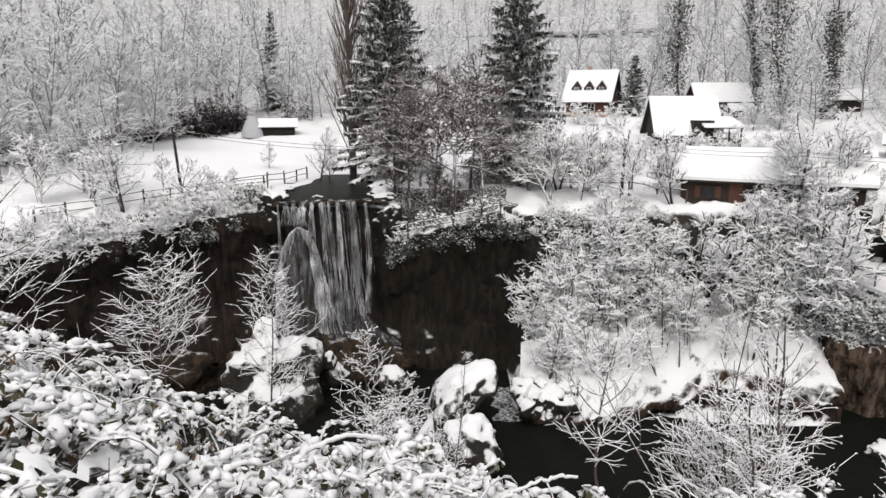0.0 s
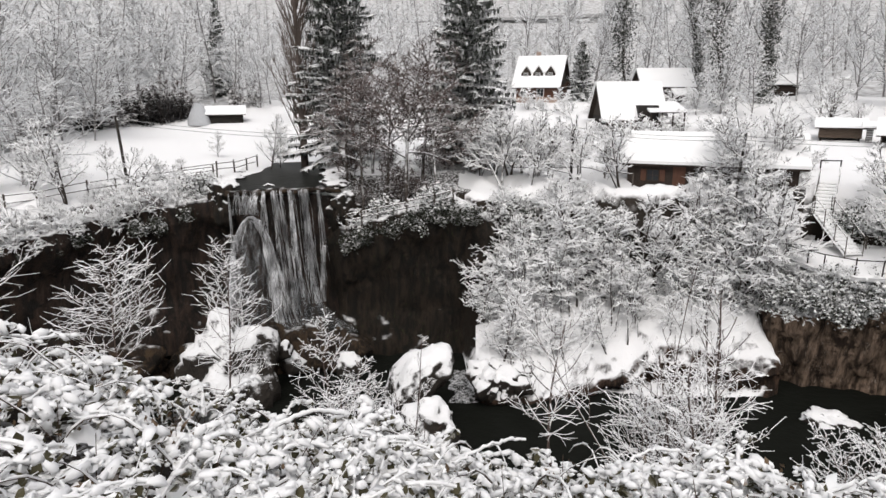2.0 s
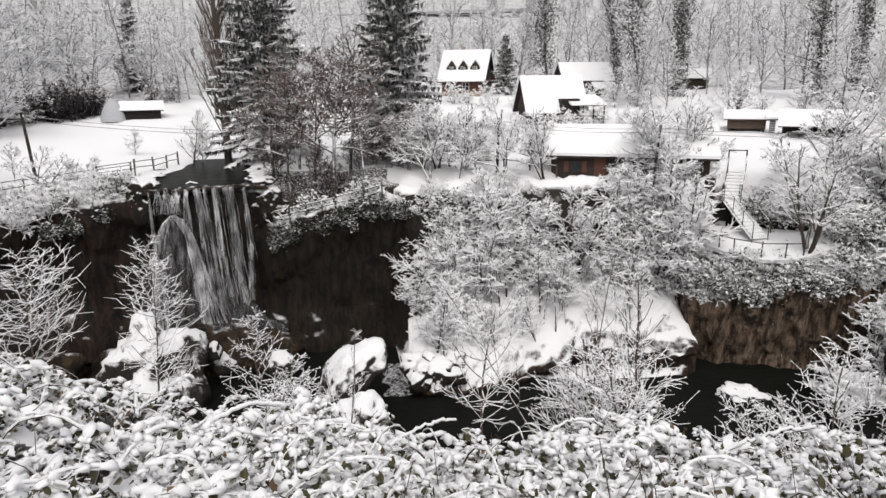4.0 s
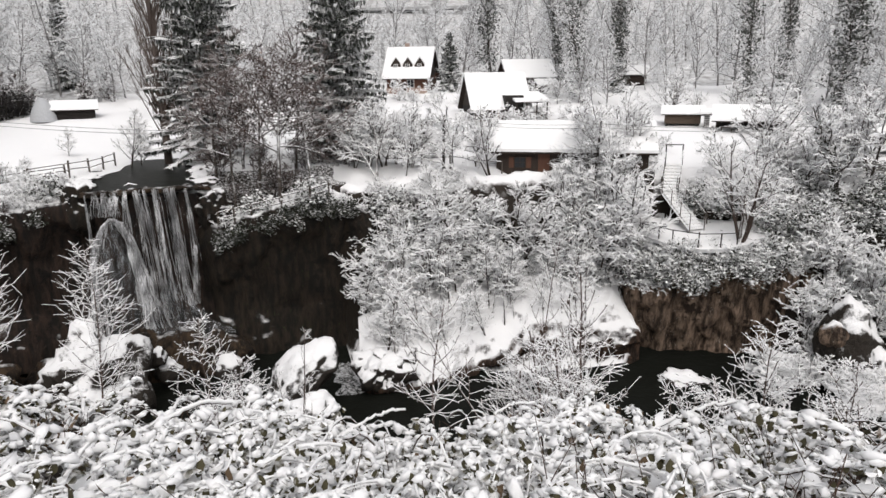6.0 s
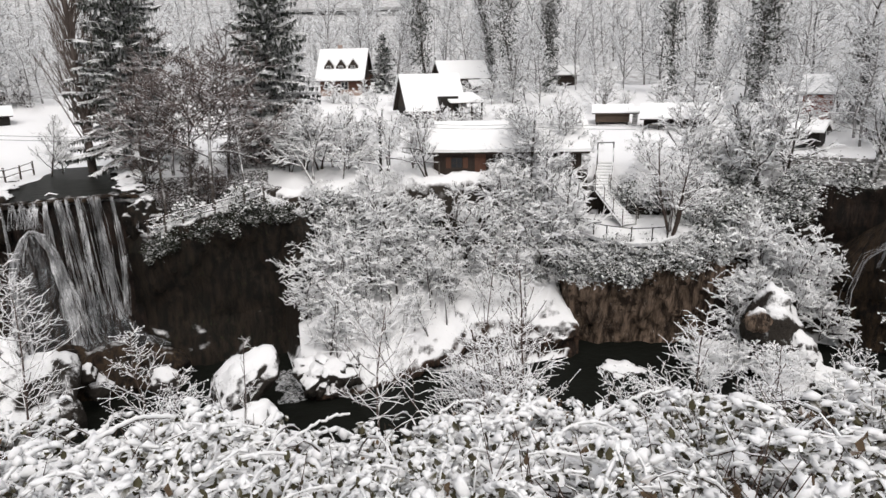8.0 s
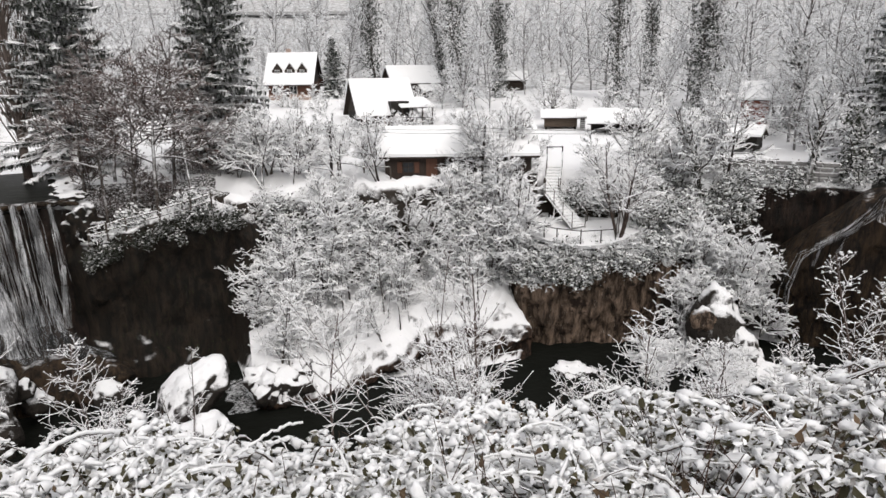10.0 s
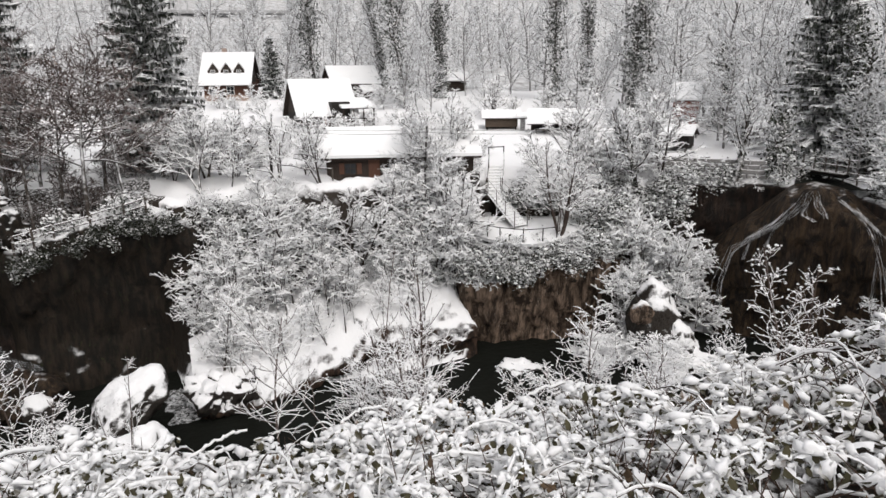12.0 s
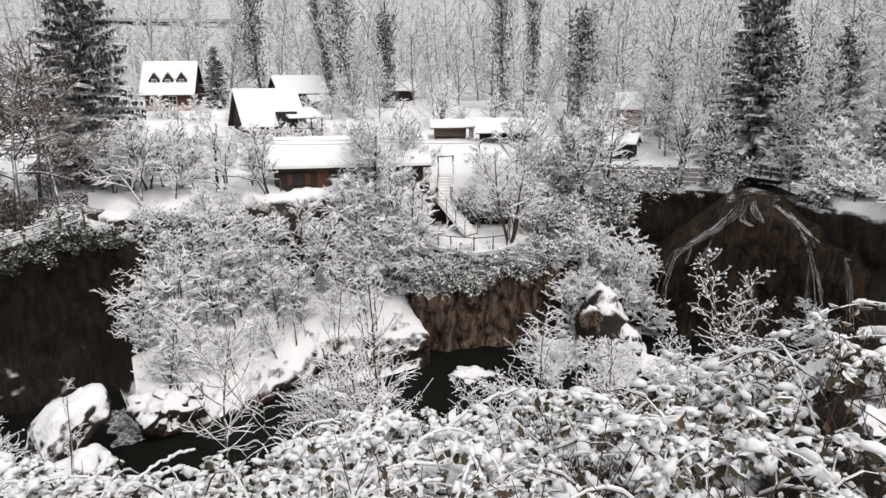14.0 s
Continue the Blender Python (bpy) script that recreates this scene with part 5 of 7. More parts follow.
def poplar():
    rng = np.random.default_rng(31)
    segs = []
    st = limb(rng, segs, (0, 0, -0.3), (0, 0, 1), 22, 0.36, 0.06, 12, 0, 0.01, 0)
    for k in range(150):
        f = rng.uniform(0.10, 0.95)
        p, d, r = along(st, f)
        t = rng.uniform(0, 6.28)
        b = limb(rng, segs, p, (math.cos(t) * 0.42, math.sin(t) * 0.42, 1), rng.uniform(3.5, 7.5) * (1.1 - f * 0.6), 0.06, 0.015, 6, 0.25, 0.035, 1)
        for u in range(9):
            q, dd, _ = along(b, rng.uniform(0.15, 0.98))
            limb(rng, segs, q, aside(rng, dd, 0.35, rng.uniform(0, 6.28)), rng.uniform(0.6, 1.5), 0.018, 0.012, 2, 0.3, 0.06, 3)
    return tree_thing("poplar", "tall bare brown poplar with steep brushy branches", "tree", segs, M_POPLAR, M_POPLAR, stand(-23.4, 59))


M_POPLAR = snowy("poplar_twig", (0.085, 0.065, 0.055), (0.19, 0.155, 0.135), 0.55, 0.9, 4.0, patch=0.4, scale=2.0, bump=0)
poplar()


def leaf_cloud(rng, centres, spread, n, size, droop=0.0):
    """Single leaves, as folded diamonds, scattered round centres."""
    c = centres[rng.integers(0, len(centres), n)] + rng.normal(0, spread, (n, 3))
    t, tilt = rng.uniform(0, 6.283, n), rng.normal(-droop, 0.55, n)
    d = np.stack([np.cos(t) * np.cos(tilt), np.sin(t) * np.cos(tilt), np.sin(tilt)], 1)
    a = np.stack([-np.sin(t), np.cos(t), rng.normal(0, 0.35, n)], 1)
    s = size * rng.uniform(0.6, 1.3, (n, 1))
    lift = np.array([[0, 0, 1.0]]) * s * 0.12
    v = np.stack([c - d * s * 0.5, c + a * s * 0.32 - lift, c + d * s * 0.5, c - a * s * 0.32 - lift], 1).reshape(-1, 3)
    k = np.arange(n)[:, None] * 4
    return Shape().add(v, np.concatenate([k + np.array([[0, 1, 2]]), k + np.array([[0, 2, 3]])]))


def oval_leaves(rng, c, size):
    """Six-cornered leaves folded along the rib, one at each place."""
    n = len(c)
    t, tilt = rng.uniform(0, 6.283, n), rng.normal(-0.45, 0.5, n)
    d = np.stack([np.cos(t) * np.cos(tilt), np.sin(t) * np.cos(tilt), np.sin(tilt)], 1)
    a = np.stack([-np.sin(t), np.cos(t), rng.normal(0, 0.3, n)], 1)
    s = size * rng.uniform(0.6, 1.3, (n, 1))
    lift = np.array([[0, 0, 1.0]]) * s * 0.10
    v = np.stack([c - d * s * 0.5, c - d * s * 0.2 + a * s * 0.3 - lift, c + d * s * 0.2 + a * s * 0.26 - lift, c + d * s * 0.5, c + d * s * 0.2 - a * s * 0.26 - lift, c - d * s * 0.2 - a * s * 0.3 - lift], 1).reshape(-1, 3)
    k = np.arange(n)[:, None] * 6
    return Shape().add(v, np.concatenate([k + np.array([[0, 1, 2, 3]]), k + np.array([[0, 3, 4, 5]])]))


def ivy_tree(label, seed, h, m, share=0.8, fat=0.55, n=3600, size=0.30, lean=0.0, leaf=None):
    segs = broadleaf(seed, h, 0.26, 1, 0.35, 22, 0.24, 50, 0.35, 6, 4, 0.032, lean)
    t = tree_thing("ivy_clad_tree", label, "tree", segs, M_BARK, M_TWIG_FROST, m, "ivy-clad trees")
    rng = np.random.default_rng(seed)
    trunk = [s for s in segs if s[4] == 0]
    pts = []
    for p, q, *_ in trunk:
        if p[2] < h * share:
            pts += [p + (q - p) * u for u in np.linspace(0, 1, 6)]
    pts = np.array(pts)
    pts = np.concatenate([pts + np.array([fat * 0.6 * math.sin(a), fat * 0.6 * math.cos(a * 1.7), 0]) * abs(math.sin(3.1 * a + seed)) for a in (0.4, 2.0, 3.7, 5.1)])
    pts = pts[rng.uniform(0, 1, len(pts)) < 0.55]
    part("ivy", leaf_cloud(rng, pts, (fat * 0.6, fat * 0.6, 0.35), n, size, 0.5), leaf or M_IVY, t, "dark evergreen ivy with specks of snow")
    return t


# far trunks, in the ivy colour lightened for haze
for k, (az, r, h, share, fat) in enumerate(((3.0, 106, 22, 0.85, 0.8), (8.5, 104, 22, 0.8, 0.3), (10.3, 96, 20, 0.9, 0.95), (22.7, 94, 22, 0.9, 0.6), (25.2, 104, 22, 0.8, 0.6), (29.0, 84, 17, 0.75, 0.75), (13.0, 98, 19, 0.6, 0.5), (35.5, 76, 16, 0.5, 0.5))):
    ivy_tree("tall trunk wrapped in dark ivy with frosted branches", 40 + k, h, stand(az, r), share, fat * 1.55, 4200, 0.36, 0.0, M_IVY_HAZED)
ivy_tree("dark yew-like tree draped in ivy by the footbridge", 60, 11, stand(45.4, 57), 0.95, 0.95, 4200, 0.3)
ivy_tree("ivy-covered stump of a tree at the cliff edge", 61, 5, stand(39.6, 54.3), 0.9, 0.6, 1800, 0.25)
ivy_tree("slim trunk wrapped in ivy at the cliff edge", 62, 9, stand(30.2, 51, z=9.6), 0.75, 0.22, 1200, 0.22, 0.10)
ivy_tree("slim ivy-wrapped trunk on the dark cliff", 63, 9, stand(36.8, 53.2, z=11.2), 0.75, 0.22, 1200, 0.22, 0.05)

# bare trees with withered leaves above the dark middle cliff
BROWN = ((-14.9, 45.4, 10.6, 11.4, 0.17, 26), (-18.7, 46.0, 11.6, 8.8, 0.13, 24), (-16.6, 47.0, 11.8, 10.2, 0.13, 26), (-12.3, 46.4, 12.0, 9.6, 0.12, 24), (-20.0, 50, 13.0, 8.5, 0.12, 22), (-13.6, 50, 13.0, 10.5, 0.13, 24), (-17.8, 52, 13.2, 10.5, 0.13, 18))
for k, (az, r, z, h, tr, nb) in enumerate(BROWN):
    segs = broadleaf(70 + k, h, tr, 1, 0.38, int(nb * 0.8), 0.38, 74, -0.05, 7, 4, 0.024, 0.03)
    t = tree_thing("brown_tree", "bare tree with withered brown leaves and streaks of snow", "tree", segs, M_BARK, M_TWIG_MIX, stand(az, r, z=z, turn=k * 1.3), "trees above the middle cliff")
    rng = np.random.default_rng(k)
    tips = np.array([s[1] for s in segs if s[4] == 3 and s[1][2] < h * 0.9])
    part("foliage", leaf_cloud(rng, tips, 0.15, 700 if k in (0, 2, 3) else 260, 0.15, 0.3), M_BRICK_LEAF, t, "withered red-brown leaves")


# ------------------------------------------------------------------ frosted woods
rs = np.random.default_rng(5)
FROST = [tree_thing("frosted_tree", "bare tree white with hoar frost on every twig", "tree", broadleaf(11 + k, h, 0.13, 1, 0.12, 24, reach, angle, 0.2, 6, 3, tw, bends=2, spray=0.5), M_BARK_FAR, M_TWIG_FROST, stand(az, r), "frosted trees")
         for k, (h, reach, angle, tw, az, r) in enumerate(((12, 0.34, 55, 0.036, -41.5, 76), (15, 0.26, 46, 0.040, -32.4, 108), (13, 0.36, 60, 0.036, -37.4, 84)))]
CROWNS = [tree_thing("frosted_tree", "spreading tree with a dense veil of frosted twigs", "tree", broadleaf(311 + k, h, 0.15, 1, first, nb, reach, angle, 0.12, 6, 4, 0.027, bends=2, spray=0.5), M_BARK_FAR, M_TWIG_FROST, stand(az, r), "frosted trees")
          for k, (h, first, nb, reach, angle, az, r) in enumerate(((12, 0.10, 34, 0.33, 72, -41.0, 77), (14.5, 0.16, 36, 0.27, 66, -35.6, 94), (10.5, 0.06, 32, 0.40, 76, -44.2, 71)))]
NAMED = ((-50, 66, 1.0, 0), (-47.5, 72, 1.1, 2), (-44.5, 78, 1.0, 0), (-40.2, 80, 0.95, 2), (-38.6, 76, 0.8, 0), (-36.2, 88, 0.95, 2), (-34, 98, 1.0, 0), (-44, 90, 1.2, 2), (-28.8, 98, 0.9, 0), (-24, 84, 0.85, 2), (-45.5, 62, 1.0, 0), (-43, 70, 1.15, 2), (-48.5, 60, 1.1, 1), (-39, 92, 1.0, 2), (-35, 112, 1.15, 1), (-30.6, 115, 1.2, 1), (-27.5, 104, 1.0, 2), (-25.5, 98, 0.9, 0), (-46.5, 84, 1.2, 1), (-42, 98, 1.2, 1), (-38, 118, 1.3, 2),
         (-22, 92, 1.0, 0), (-18, 88, 1.05, 2), (-15, 96, 1.1, 0), (-12.5, 84, 0.9, 2), (-7.6, 88, 0.9, 0), (-5.5, 116, 1.2, 1), (-1.5, 118, 1.2, 2), (1.0, 122, 1.2, 0), (4.5, 128, 1.2, 1), (8.2, 124, 1.1, 2), (10.5, 90, 0.9, 0), (11.5, 112, 1.3, 1), (15.5, 100, 1.0, 2),
         (20.6, 110, 1.25, 1), (18.5, 100, 1.0, 0), (27.5, 92, 1.1, 2), (26, 84, 0.85, 0), (30.5, 96, 1.3, 1), (31.0, 80, 0.95, 2), (35.4, 84, 1.1, 0), (37.5, 72, 1.0, 2), (39.3, 66, 0.85, 0), (38.5, 90, 1.3, 1), (41, 80, 1.1, 2), (44.5, 72, 1.1, 0), (47, 66, 1.1, 2), (49.5, 62, 1.1, 0), (52.5, 58, 1.2, 2), (55, 64, 1.3, 1), (50.5, 78, 1.3, 1), (46.0, 88, 1.3, 2))
MORE = ((-52, 74, 1.1, 0), (-50.8, 62, 1.1, 2), (-49, 70, 1.0, 0), (-47.0, 66, 0.9, 2), (-46, 77, 1.15, 1), (-43, 82, 1.1, 0), (-40.8, 88, 1.1, 1), (-39.4, 83, 0.9, 2), (-37.4, 90, 1.1, 0), (-36.6, 97, 1.15, 1), (-33.8, 101, 1.0, 0), (-32.6, 96, 0.95, 2), (-30.2, 104, 1.1, 1), (-28.2, 108, 1.1, 0), (-26.4, 96, 0.8, 2), (-43.6, 54, 0.62, 2), (-41.6, 53, 0.66, 0),
        (-24.6, 110, 1.1, 0), (-21.4, 104, 1.1, 1), (-17, 106, 1.1, 2), (-13.8, 104, 1.2, 0), (-8.6, 104, 1.1, 1), (0.6, 108, 1.0, 1), (-7.4, 96, 0.7, 2), (8.4, 90, 0.5, 2), (12.6, 88, 0.7, 0), (-2.0, 108, 1.0, 0), (8.2, 104, 1.0, 1), (17.0, 86, 0.6, 2), (12.2, 104, 1.0, 2), (16.8, 108, 1.1, 1), (10.6, 47.2, 0.50, 2), (13.8, 47.6, 0.42, 2), (11.6, 47.0, 0.48, 0),
        (21.8, 100, 1.1, 0), (24.2, 90, 0.8, 2), (28.2, 98, 1.2, 1), (30.0, 86, 1.0, 0), (30.6, 70, 0.62, 2), (33.9, 69, 0.6, 2), (31.9, 71, 0.5, 0), (35.6, 68, 0.8, 1), (32.2, 88, 1.2, 0), (36.2, 64, 0.75, 0), (38.4, 76, 1.1, 1), (40.2, 72, 0.95, 2), (43.8, 66, 0.9, 0), (46.0, 62, 0.85, 2), (48.4, 58, 0.85, 0), (50.2, 66, 1.1, 1), (51.8, 56, 0.8, 2), (53.8, 60, 1.0, 0), (45.2, 54.5, 0.6, 0), (40.6, 57, 0.5, 2), (49.0, 53, 0.6, 2), (47.0, 55, 0.65, 1))
for az, r, s, k in NAMED:
    plant(FROST[k], stand(az + rs.normal(0, 0.3), r, turn=rs.uniform(0, 6.28), scale=s * rs.uniform(0.92, 1.08)))
for az, r, s, k in MORE:
    plant(CROWNS[k], stand(az + rs.normal(0, 0.2), r, turn=rs.uniform(0, 6.28), scale=s * rs.uniform(0.94, 1.06)))
for k in range(40):
    az, r = -56 + 114 * (k + rs.uniform(0, 1)) / 40, rs.uniform(120, 175)
    plant(FROST[k % 3], stand(az, r, turn=rs.uniform(0, 6.28), scale=rs.uniform(0.95, 1.5)))


def far_woods():
    """Woods on the far hillside and at its foot: many thin trunks with fine crowns, and bushes between."""
    rng = np.random.default_rng(9)
    p0, p1, r0, r1 = [], [], [], []

    def tree(base, h, n, girth, fine, low):
        tip = base + np.array([rng.normal(0, 0.4), rng.normal(0, 0.4), h])
        p0.append(base), p1.append(tip), r0.append(girth), r1.append(girth * 0.3)
        f = rng.uniform(low, 0.98, n)
        t, ln = rng.uniform(0, 6.28, n), rng.uniform(0.10, 0.26, n) * h * (1.15 - f * 0.75)
        q = base + (tip - base) * f[:, None]
        e = q + np.stack([np.cos(t) * ln, np.sin(t) * ln, ln * rng.uniform(0.0, 0.9, n)], 1)
        p0.extend(q), p1.extend(e), r0.extend([fine] * n), r1.extend([fine * 0.6] * n)

    for k in range(1250):
        az, r = rng.uniform(-60, 62), 165 + 330 * rng.uniform(0, 1) ** 1.5
        tree(np.array(on_ground(az, r, 0.5)[:]), rng.uniform(9, 17), 38, 0.13, 0.00026 * r, 0.08)
    for k in range(600):
        az, r = rng.uniform(-60, 62), rng.uniform(106, 180)
        if r > 112 or not -7 < az < 9:
            tree(np.array(on_ground(az, r, 0.3)[:]), rng.uniform(2.0, 5.0), 26, 0.06, 0.034, 0.02)
    return Shape().tubes(p0, p1, r0, r1, 3, False)


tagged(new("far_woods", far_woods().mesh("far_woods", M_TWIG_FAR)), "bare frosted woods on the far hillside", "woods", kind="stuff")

# ------------------------------------------------------------------ snowy trees and shrubs
TREES = [tree_thing("snowy_tree", "bare young tree with snow lining its branches", "tree", broadleaf(21 + k, h, tr, st, 0.2, 20, 0.38, 58, 0.22, 6, 3, 0.029, bends=2, spray=0.5), M_BARK, M_TWIG, stand(az, r), "snowy trees on the slope", load=0.85)
         for k, (h, tr, st, az, r) in enumerate(((6.5, 0.10, 2, 5.5, 44.4), (5.5, 0.09, 3, -4.8, 43.4), (4.6, 0.07, 1, 2.6, 44.2)))]
SHRUBS = [tree_thing("snowy_shrub", "tangled leafless shrub loaded with snow", "shrub", broadleaf(31 + k, h, 0.035, 5, 0.12, 14, 0.5, 60, 0.1, 3, 3, 0.025, bends=2, spray=0.5), M_BARK, M_TWIG, stand(az, r), "snowy shrubs", True, load=0.75)
          for k, (h, az, r) in enumerate(((2.4, 0.5, 44.3), (2.0, 8.5, 45.0), (2.8, 12.2, 45.6)))]


SAPLING = tree_thing("sapling", "slender upright sapling with a frosted top on the slab", "tree", broadleaf(41, 3.4, 0.06, 1, 0.45, 9, 0.28, 48, 0.3, 3, 2, 0.020, bends=2, spray=0.5), M_BARK, M_TWIG, stand(3.0, 42.5), "saplings on the slab", load=0.5)


def put(proto, az, r, s, z=None):
    plant(proto, Matrix.LocRotScale(on_ground(az, r, 0.12) if z is None else polar(az, r, z), Euler((rs.normal(0, 0.08), rs.normal(0, 0.08), rs.uniform(0, 6.28))), (s * rs.uniform(0.9, 1.2), s * rs.uniform(0.9, 1.2), s)))


def steps(az0, az1, n):
    return [az0 + (az1 - az0) * (k + rs.uniform(0.1, 0.9)) / n for k in range(n)]


for k, az in enumerate(steps(-8.5, 15.5, 24)):
    lo = section(az)[8]
    put(SHRUBS[k % 3], az, rs.uniform(lo[0] - 0.3, section(az)[9][0] + 0.1 if 3 < az < 9 else section(az)[10][0] + 0.4), rs.uniform(0.6, 1.1))
for k, az in enumerate(steps(-8, 15.5, 18)):
    put(TREES[k % 3], az, section(az)[9][0] + rs.uniform(-1.6, 0.2), rs.uniform(0.35, 0.5) if 2.5 < az < 9 else rs.uniform(0.7, 1.0))
for k, az in enumerate(steps(-9, 5, 5)):
    put(TREES[k % 3], az, section(az)[8][0] + rs.uniform(-2.0, 0.2), rs.uniform(0.55, 0.8))
for k, az in enumerate(steps(-7.0, 12.0, 40)):
    r0, r1 = lip(az), table(az, SLAB_BACK[0], SLAB_BACK[1])
    put(SAPLING, az, r0 + (r1 - r0) * rs.uniform(0.2, 1.0), rs.uniform(0.65, 1.35))
for k, az in enumerate(steps(-8.5, 12, 9)):
    put(TREES[2], az, lip(az) + rs.uniform(0.8, 6.0), rs.uniform(0.35, 0.7))
for k, az in enumerate(steps(15.8, 29, 16)):
    put(SHRUBS[k % 3], az, table(az, (15, 20, 24, 30), (44.0, 43.9, 45.2, 47.6)) + rs.uniform(-0.4, 0.3), rs.uniform(0.65, 0.95), table(az, (15.5, 20, 24, 29), (6.0, 7.2, 8.0, 7.6)) + rs.uniform(-0.5, 0.9))
for k, az in enumerate(steps(24.5, 35.5, 22)):
    put(SHRUBS[k % 3], az, rs.uniform(46.5, 52.5) if az < 29.5 else rs.uniform(47.5, 50), rs.uniform(0.8, 1.25), None if az < 29.5 else rs.uniform(4.2, 7.5) - 0.5 * max(0, az - 32))
for k, az in enumerate(steps(-54, -30.2, 44)):
    put(SHRUBS[k % 3], az, section(az)[10][0] + rs.uniform(-2.4, 0.9), rs.uniform(0.55, 1.1), section(az)[10][1] - rs.uniform(0.1, 2.2))
for k, az in enumerate(steps(-21, -7.5, 5)):
    put(SHRUBS[k % 3], az, table(az, (-21, -11, -7), (45.2, 44.0, 44.0)) + rs.uniform(-0.6, 0.5), rs.uniform(0.5, 0.95), table(az, (-21, -16, -11, -7), (10.4, 11.4, 12.2, 11)) + rs.uniform(-0.6, 0.1))
for k, az in enumerate(steps(-7.5, 17.5, 14)):
    put(SHRUBS[k % 3] if k % 3 else TREES[2], az, rs.uniform(50.5, 60), rs.uniform(0.7, 1.1))
for k, az in enumerate(steps(16, 40, 11)):
    put(SHRUBS[k % 3] if k % 2 else TREES[1], az, rs.uniform(79, 92), rs.uniform(0.8, 1.2))
for k, az in enumerate(steps(-6, 12, 9)):
    put(SHRUBS[k % 3], az, rs.uniform(84, 96), rs.uniform(1.0, 1.5))
for k, az in enumerate(steps(46, 57, 15)):
    put(SHRUBS[k % 3] if k % 3 else TREES[1], az, rs.uniform(46, 54), rs.uniform(0.9, 1.3), None if az < 49 else height(az, 50) - 0.2)
for k, az in enumerate(steps(27, 41, 7)):
    put(SHRUBS[k % 3], az, rs.uniform(52.6, 53.6), rs.uniform(0.45, 0.7), rs.uniform(11.6, 12.4))
for k, az in enumerate(steps(25, 45, 11)):
    put(SHRUBS[k % 3], az, rs.uniform(38.5, 42), rs.uniform(0.7, 1.15), 2.2)
for az, r, s, k in ((-41.2, 49.5, 0.85, 0), (-43.5, 51, 0.7, 1), (-38.3, 53, 0.6, 2), (-33.0, 53, 0.35, 2), (-30.2, 62, 0.5, 2), (-26.2, 58, 0.75, 0), (-25.4, 59, 0.7, 2), (-46.6, 51, 0.9, 1), (1.5, 51, 0.75, 1), (4.0, 53, 0.7, 0), (13.0, 50.5, 0.95, 0), (14.5, 49.0, 1.0, 1), (27.0, 50.5, 1.0, 0), (23.5, 52.5, 0.95, 0)):
    put(TREES[k], az, r, s)
for k, az in enumerate(steps(-8, 33, 13)):
    if not 15.6 < az < 22.5 and not 3 < az < 10:
        put(TREES[k % 2], az, section(az)[10][0] + rs.uniform(-0.6, 2.0), rs.uniform(0.8, 1.05))
for k, az in enumerate(steps(-3, 10, 11)):
    put(SHRUBS[k % 3], az, section(az)[9][0] + rs.uniform(0.1, 1.0), rs.uniform(0.3, 0.5))
for k, az in enumerate(steps(-9.5, 3.0, 14)):
    put(SHRUBS[k % 3], az, section(az)[9][0] + rs.uniform(-0.2, 1.4), rs.uniform(0.5, 0.8))
plat_tree = tree_thing("terrace_tree", "old gnarled tree with many stems and frosted crown on the terrace", "tree", broadleaf(81, 6.6, 0.13, 4, 0.3, 26, 0.42, 55, 0.25, 5, 3, 0.020), M_BARK_WARM, M_TWIG, stand(23.5, 45.0, z=9.4), load=0.3)

for k, az in enumerate(steps(-9, 0, 4)):
    put(SHRUBS[k % 3], az, lip(az) + rs.uniform(0.5, 5.5), rs.uniform(0.4, 0.8))
for k, az in enumerate(steps(-8.5, 6, 6)):
    put(TREES[k % 2], az, lip(az) + rs.uniform(1.0, 5.5), rs.uniform(0.5, 0.75))
for az, r, s, z in ((28.2, 45.4, 0.9, 5.6), (28.9, 45.0, 1.0, 4.0), (29.6, 44.6, 0.9, 2.6), (30.2, 42.0, 0.8, 2.2), (32.4, 41.6, 0.9, 2.0), (34.0, 41.8, 0.8, 2.0), (33.4, 45.5, 0.9, 5.5), (30.4, 45.6, 0.9, 6.0)):
    put(SHRUBS[0], az, r, s, z)
for k, az in enumerate(steps(15.6, 25.5, 11)):
    put(SHRUBS[k % 3], az, table(az, (15, 20, 24, 26), (44.4, 43.4, 44.6, 46.4)) + rs.uniform(-0.3, 0.2), rs.uniform(0.4, 0.6), rs.uniform(8.3, 9.0))
for az, r, s, k in ((8.4, 45.8, 0.75, 1), (10.8, 45.4, 1.1, 0), (12.7, 45.8, 1.15, 1), (14.4, 46.4, 1.1, 0), (9.6, 45.6, 0.85, 0), (11.4, 46.2, 0.9, 1), (13.3, 46.8, 0.9, 0), (15.0, 47.6, 0.95, 1), (12.4, 45.8, 0.7, 2)):
    put(TREES[k], az, r, s)
for k, az in enumerate(steps(22.0, 26.5, 9)):
    put(SHRUBS[k % 3], az, rs.uniform(48.3, 51.5), rs.uniform(0.55, 0.85))
for k, az in enumerate(steps(12.6, 16.4, 8)):
    put(SHRUBS[k % 3] if k % 3 else TREES[2], az, section(az)[8][0] + rs.uniform(-1.0, 4.0), rs.uniform(0.6, 0.9))
for k, az in enumerate(steps(-9.5, -3.5, 6)):
    put(TREES[k % 3], az, rs.uniform(46.6, 50.5), rs.uniform(0.7, 0.95))
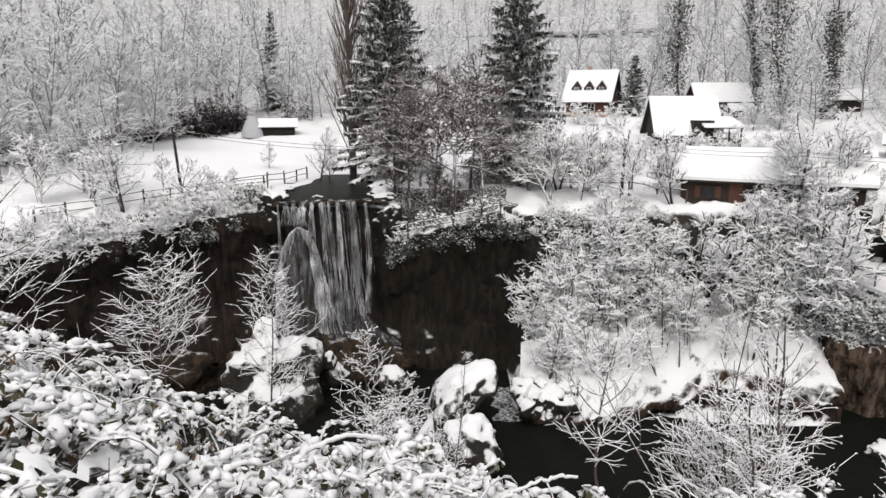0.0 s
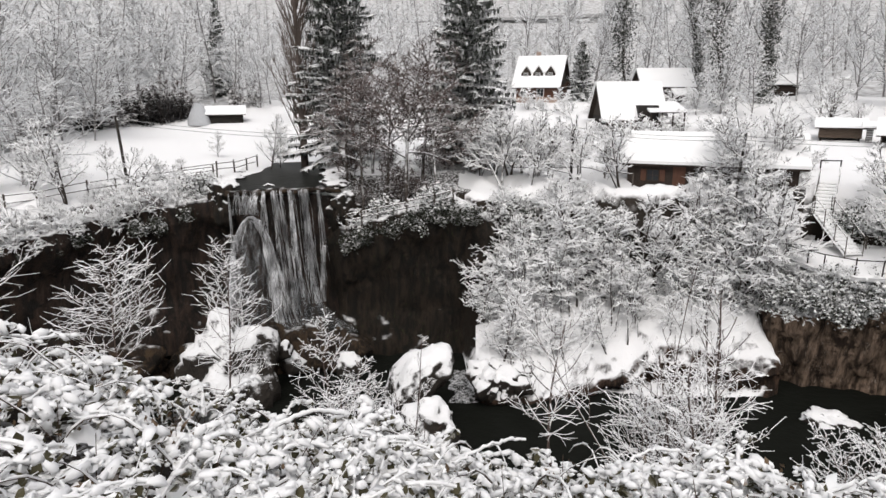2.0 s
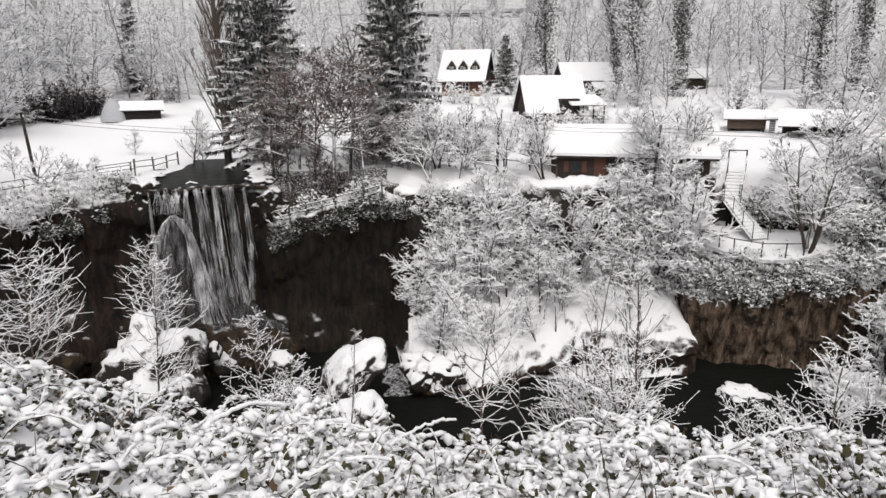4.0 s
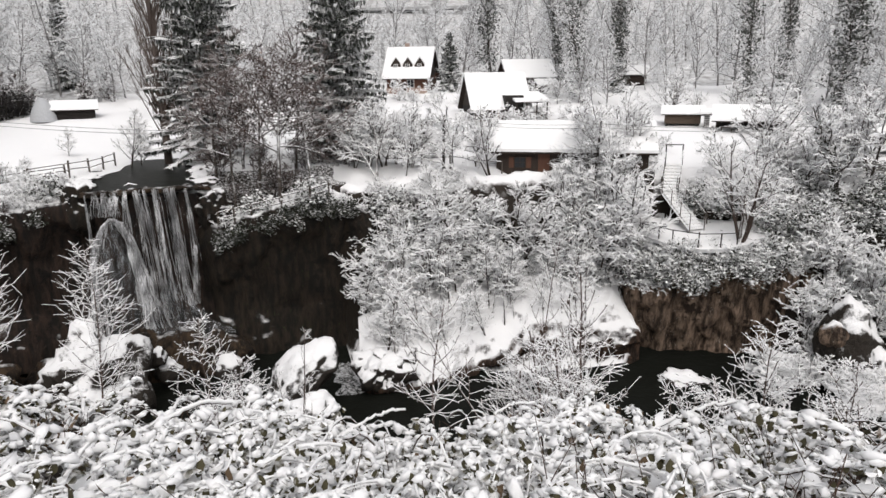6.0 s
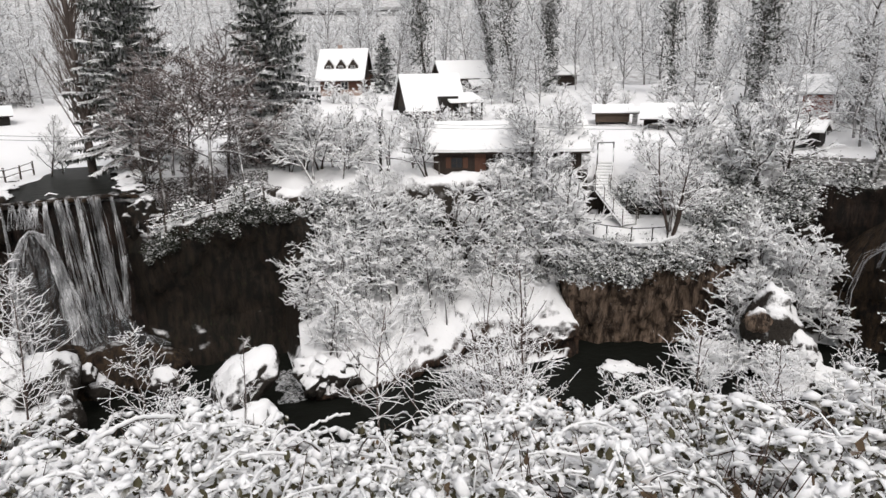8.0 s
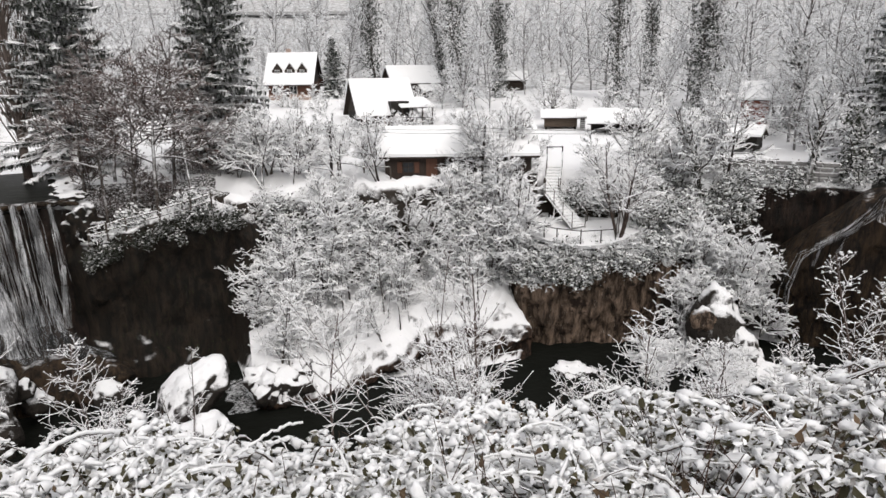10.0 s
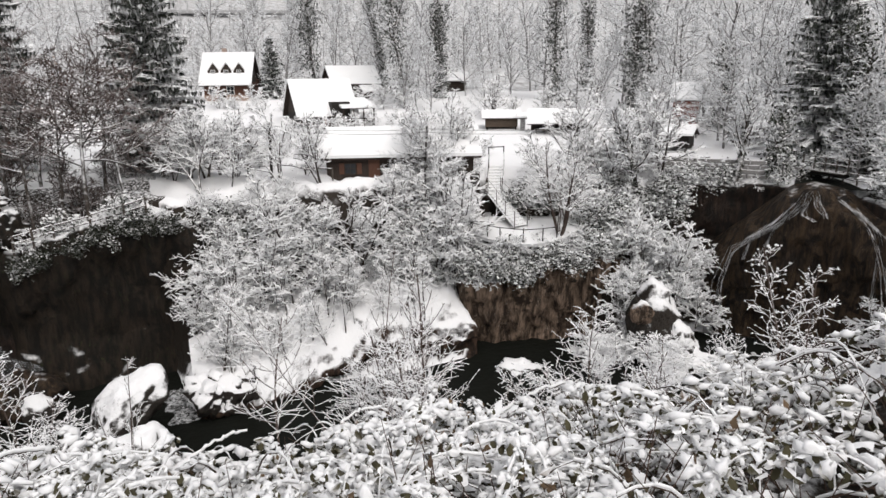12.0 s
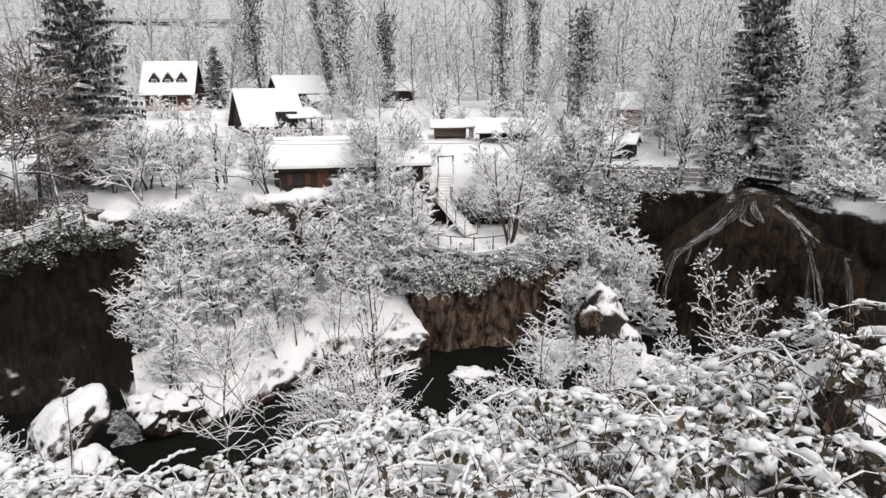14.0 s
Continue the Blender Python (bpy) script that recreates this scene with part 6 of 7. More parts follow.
for az, r, s, k in ((22.4, 50.2, 0.75, 0), (25.2, 50.4, 0.85, 1), (-45.0, 47.5, 0.7, 1), (-37.0, 49.6, 0.55, 0), (-34.2, 49.8, 0.5, 2)):
    put(TREES[k], az, r, s)
for k, az in enumerate(steps(26.4, 30.2, 7) + steps(47.5, 56, 10)):
    put(SHRUBS[k % 3], az, rs.uniform(51, 54.5) if az < 40 else rs.uniform(47.5, 51.5), rs.uniform(0.8, 1.15))
for k, az in enumerate(steps(-7.5, 16, 15)):
    put(SHRUBS[k % 3], az, rs.uniform(62, 82) if not -4 < az < 4 else rs.uniform(60, 66), rs.uniform(0.7, 1.2))
for k, az in enumerate(steps(-54, -30.2, 28)):
    put(SHRUBS[k % 3], az, table(az, (-66, -46, -38, -30), (43.5, 45.2, 47.0, 47.0)) + rs.uniform(-0.7, 1.6), rs.uniform(0.45, 0.8), table(az, (-66, -46, -38, -31, -29), (11.4, 11.2, 12.0, 12.6, 13.2)) - rs.uniform(0.1, 0.5))
for k, az in enumerate(steps(-9.8, -6.4, 3)):
    put(SHRUBS[k % 3], az, rs.uniform(41.6, 43.4), rs.uniform(0.55, 0.85))
BROWN_SHRUB = tree_thing("brown_shrub", "dense leafless brown shrub with a little snow", "shrub", broadleaf(37, 2.8, 0.04, 5, 0.1, 16, 0.45, 55, 0.1, 4, 3, 0.026, bends=2), M_BARK, M_TWIG_MIX, stand(-16, 48.5), "brown shrubs", True)
for k, az in enumerate(steps(-20, -9, 8)):
    put(BROWN_SHRUB, az, rs.uniform(47, 53), rs.uniform(0.75, 1.2))
for k, az in enumerate(steps(-54, -30.5, 13)):
    put(BROWN_SHRUB, az, section(az)[10][0] + rs.uniform(-2.2, 0.2), rs.uniform(0.45, 0.75), section(az)[10][1] - rs.uniform(0.3, 1.6))
for k, az in enumerate(steps(26.5, 35.5, 11)):
    put(SHRUBS[k % 3], az, rs.uniform(46.4, 49.5), rs.uniform(0.9, 1.3), table(az, (26, 30, 35), (8.4, 6.5, 5.0)) + rs.uniform(-0.5, 2.6))
DARK_SHRUB = tree_thing("dark_thicket", "dense dark leafless thicket at the edge of the wood", "shrub", broadleaf(38, 3.0, 0.04, 6, 0.05, 20, 0.5, 60, 0.1, 4, 3, 0.05, bends=2), M_BARK, M_TWIG_DARK, stand(-37.3, 84), "dark thickets", True)
for az, r, s in ((-36.4, 86, 1.1), (-35.4, 88, 1.3), (-34.6, 89, 1.3), (-33.8, 90, 1.4), (-33.0, 91, 1.3), (-34.2, 91, 1.5), (-38.6, 85, 0.8), (-40.6, 82, 0.8), (-42.2, 80, 0.9), (-43.4, 78, 0.9), (-44.6, 74, 1.1), (-45.8, 72, 1.2), (-47.0, 71, 1.1), (-48.6, 70, 1.0), (-32.2, 93, 1.1), (-28.6, 96, 1.0), (-27.2, 98, 1.1), (1.2, 104, 1.0), (24.0, 88, 0.8), (30.4, 79, 0.9), (36.6, 66, 0.8), (37.9, 64, 0.8)):
    plant(DARK_SHRUB, stand(az, r, turn=az, scale=s))
def scatter(ball, p, size, turn, tilt, rng, rugged=0.16):
    """Copies of a unit ball as snow pads: flattened, turned and tilted."""
    bv, bf = ball
    n, m = len(p), len(bv)
    v = bv[None] * (1 + rng.normal(0, rugged, (n, m, 1)))
    v[:, :, 2] = np.where(v[:, :, 2] < 0, v[:, :, 2] * 0.45, v[:, :, 2])
    v = v * size[:, None, :]
    ct, st = np.cos(tilt)[:, None], np.sin(tilt)[:, None]
    x, z = v[:, :, 0] * ct + v[:, :, 2] * st, -v[:, :, 0] * st + v[:, :, 2] * ct
    cy, sy = np.cos(turn)[:, None], np.sin(turn)[:, None]
    w = np.stack([x * cy - v[:, :, 1] * sy, x * sy + v[:, :, 1] * cy, z], 2) + p[:, None]
    return Shape().add(w.reshape(-1, 3), (np.arange(n)[:, None, None] * m + bf[None]).reshape(-1, 3))


# dark evergreen shrubs with pads of snow
def evergreen(az, r, z, size, seed, leaf=None, pads=1.0):
    rng = np.random.default_rng(seed)
    t = thing("evergreen_shrub", "dark evergreen shrub dotted with snow pads", "shrub", Matrix.Translation(polar(az, r, z)), "evergreen shrubs")
    c = rng.normal(0, 1, (40, 3)) * (0.45 * size, 0.45 * size, 0.4 * size) + (0, 0, 0.8 * size)
    segs = []
    for q in c:
        limb(rng, segs, (0, 0, -0.2), q, float(np.linalg.norm(q)), 0.03, 0.012, 3, 0, 0.05, 0)
    part("stem", seg_shape(segs, (0,), 4), M_BARK, t)
    part("foliage", leaf_cloud(rng, c, 0.26 * size, 1900, 0.18, 0.4), leaf or M_IVY, t)
    n = int(170 * size * pads)
    p = c[rng.integers(0, 40, n)] + rng.normal(0, 0.24 * size, (n, 3)) + (0, 0, 0.08)
    big = rng.uniform(0.08, 0.20, (n, 1)) * min(1.0, 0.3 + 0.7 * size)
    cover = part("snow_cover", scatter(BALL1, p, np.concatenate([big, big * 0.75, big * 0.45], 1), rng.uniform(0, 6.28, n), rng.normal(0.2, 0.3, n), rng, 0.2), M_SNOW, t, "small pads of snow on the leaves", True)
    tagged(cover, kind="stuff")
    return t


for k, (az, r, z, s) in enumerate(((-6.6, 43.2, 4.6, 0.9), (-5.6, 45.2, 10.6, 1.1), (-3.4, 44.6, 9.6, 1.0), (2.5, 45.0, 9.6, 1.0), (9.2, 45.6, 9.4, 1.0), (16.8, 44.4, 6.6, 1.2), (19.0, 44.2, 7.4, 1.1), (21.5, 44.6, 8.0, 1.0), (25.8, 47.2, 9.6, 1.2), (28.2, 48.0, 9.8, 1.2), (19.4, 48.4, 10.6, 1.0), (22.5, 48.6, 10.6, 1.1), (33.0, 53.4, 11.6, 1.1), (36.0, 53.2, 11.6, 1.2), (40.5, 54.0, 12.0, 1.3), (43.3, 56.5, 12.8, 1.1), (47.5, 50, 12.4, 1.2), (-32.2, 48.2, 12.6, 0.9), (-17.0, 45.0, 10.6, 1.0), (-12.5, 44.6, 11.6, 1.0))):
    evergreen(az, r, z, s, 100 + k)

def hedge(az, r, long, high, seed):
    """A dark leafless hedge thick with dead leaves, standing in for dark river water."""
    rng = np.random.default_rng(seed)
    t = thing("hedge", "hedge standing in for dark river water behind the meadow", "hedge", stand(az, r), "dark hedges")
    n = int(16 * long)
    base = np.stack([rng.uniform(-long / 2, long / 2, n), rng.normal(0, 0.5, n), np.full(n, -0.2)], 1)
    segs = []
    for p in base:
        limb(rng, segs, p, (rng.normal(0, 0.3), rng.normal(0, 0.3), 1), high * rng.uniform(0.7, 1.1), 0.04, 0.015, 3, 0, 0.1, 0)
    part("stem", seg_shape(segs, (0,), 4), M_BARK, t)
    mids = np.array([q[0] + (q[1] - q[0]) * u for q in segs for u in (0.0, 0.5, 1.0)])
    part("foliage", leaf_cloud(rng, mids, 0.3, int(900 * long), 0.30, 0.3), M_DEAD_LEAF, t)


# row added in place of the dark water beyond the meadow
for k, (az, r, ln, hi) in enumerate(((-37.6, 86, 3.4, 1.6), (-36.0, 87, 3.4, 2.6), (-34.4, 88, 3.2, 3.0), (-33.0, 89, 2.6, 2.6), (-39.8, 84, 3.6, 1.1), (-42.2, 82, 3.6, 1.0), (-44.8, 79, 4.0, 1.4), (-47.6, 76, 4.2, 2.2), (-50.2, 74, 4.2, 2.4))):
    hedge(az, r, ln, hi, 500 + k)

# ivy and evergreen scrub hanging over the brows of the cliffs
for k, az in enumerate(steps(-20.6, -9.5, 13)):
    evergreen(az, table(az, (-21, -11, -8), (44.7, 43.4, 43.5)) + rs.uniform(-0.2, 0.4), table(az, (-21, -16, -11, -8), (9.4, 10.7, 11.8, 10.9)) - rs.uniform(0.0, 0.8), rs.uniform(0.4, 0.6), 300 + k, M_IVY_DARK, 0.4)
for k, az in enumerate(steps(-52, -30.6, 8)):
    evergreen(az, table(az, (-66, -46, -38, -30), (43.0, 44.6, 46.3, 46.4)) + rs.uniform(-0.1, 0.6), table(az, (-52, -46, -38, -30), (10.1, 10.2, 10.9, 11.7)) - rs.uniform(0.0, 0.6), rs.uniform(0.4, 0.65), 330 + k, M_IVY_DARK, 0.5)
for k, az in enumerate(steps(15.4, 27.5, 9)):
    evergreen(az, table(az, (15, 20, 24, 28), (44.0, 43.1, 44.5, 46.6)) + rs.uniform(-0.2, 0.3), table(az, (15, 20, 24, 28), (6.4, 6.9, 7.4, 7.6)) + rs.uniform(-0.4, 1.2), rs.uniform(0.6, 0.95), 360 + k)
for k, az in enumerate(steps(-7.5, 15.5, 6)):
    r = section(az)[9][0] - rs.uniform(0.2, 1.0)
    evergreen(az, r, height(az, r) - 0.2, rs.uniform(0.6, 1.0), 390 + k)

for k, az in enumerate(steps(26.8, 33.5, 9)):
    evergreen(az, rs.uniform(50.3, 52.6), rs.uniform(9.4, 11.4), rs.uniform(0.8, 1.25), 420 + k)

# trees rooted on the near bank
def near_tree(label, seed, az, r, top, tufts=0, **kw):
    z = min(height(az, r), top - 2.5) - 0.2
    segs = broadleaf(seed, top - z, crook=0.06, fan=0.45, splay=0.42, **kw)
    lead = max((s[1] for s in segs if s[4] == 0), key=lambda q: q[2])
    drift = np.array([lead[0], lead[1], 0]) / lead[2]
    segs = [(a - drift * a[2], b - drift * b[2], *rest) for a, b, *rest in segs]
    t = tree_thing("bank_tree", label, "tree", segs, M_BARK_NEAR, M_TWIG_NEAR, stand(az, r, z=z, turn=seed), "trees on the near bank", under=True)
    if tufts:
        rng = np.random.default_rng(seed)
        tips = np.array([q[1] for q in segs if q[4] == 3])
        p = tips[rng.integers(0, len(tips), tufts)] + rng.normal(0, 0.012, (tufts, 3))
        big = rng.uniform(0.009, 0.030, (tufts, 1))
        pads = part("snow_cover", scatter(BALL1, p, np.concatenate([big, big * 0.8, big * 0.7], 1), rng.uniform(0, 6.28, tufts), rng.normal(0, 0.4, tufts), rng, 0.2), M_SNOW_NEAR, t, "tufts of snow on the twig ends", True)
        tagged(pads, kind="stuff")
    return t


near_tree("young snow-lined tree with a straight stem", 201, -30.2, 17, 16.5, trunk=0.06, taper=0.12, boughs=40, reach=0.125, angle=62, lift=0.4, subs=5, twigs=2, twig=0.0068, first=0.6)
near_tree("small cone-shaped tree white with snow", 202, -38.3, 19, 16.2, trunk=0.055, taper=0.2, boughs=34, reach=0.15, angle=60, lift=0.35, subs=6, twigs=2, twig=0.0078, first=0.72)
near_tree("bushy snow-lined shrub on the bank", 203, -22.6, 19, 13.6, tufts=1540, trunk=0.04, stems=5, taper=0.3, boughs=48, reach=0.14, angle=44, subs=5, twigs=2, twig=0.0085, first=0.62)
near_tree("wide bushy tree of many upright snowy stems", 204, 10.9, 16, 15.4, tufts=1100, trunk=0.05, stems=6, taper=0.3, boughs=62, reach=0.21, angle=46, lift=0.35, subs=5, twigs=2, twig=0.0095, first=0.45)
near_tree("tall thin twin stems rising from the bushy tree", 212, 9.0, 16.2, 16.5, trunk=0.03, stems=3, taper=0.25, boughs=26, reach=0.10, angle=34, lift=0.4, subs=5, twigs=2, twig=0.006, first=0.6)
near_tree("open-branched small tree lined with snow", 205, -1.2, 18, 14.0, trunk=0.08, taper=0.3, boughs=17, reach=0.25, angle=58, lift=0.4, subs=6, twigs=2, twig=0.010, first=0.6)
near_tree("thin twiggy saplings among the rocks", 206, -13.8, 17, 13.8, trunk=0.025, stems=5, taper=0.3, boughs=26, reach=0.08, angle=32, subs=4, twigs=3, twig=0.0065, first=0.5)
near_tree("dense snowy bush above the water", 207, 26.8, 18, 13.9, tufts=1980, trunk=0.045, stems=6, taper=0.3, boughs=60, reach=0.18, angle=50, subs=5, twigs=2, twig=0.0095, first=0.55)
near_tree("upright bush with dry leaf tufts and snow", 208, 39.6, 14, 17.0, tufts=1540, trunk=0.04, stems=5, taper=0.3, boughs=40, reach=0.12, angle=42, lift=0.3, subs=5, twigs=2, twig=0.0055, first=0.55)
near_tree("upright bush with dry leaf tufts and snow", 209, 43.6, 15, 16.6, tufts=1320, trunk=0.04, stems=5, taper=0.3, boughs=40, reach=0.11, angle=42, lift=0.3, subs=5, twigs=2, twig=0.0055, first=0.6)
near_tree("bare tree leaning over the gorge at the bank", 210, -47.6, 16, 18.8, trunk=0.10, taper=0.3, boughs=20, reach=0.2, angle=60, lift=0.3, subs=6, twigs=4, twig=0.006, first=0.4, lean=0.05)
near_tree("thorny snow-lined shrub on the bank", 211, 32.6, 17, 14.0, tufts=1540, trunk=0.04, stems=5, taper=0.3, boughs=46, reach=0.17, angle=48, subs=5, twigs=2, twig=0.0095, first=0.55)


# ------------------------------------------------------------------ bramble thicket under the overlook
def canopy(az, r):
    cr, cz = crest(az)
    z = 18.62 + (cz - 18.62) * (r - 1.2) / (cr - 1.2) if r <= cr else cz - (r - cr) * 1.15
    p = polar(az, r, 0)
    return z + 0.22 * noise.noise(p * 1.0) + 0.12 * noise.noise(p * 2.6)


def spots(rng, n, r_min, r_max, az_min=-58, az_max=64):
    out = []
    while len(out) < n:
        az = rng.uniform(az_min, az_max)
        r = math.sqrt(rng.uniform(r_min ** 2, r_max ** 2))
        if r < crest(az)[0] + 1.4:
            out.append((az, r))
    return out


def thicket():
    rng = np.random.default_rng(77)
    t = thing("bramble_thicket", "dense bramble thicket with snow on every leaf and cane", "brambles", kind="stuff")
    # floor: a dark layer close below the tops, seen between the pads
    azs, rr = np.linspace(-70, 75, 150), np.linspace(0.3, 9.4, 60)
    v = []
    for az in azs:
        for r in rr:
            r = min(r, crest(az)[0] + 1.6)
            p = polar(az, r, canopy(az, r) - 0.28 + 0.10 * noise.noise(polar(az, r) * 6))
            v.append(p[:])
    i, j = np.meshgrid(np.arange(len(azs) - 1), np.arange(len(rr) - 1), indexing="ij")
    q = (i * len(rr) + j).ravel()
    part("undergrowth", Shape().add(v, np.stack([q, q + 1, q + len(rr) + 1, q + len(rr)], 1)[:, ::-1]), M_LITTER_SHADE, t, "dark brown layer beneath the brambles")

    # arching canes
    p0, p1, r0 = [], [], []
    for az, r in spots(rng, 330, 1.5, 9):
        base = polar(az, r, canopy(az, r) - 0.3)
        a = rng.uniform(0, 6.28)
        d = Vector((math.cos(a), math.sin(a), 0))
        ln, up = rng.uniform(0.4, 1.0), rng.uniform(0.22, 0.42)
        last = None
        for k in range(10):
            u = k / 9
            q = base + d * (ln * u) + Vector((0, 0, up * 4 * u * (1 - u) * 0.85 + rng.normal(0, 0.01)))
            if last is not None and q.length > 0 and (q - Vector((0, 0, 20))).length > 1.3:
                p0.append(last[:]), p1.append(q[:]), r0.append(rng.uniform(0.004, 0.008))
            last = q
    r0 = np.array(r0)
    part("cane", Shape().tubes(p0, p1, r0, r0 * 0.95, 5), M_CANE, t, "arching thorny canes")
    up = np.array([[0, 0, 1.0]])
    keep = rng.uniform(0, 1, len(p0)) < 0.55
    a, b, w = np.array(p0)[keep], np.array(p1)[keep], r0[keep]
    part("cane_snow", Shape().tubes(a + up * w[:, None] * 1.5, b + up * w[:, None] * 1.5, w * 1.3, w * 1.3, 5), M_SNOW_NEAR, t, "snow lying along the canes", True)

    # the merged snow: pillows with torn gaps
    azs, rr = np.arange(-58, 64.01, 0.36), 1.15 * 1.0135 ** np.arange(158)
    v, ok = [], []
    for az in azs:
        top = crest(az)[0] + 1.3
        for r in rr:
            p = polar(az, r, 0)
            w = p + 0.035 * Vector((noise.noise(p * 9), noise.noise(p * 9 + Vector((7, 3, 1))), 0))
            d1 = noise.voronoi(w * 7.5)[0][0]
            d2 = noise.voronoi(w * 17 + Vector((5, 5, 5)))[0][0]
            gap = noise.fractal(p * 3.1 + Vector((3, 9, 2)), 1.0, 2.0, 3) + 0.35 * noise.noise(p * 13)
            pillow = 0.085 * math.sqrt(max(0.0, 1 - (d1 / 0.75) ** 2)) + 0.030 * math.sqrt(max(0.0, 1 - (d2 / 0.75) ** 2))
            edge = gap - 0.62 * (d1 - 0.42) - 0.30 * (d2 - 0.4)
            v.append(polar(az, r, canopy(az, r) - 0.12 + pillow + min(0.0, (edge - 0.12) * 0.22))[:])
            ok.append(edge > max(0.0, az - 33) * 0.016 and 3.2 < r < top)
    na, nr = len(azs), len(rr)
    i, j = np.meshgrid(np.arange(na - 1), np.arange(nr - 1), indexing="ij")
    q = (i * nr + j).ravel()
    ok = np.array(ok)
    keep = ok[q] & ok[q + 1] & ok[q + nr] & ok[q + nr + 1]
    q = q[keep]
    part("snow_blanket", Shape().add(v, np.stack([q, q + 1, q + nr + 1, q + nr], 1)[:, ::-1]), M_SNOW_NEAR, t, "rumpled snow lying over the brambles", True)

    # leafy sprays: canes with leaves on both sides, a pad of snow on each
    for n, r_min, r_max, ball in ((210, 1.35, 2.4, BALL2), (430, 2.2, 3.6, BALL2), (1150, 3.4, 9.6, BALL1)):
        near = r_max < 4
        each = 13
        s = [q for q in spots(rng, n, r_min, r_max) if noise.noise(polar(*q) * 2.3 + Vector((9, 2, 5))) > -0.22 + max(0, q[0] - 35) * 0.009 + (0.35 if q[0] > 40 and q[1] < 3.3 else 0)]
        n = len(s)
        rise = np.array([noise.noise(polar(az, r) * 1.7 + Vector((4, 1, 8))) for az, r in s])
        base = np.array([polar(az, r, canopy(az, r) - 0.16)[:] for az, r in s]) + np.array([[0, 0, 1.0]]) * (rise * 0.14 + rng.normal(0, 0.03, n))[:, None]
        a = rng.uniform(0, 6.283, n)
        ln, up, bend = rng.uniform(0.30, 0.75, n), rng.uniform(0.10, 0.26, n), rng.normal(0, 0.8, n)
        u = np.tile((np.arange(each) + 0.5) / each, n) + rng.normal(0, 0.015, n * each)
        k = np.repeat(np.arange(n), each)
        h = a[k] + bend[k] * u
        side = np.tile(np.where(np.arange(each) % 2, 1.0, -1.0), n) * rng.uniform(0.1, 1.0, n * each)
        wide = (0.045 if near else 0.06) * (1.15 - 0.5 * u)
        spine = base[k] + np.stack([np.cos(h) * ln[k] * u, np.sin(h) * ln[k] * u, up[k] * 3.4 * u * (1 - 0.85 * u)], 1)
        p = spine + np.stack([-np.sin(h) * side * wide, np.cos(h) * side * wide, -0.45 * np.abs(side) * wide], 1)
        m = len(p)
        big = np.clip(rng.lognormal(-0.12, 0.5, m), 0.32, 2.1) * (0.60 if near else 0.86)
        big *= np.clip(1 - (np.degrees(np.arctan2(p[:, 0], p[:, 1])) - 30) * 0.012, 0.8, 1)
        size = np.stack([0.040 * big * rng.uniform(0.9, 1.5, m), 0.026 * big * rng.uniform(0.8, 1.2, m), 0.024 * big * rng.uniform(0.7, 1.5, m)], 1)
        turn = h + side * 0.9 + rng.normal(0, 0.3, m)
        part("snow_pads", scatter(ball, p, size, turn, 0.5 * np.abs(side) + rng.normal(0, 0.3, m), rng, 0.20 if near else 0.24), M_SNOW_NEAR, t, "soft pads of snow on the leaves", True)
        rows = spine.reshape(n, each, 3)
        q0, q1 = rows[:, :-1].reshape(-1, 3), rows[:, 1:].reshape(-1, 3)
        part("cane", Shape().tubes(q0 - (0, 0, 0.015), q1 - (0, 0, 0.015), np.full(len(q0), 0.0045), np.full(len(q0), 0.004), 3, False), M_CANE, t, "thin leafy canes")
        roll = rng.uniform(0, 1, len(q0)) < np.where(np.arctan2(q0[:, 0], q0[:, 1]) > 0.44, 0.38, 0.72)
        w = rng.uniform(0.007, 0.019, roll.sum()) * (0.65 if near else 1.2) * np.clip(1 - (np.degrees(np.arctan2(q0[roll][:, 0], q0[roll][:, 1])) - 26) * 0.03, 0.5, 1)
        part("cane_snow", Shape().tubes(q0[roll] + (0, 0, 0.002), q1[roll] + (0, 0, 0.002), w, w, 4), M_SNOW_NEAR, t, "snow lying along the canes", True)
        leaves = int(m * 1.5)
        q = p[rng.integers(0, m, leaves)] + rng.normal(0, 0.020, (leaves, 3)) - np.array([[0, 0, 0.022]])
        part("foliage", oval_leaves(rng, q, 0.055 if near else 0.075), M_LEAF, t, "dull green bramble leaves")
    dry = np.array([polar(az, r, canopy(az, r) + rng.normal(-0.02, 0.08))[:] for az, r in spots(rng, 500, 1.4, 8)])
    part("dry_leaves", leaf_cloud(rng, dry, 0.05, 1500, 0.065, 0.8), M_DRY, t, "withered brown leaves")
    # dry stems standing out of the snow
    st = spots(rng, 500, 2.0, 9) + spots(rng, 550, 1.6, 6.5, 24, 64)
    p0 = np.array([polar(az, r, canopy(az, r) - 0.2)[:] for az, r in st])
    d = np.stack([rng.normal(0, 0.20, len(st)), rng.normal(0, 0.20, len(st)), rng.uniform(0.12, 0.42, len(st))], 1)
    part("dry_stems", Shape().tubes(p0, p0 + d, np.full(len(st), 0.004), np.full(len(st), 0.002), 4), M_STALK, t, "thin dry stems")
    return t


thicket()


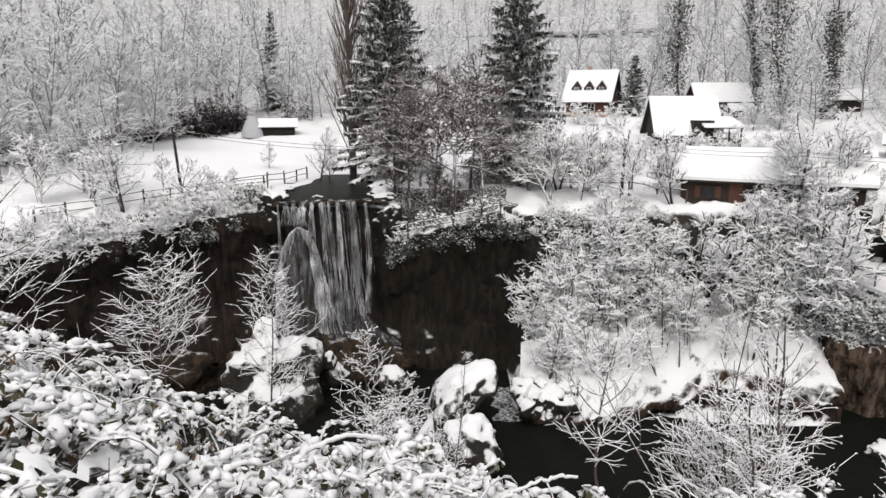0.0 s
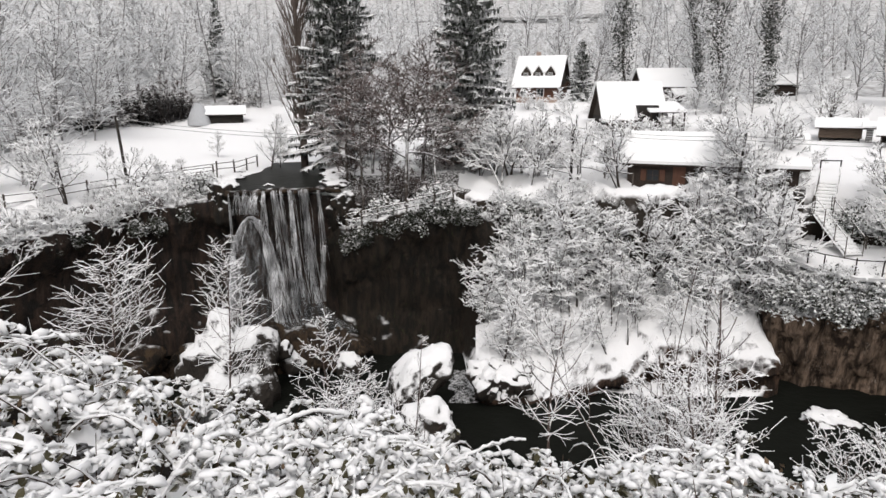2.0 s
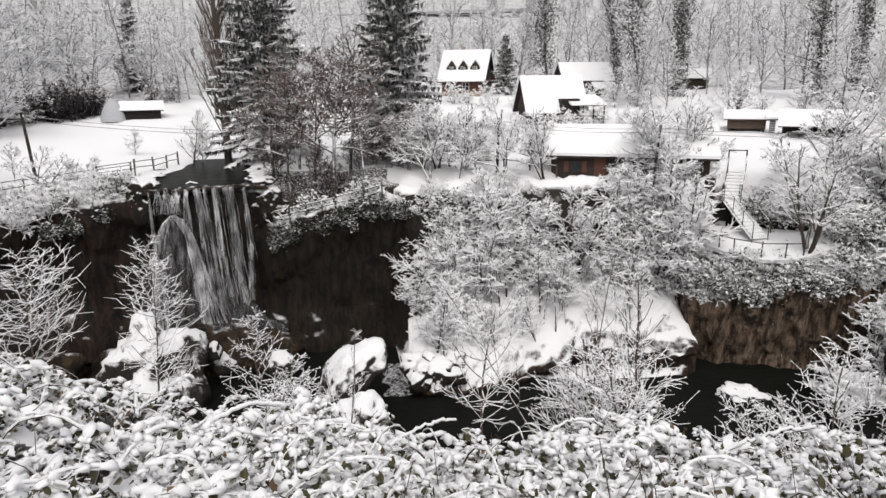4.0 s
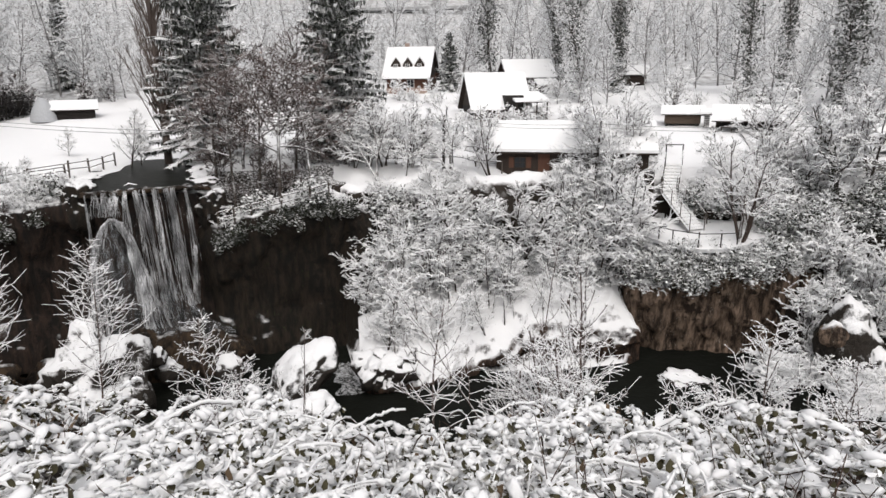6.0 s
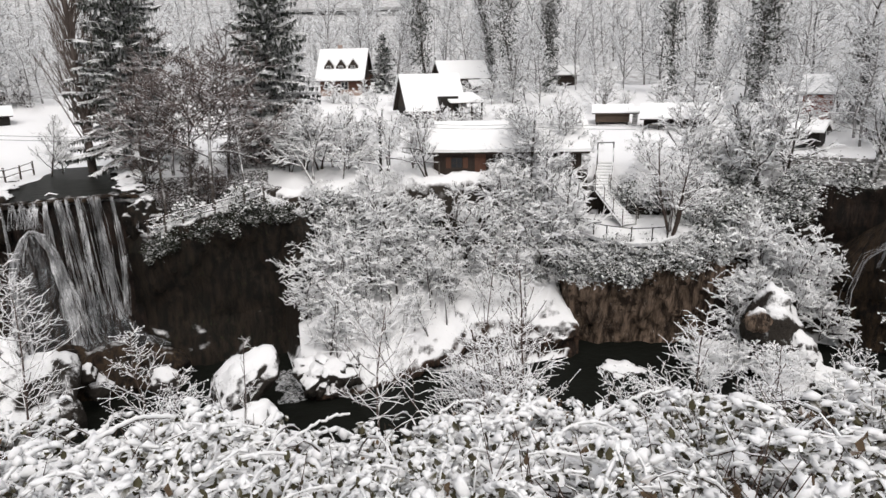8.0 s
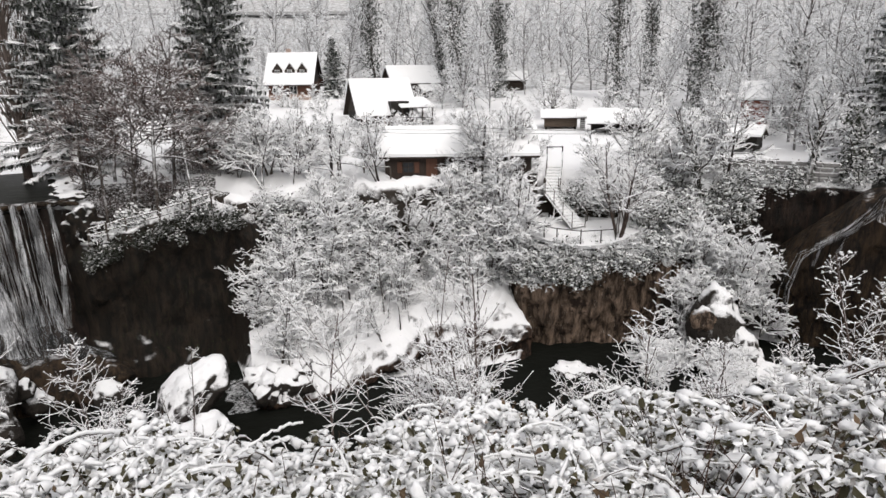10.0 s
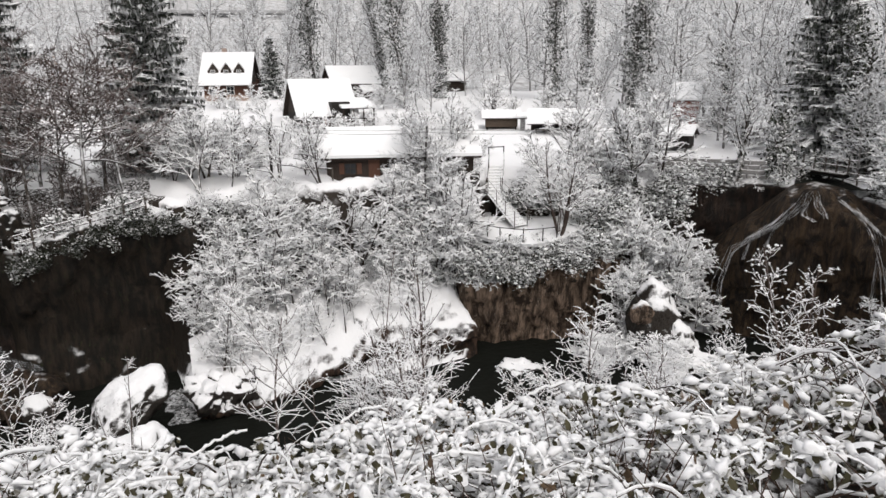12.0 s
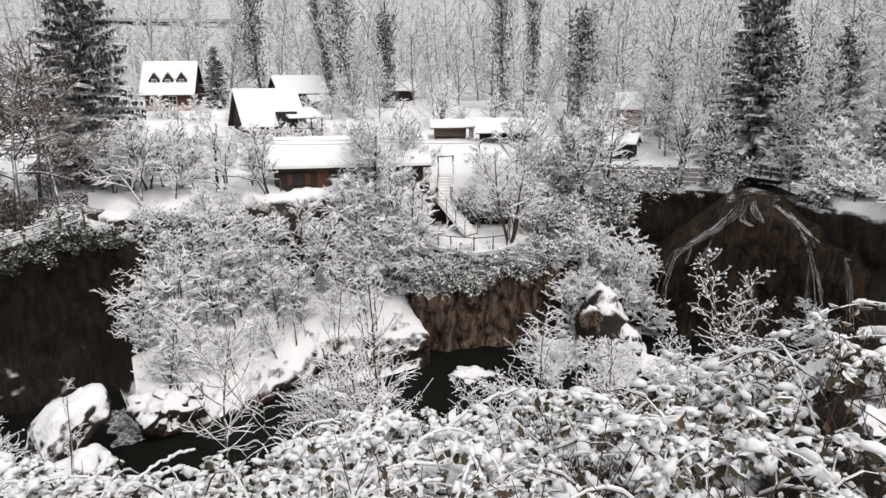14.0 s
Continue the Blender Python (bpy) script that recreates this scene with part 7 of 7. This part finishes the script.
def arch_cane(label, az0, az1, r, z0, peak, z1, thick, seed):
    """A single long cane with a roll of snow."""
    rng = np.random.default_rng(seed)
    pts = []
    for k in range(25):
        u = k / 24
        z = z0 + (z1 - z0) * u + (peak - (z0 + z1) / 2) * 4 * u * (1 - u)
        pts.append(np.array(polar(az0 + (az1 - az0) * u, r + 0.3 * u, z)[:]) + rng.normal(0, 0.008, 3))
    t = thing("bramble_cane", label, "bramble cane", Matrix.Translation(Vector(pts[0])))
    pts = np.array(pts) - pts[0]
    n = len(pts) - 1
    part("stem", hose(pts, thick), M_CANE, t)
    w = thick * rng.uniform(1.2, 2.0, n + 1)
    part("snow_roll", hose(pts + (0, 0, thick), w, 8), M_SNOW_NEAR, t, "roll of snow", True)


arch_cane("long arching bramble cane carrying a roll of snow", -28.5, -20.5, 5.6, 16.98, 17.2, 17.1, 0.013, 1)
arch_cane("bent bramble cane carrying snow near the edge", 17.5, 24.5, 5.7, 16.85, 17.05, 17.15, 0.010, 2)
arch_cane("slanting cane with a thin roll of snow", 37, 45, 4.6, 17.75, 17.95, 17.85, 0.007, 3)
arch_cane("slanting cane with a thin roll of snow", 2, 8, 4.6, 17.35, 17.5, 17.4, 0.007, 4)
arch_cane("slanting cane with a thin roll of snow", -11, -5, 5.2, 17.0, 17.08, 17.05, 0.008, 5)
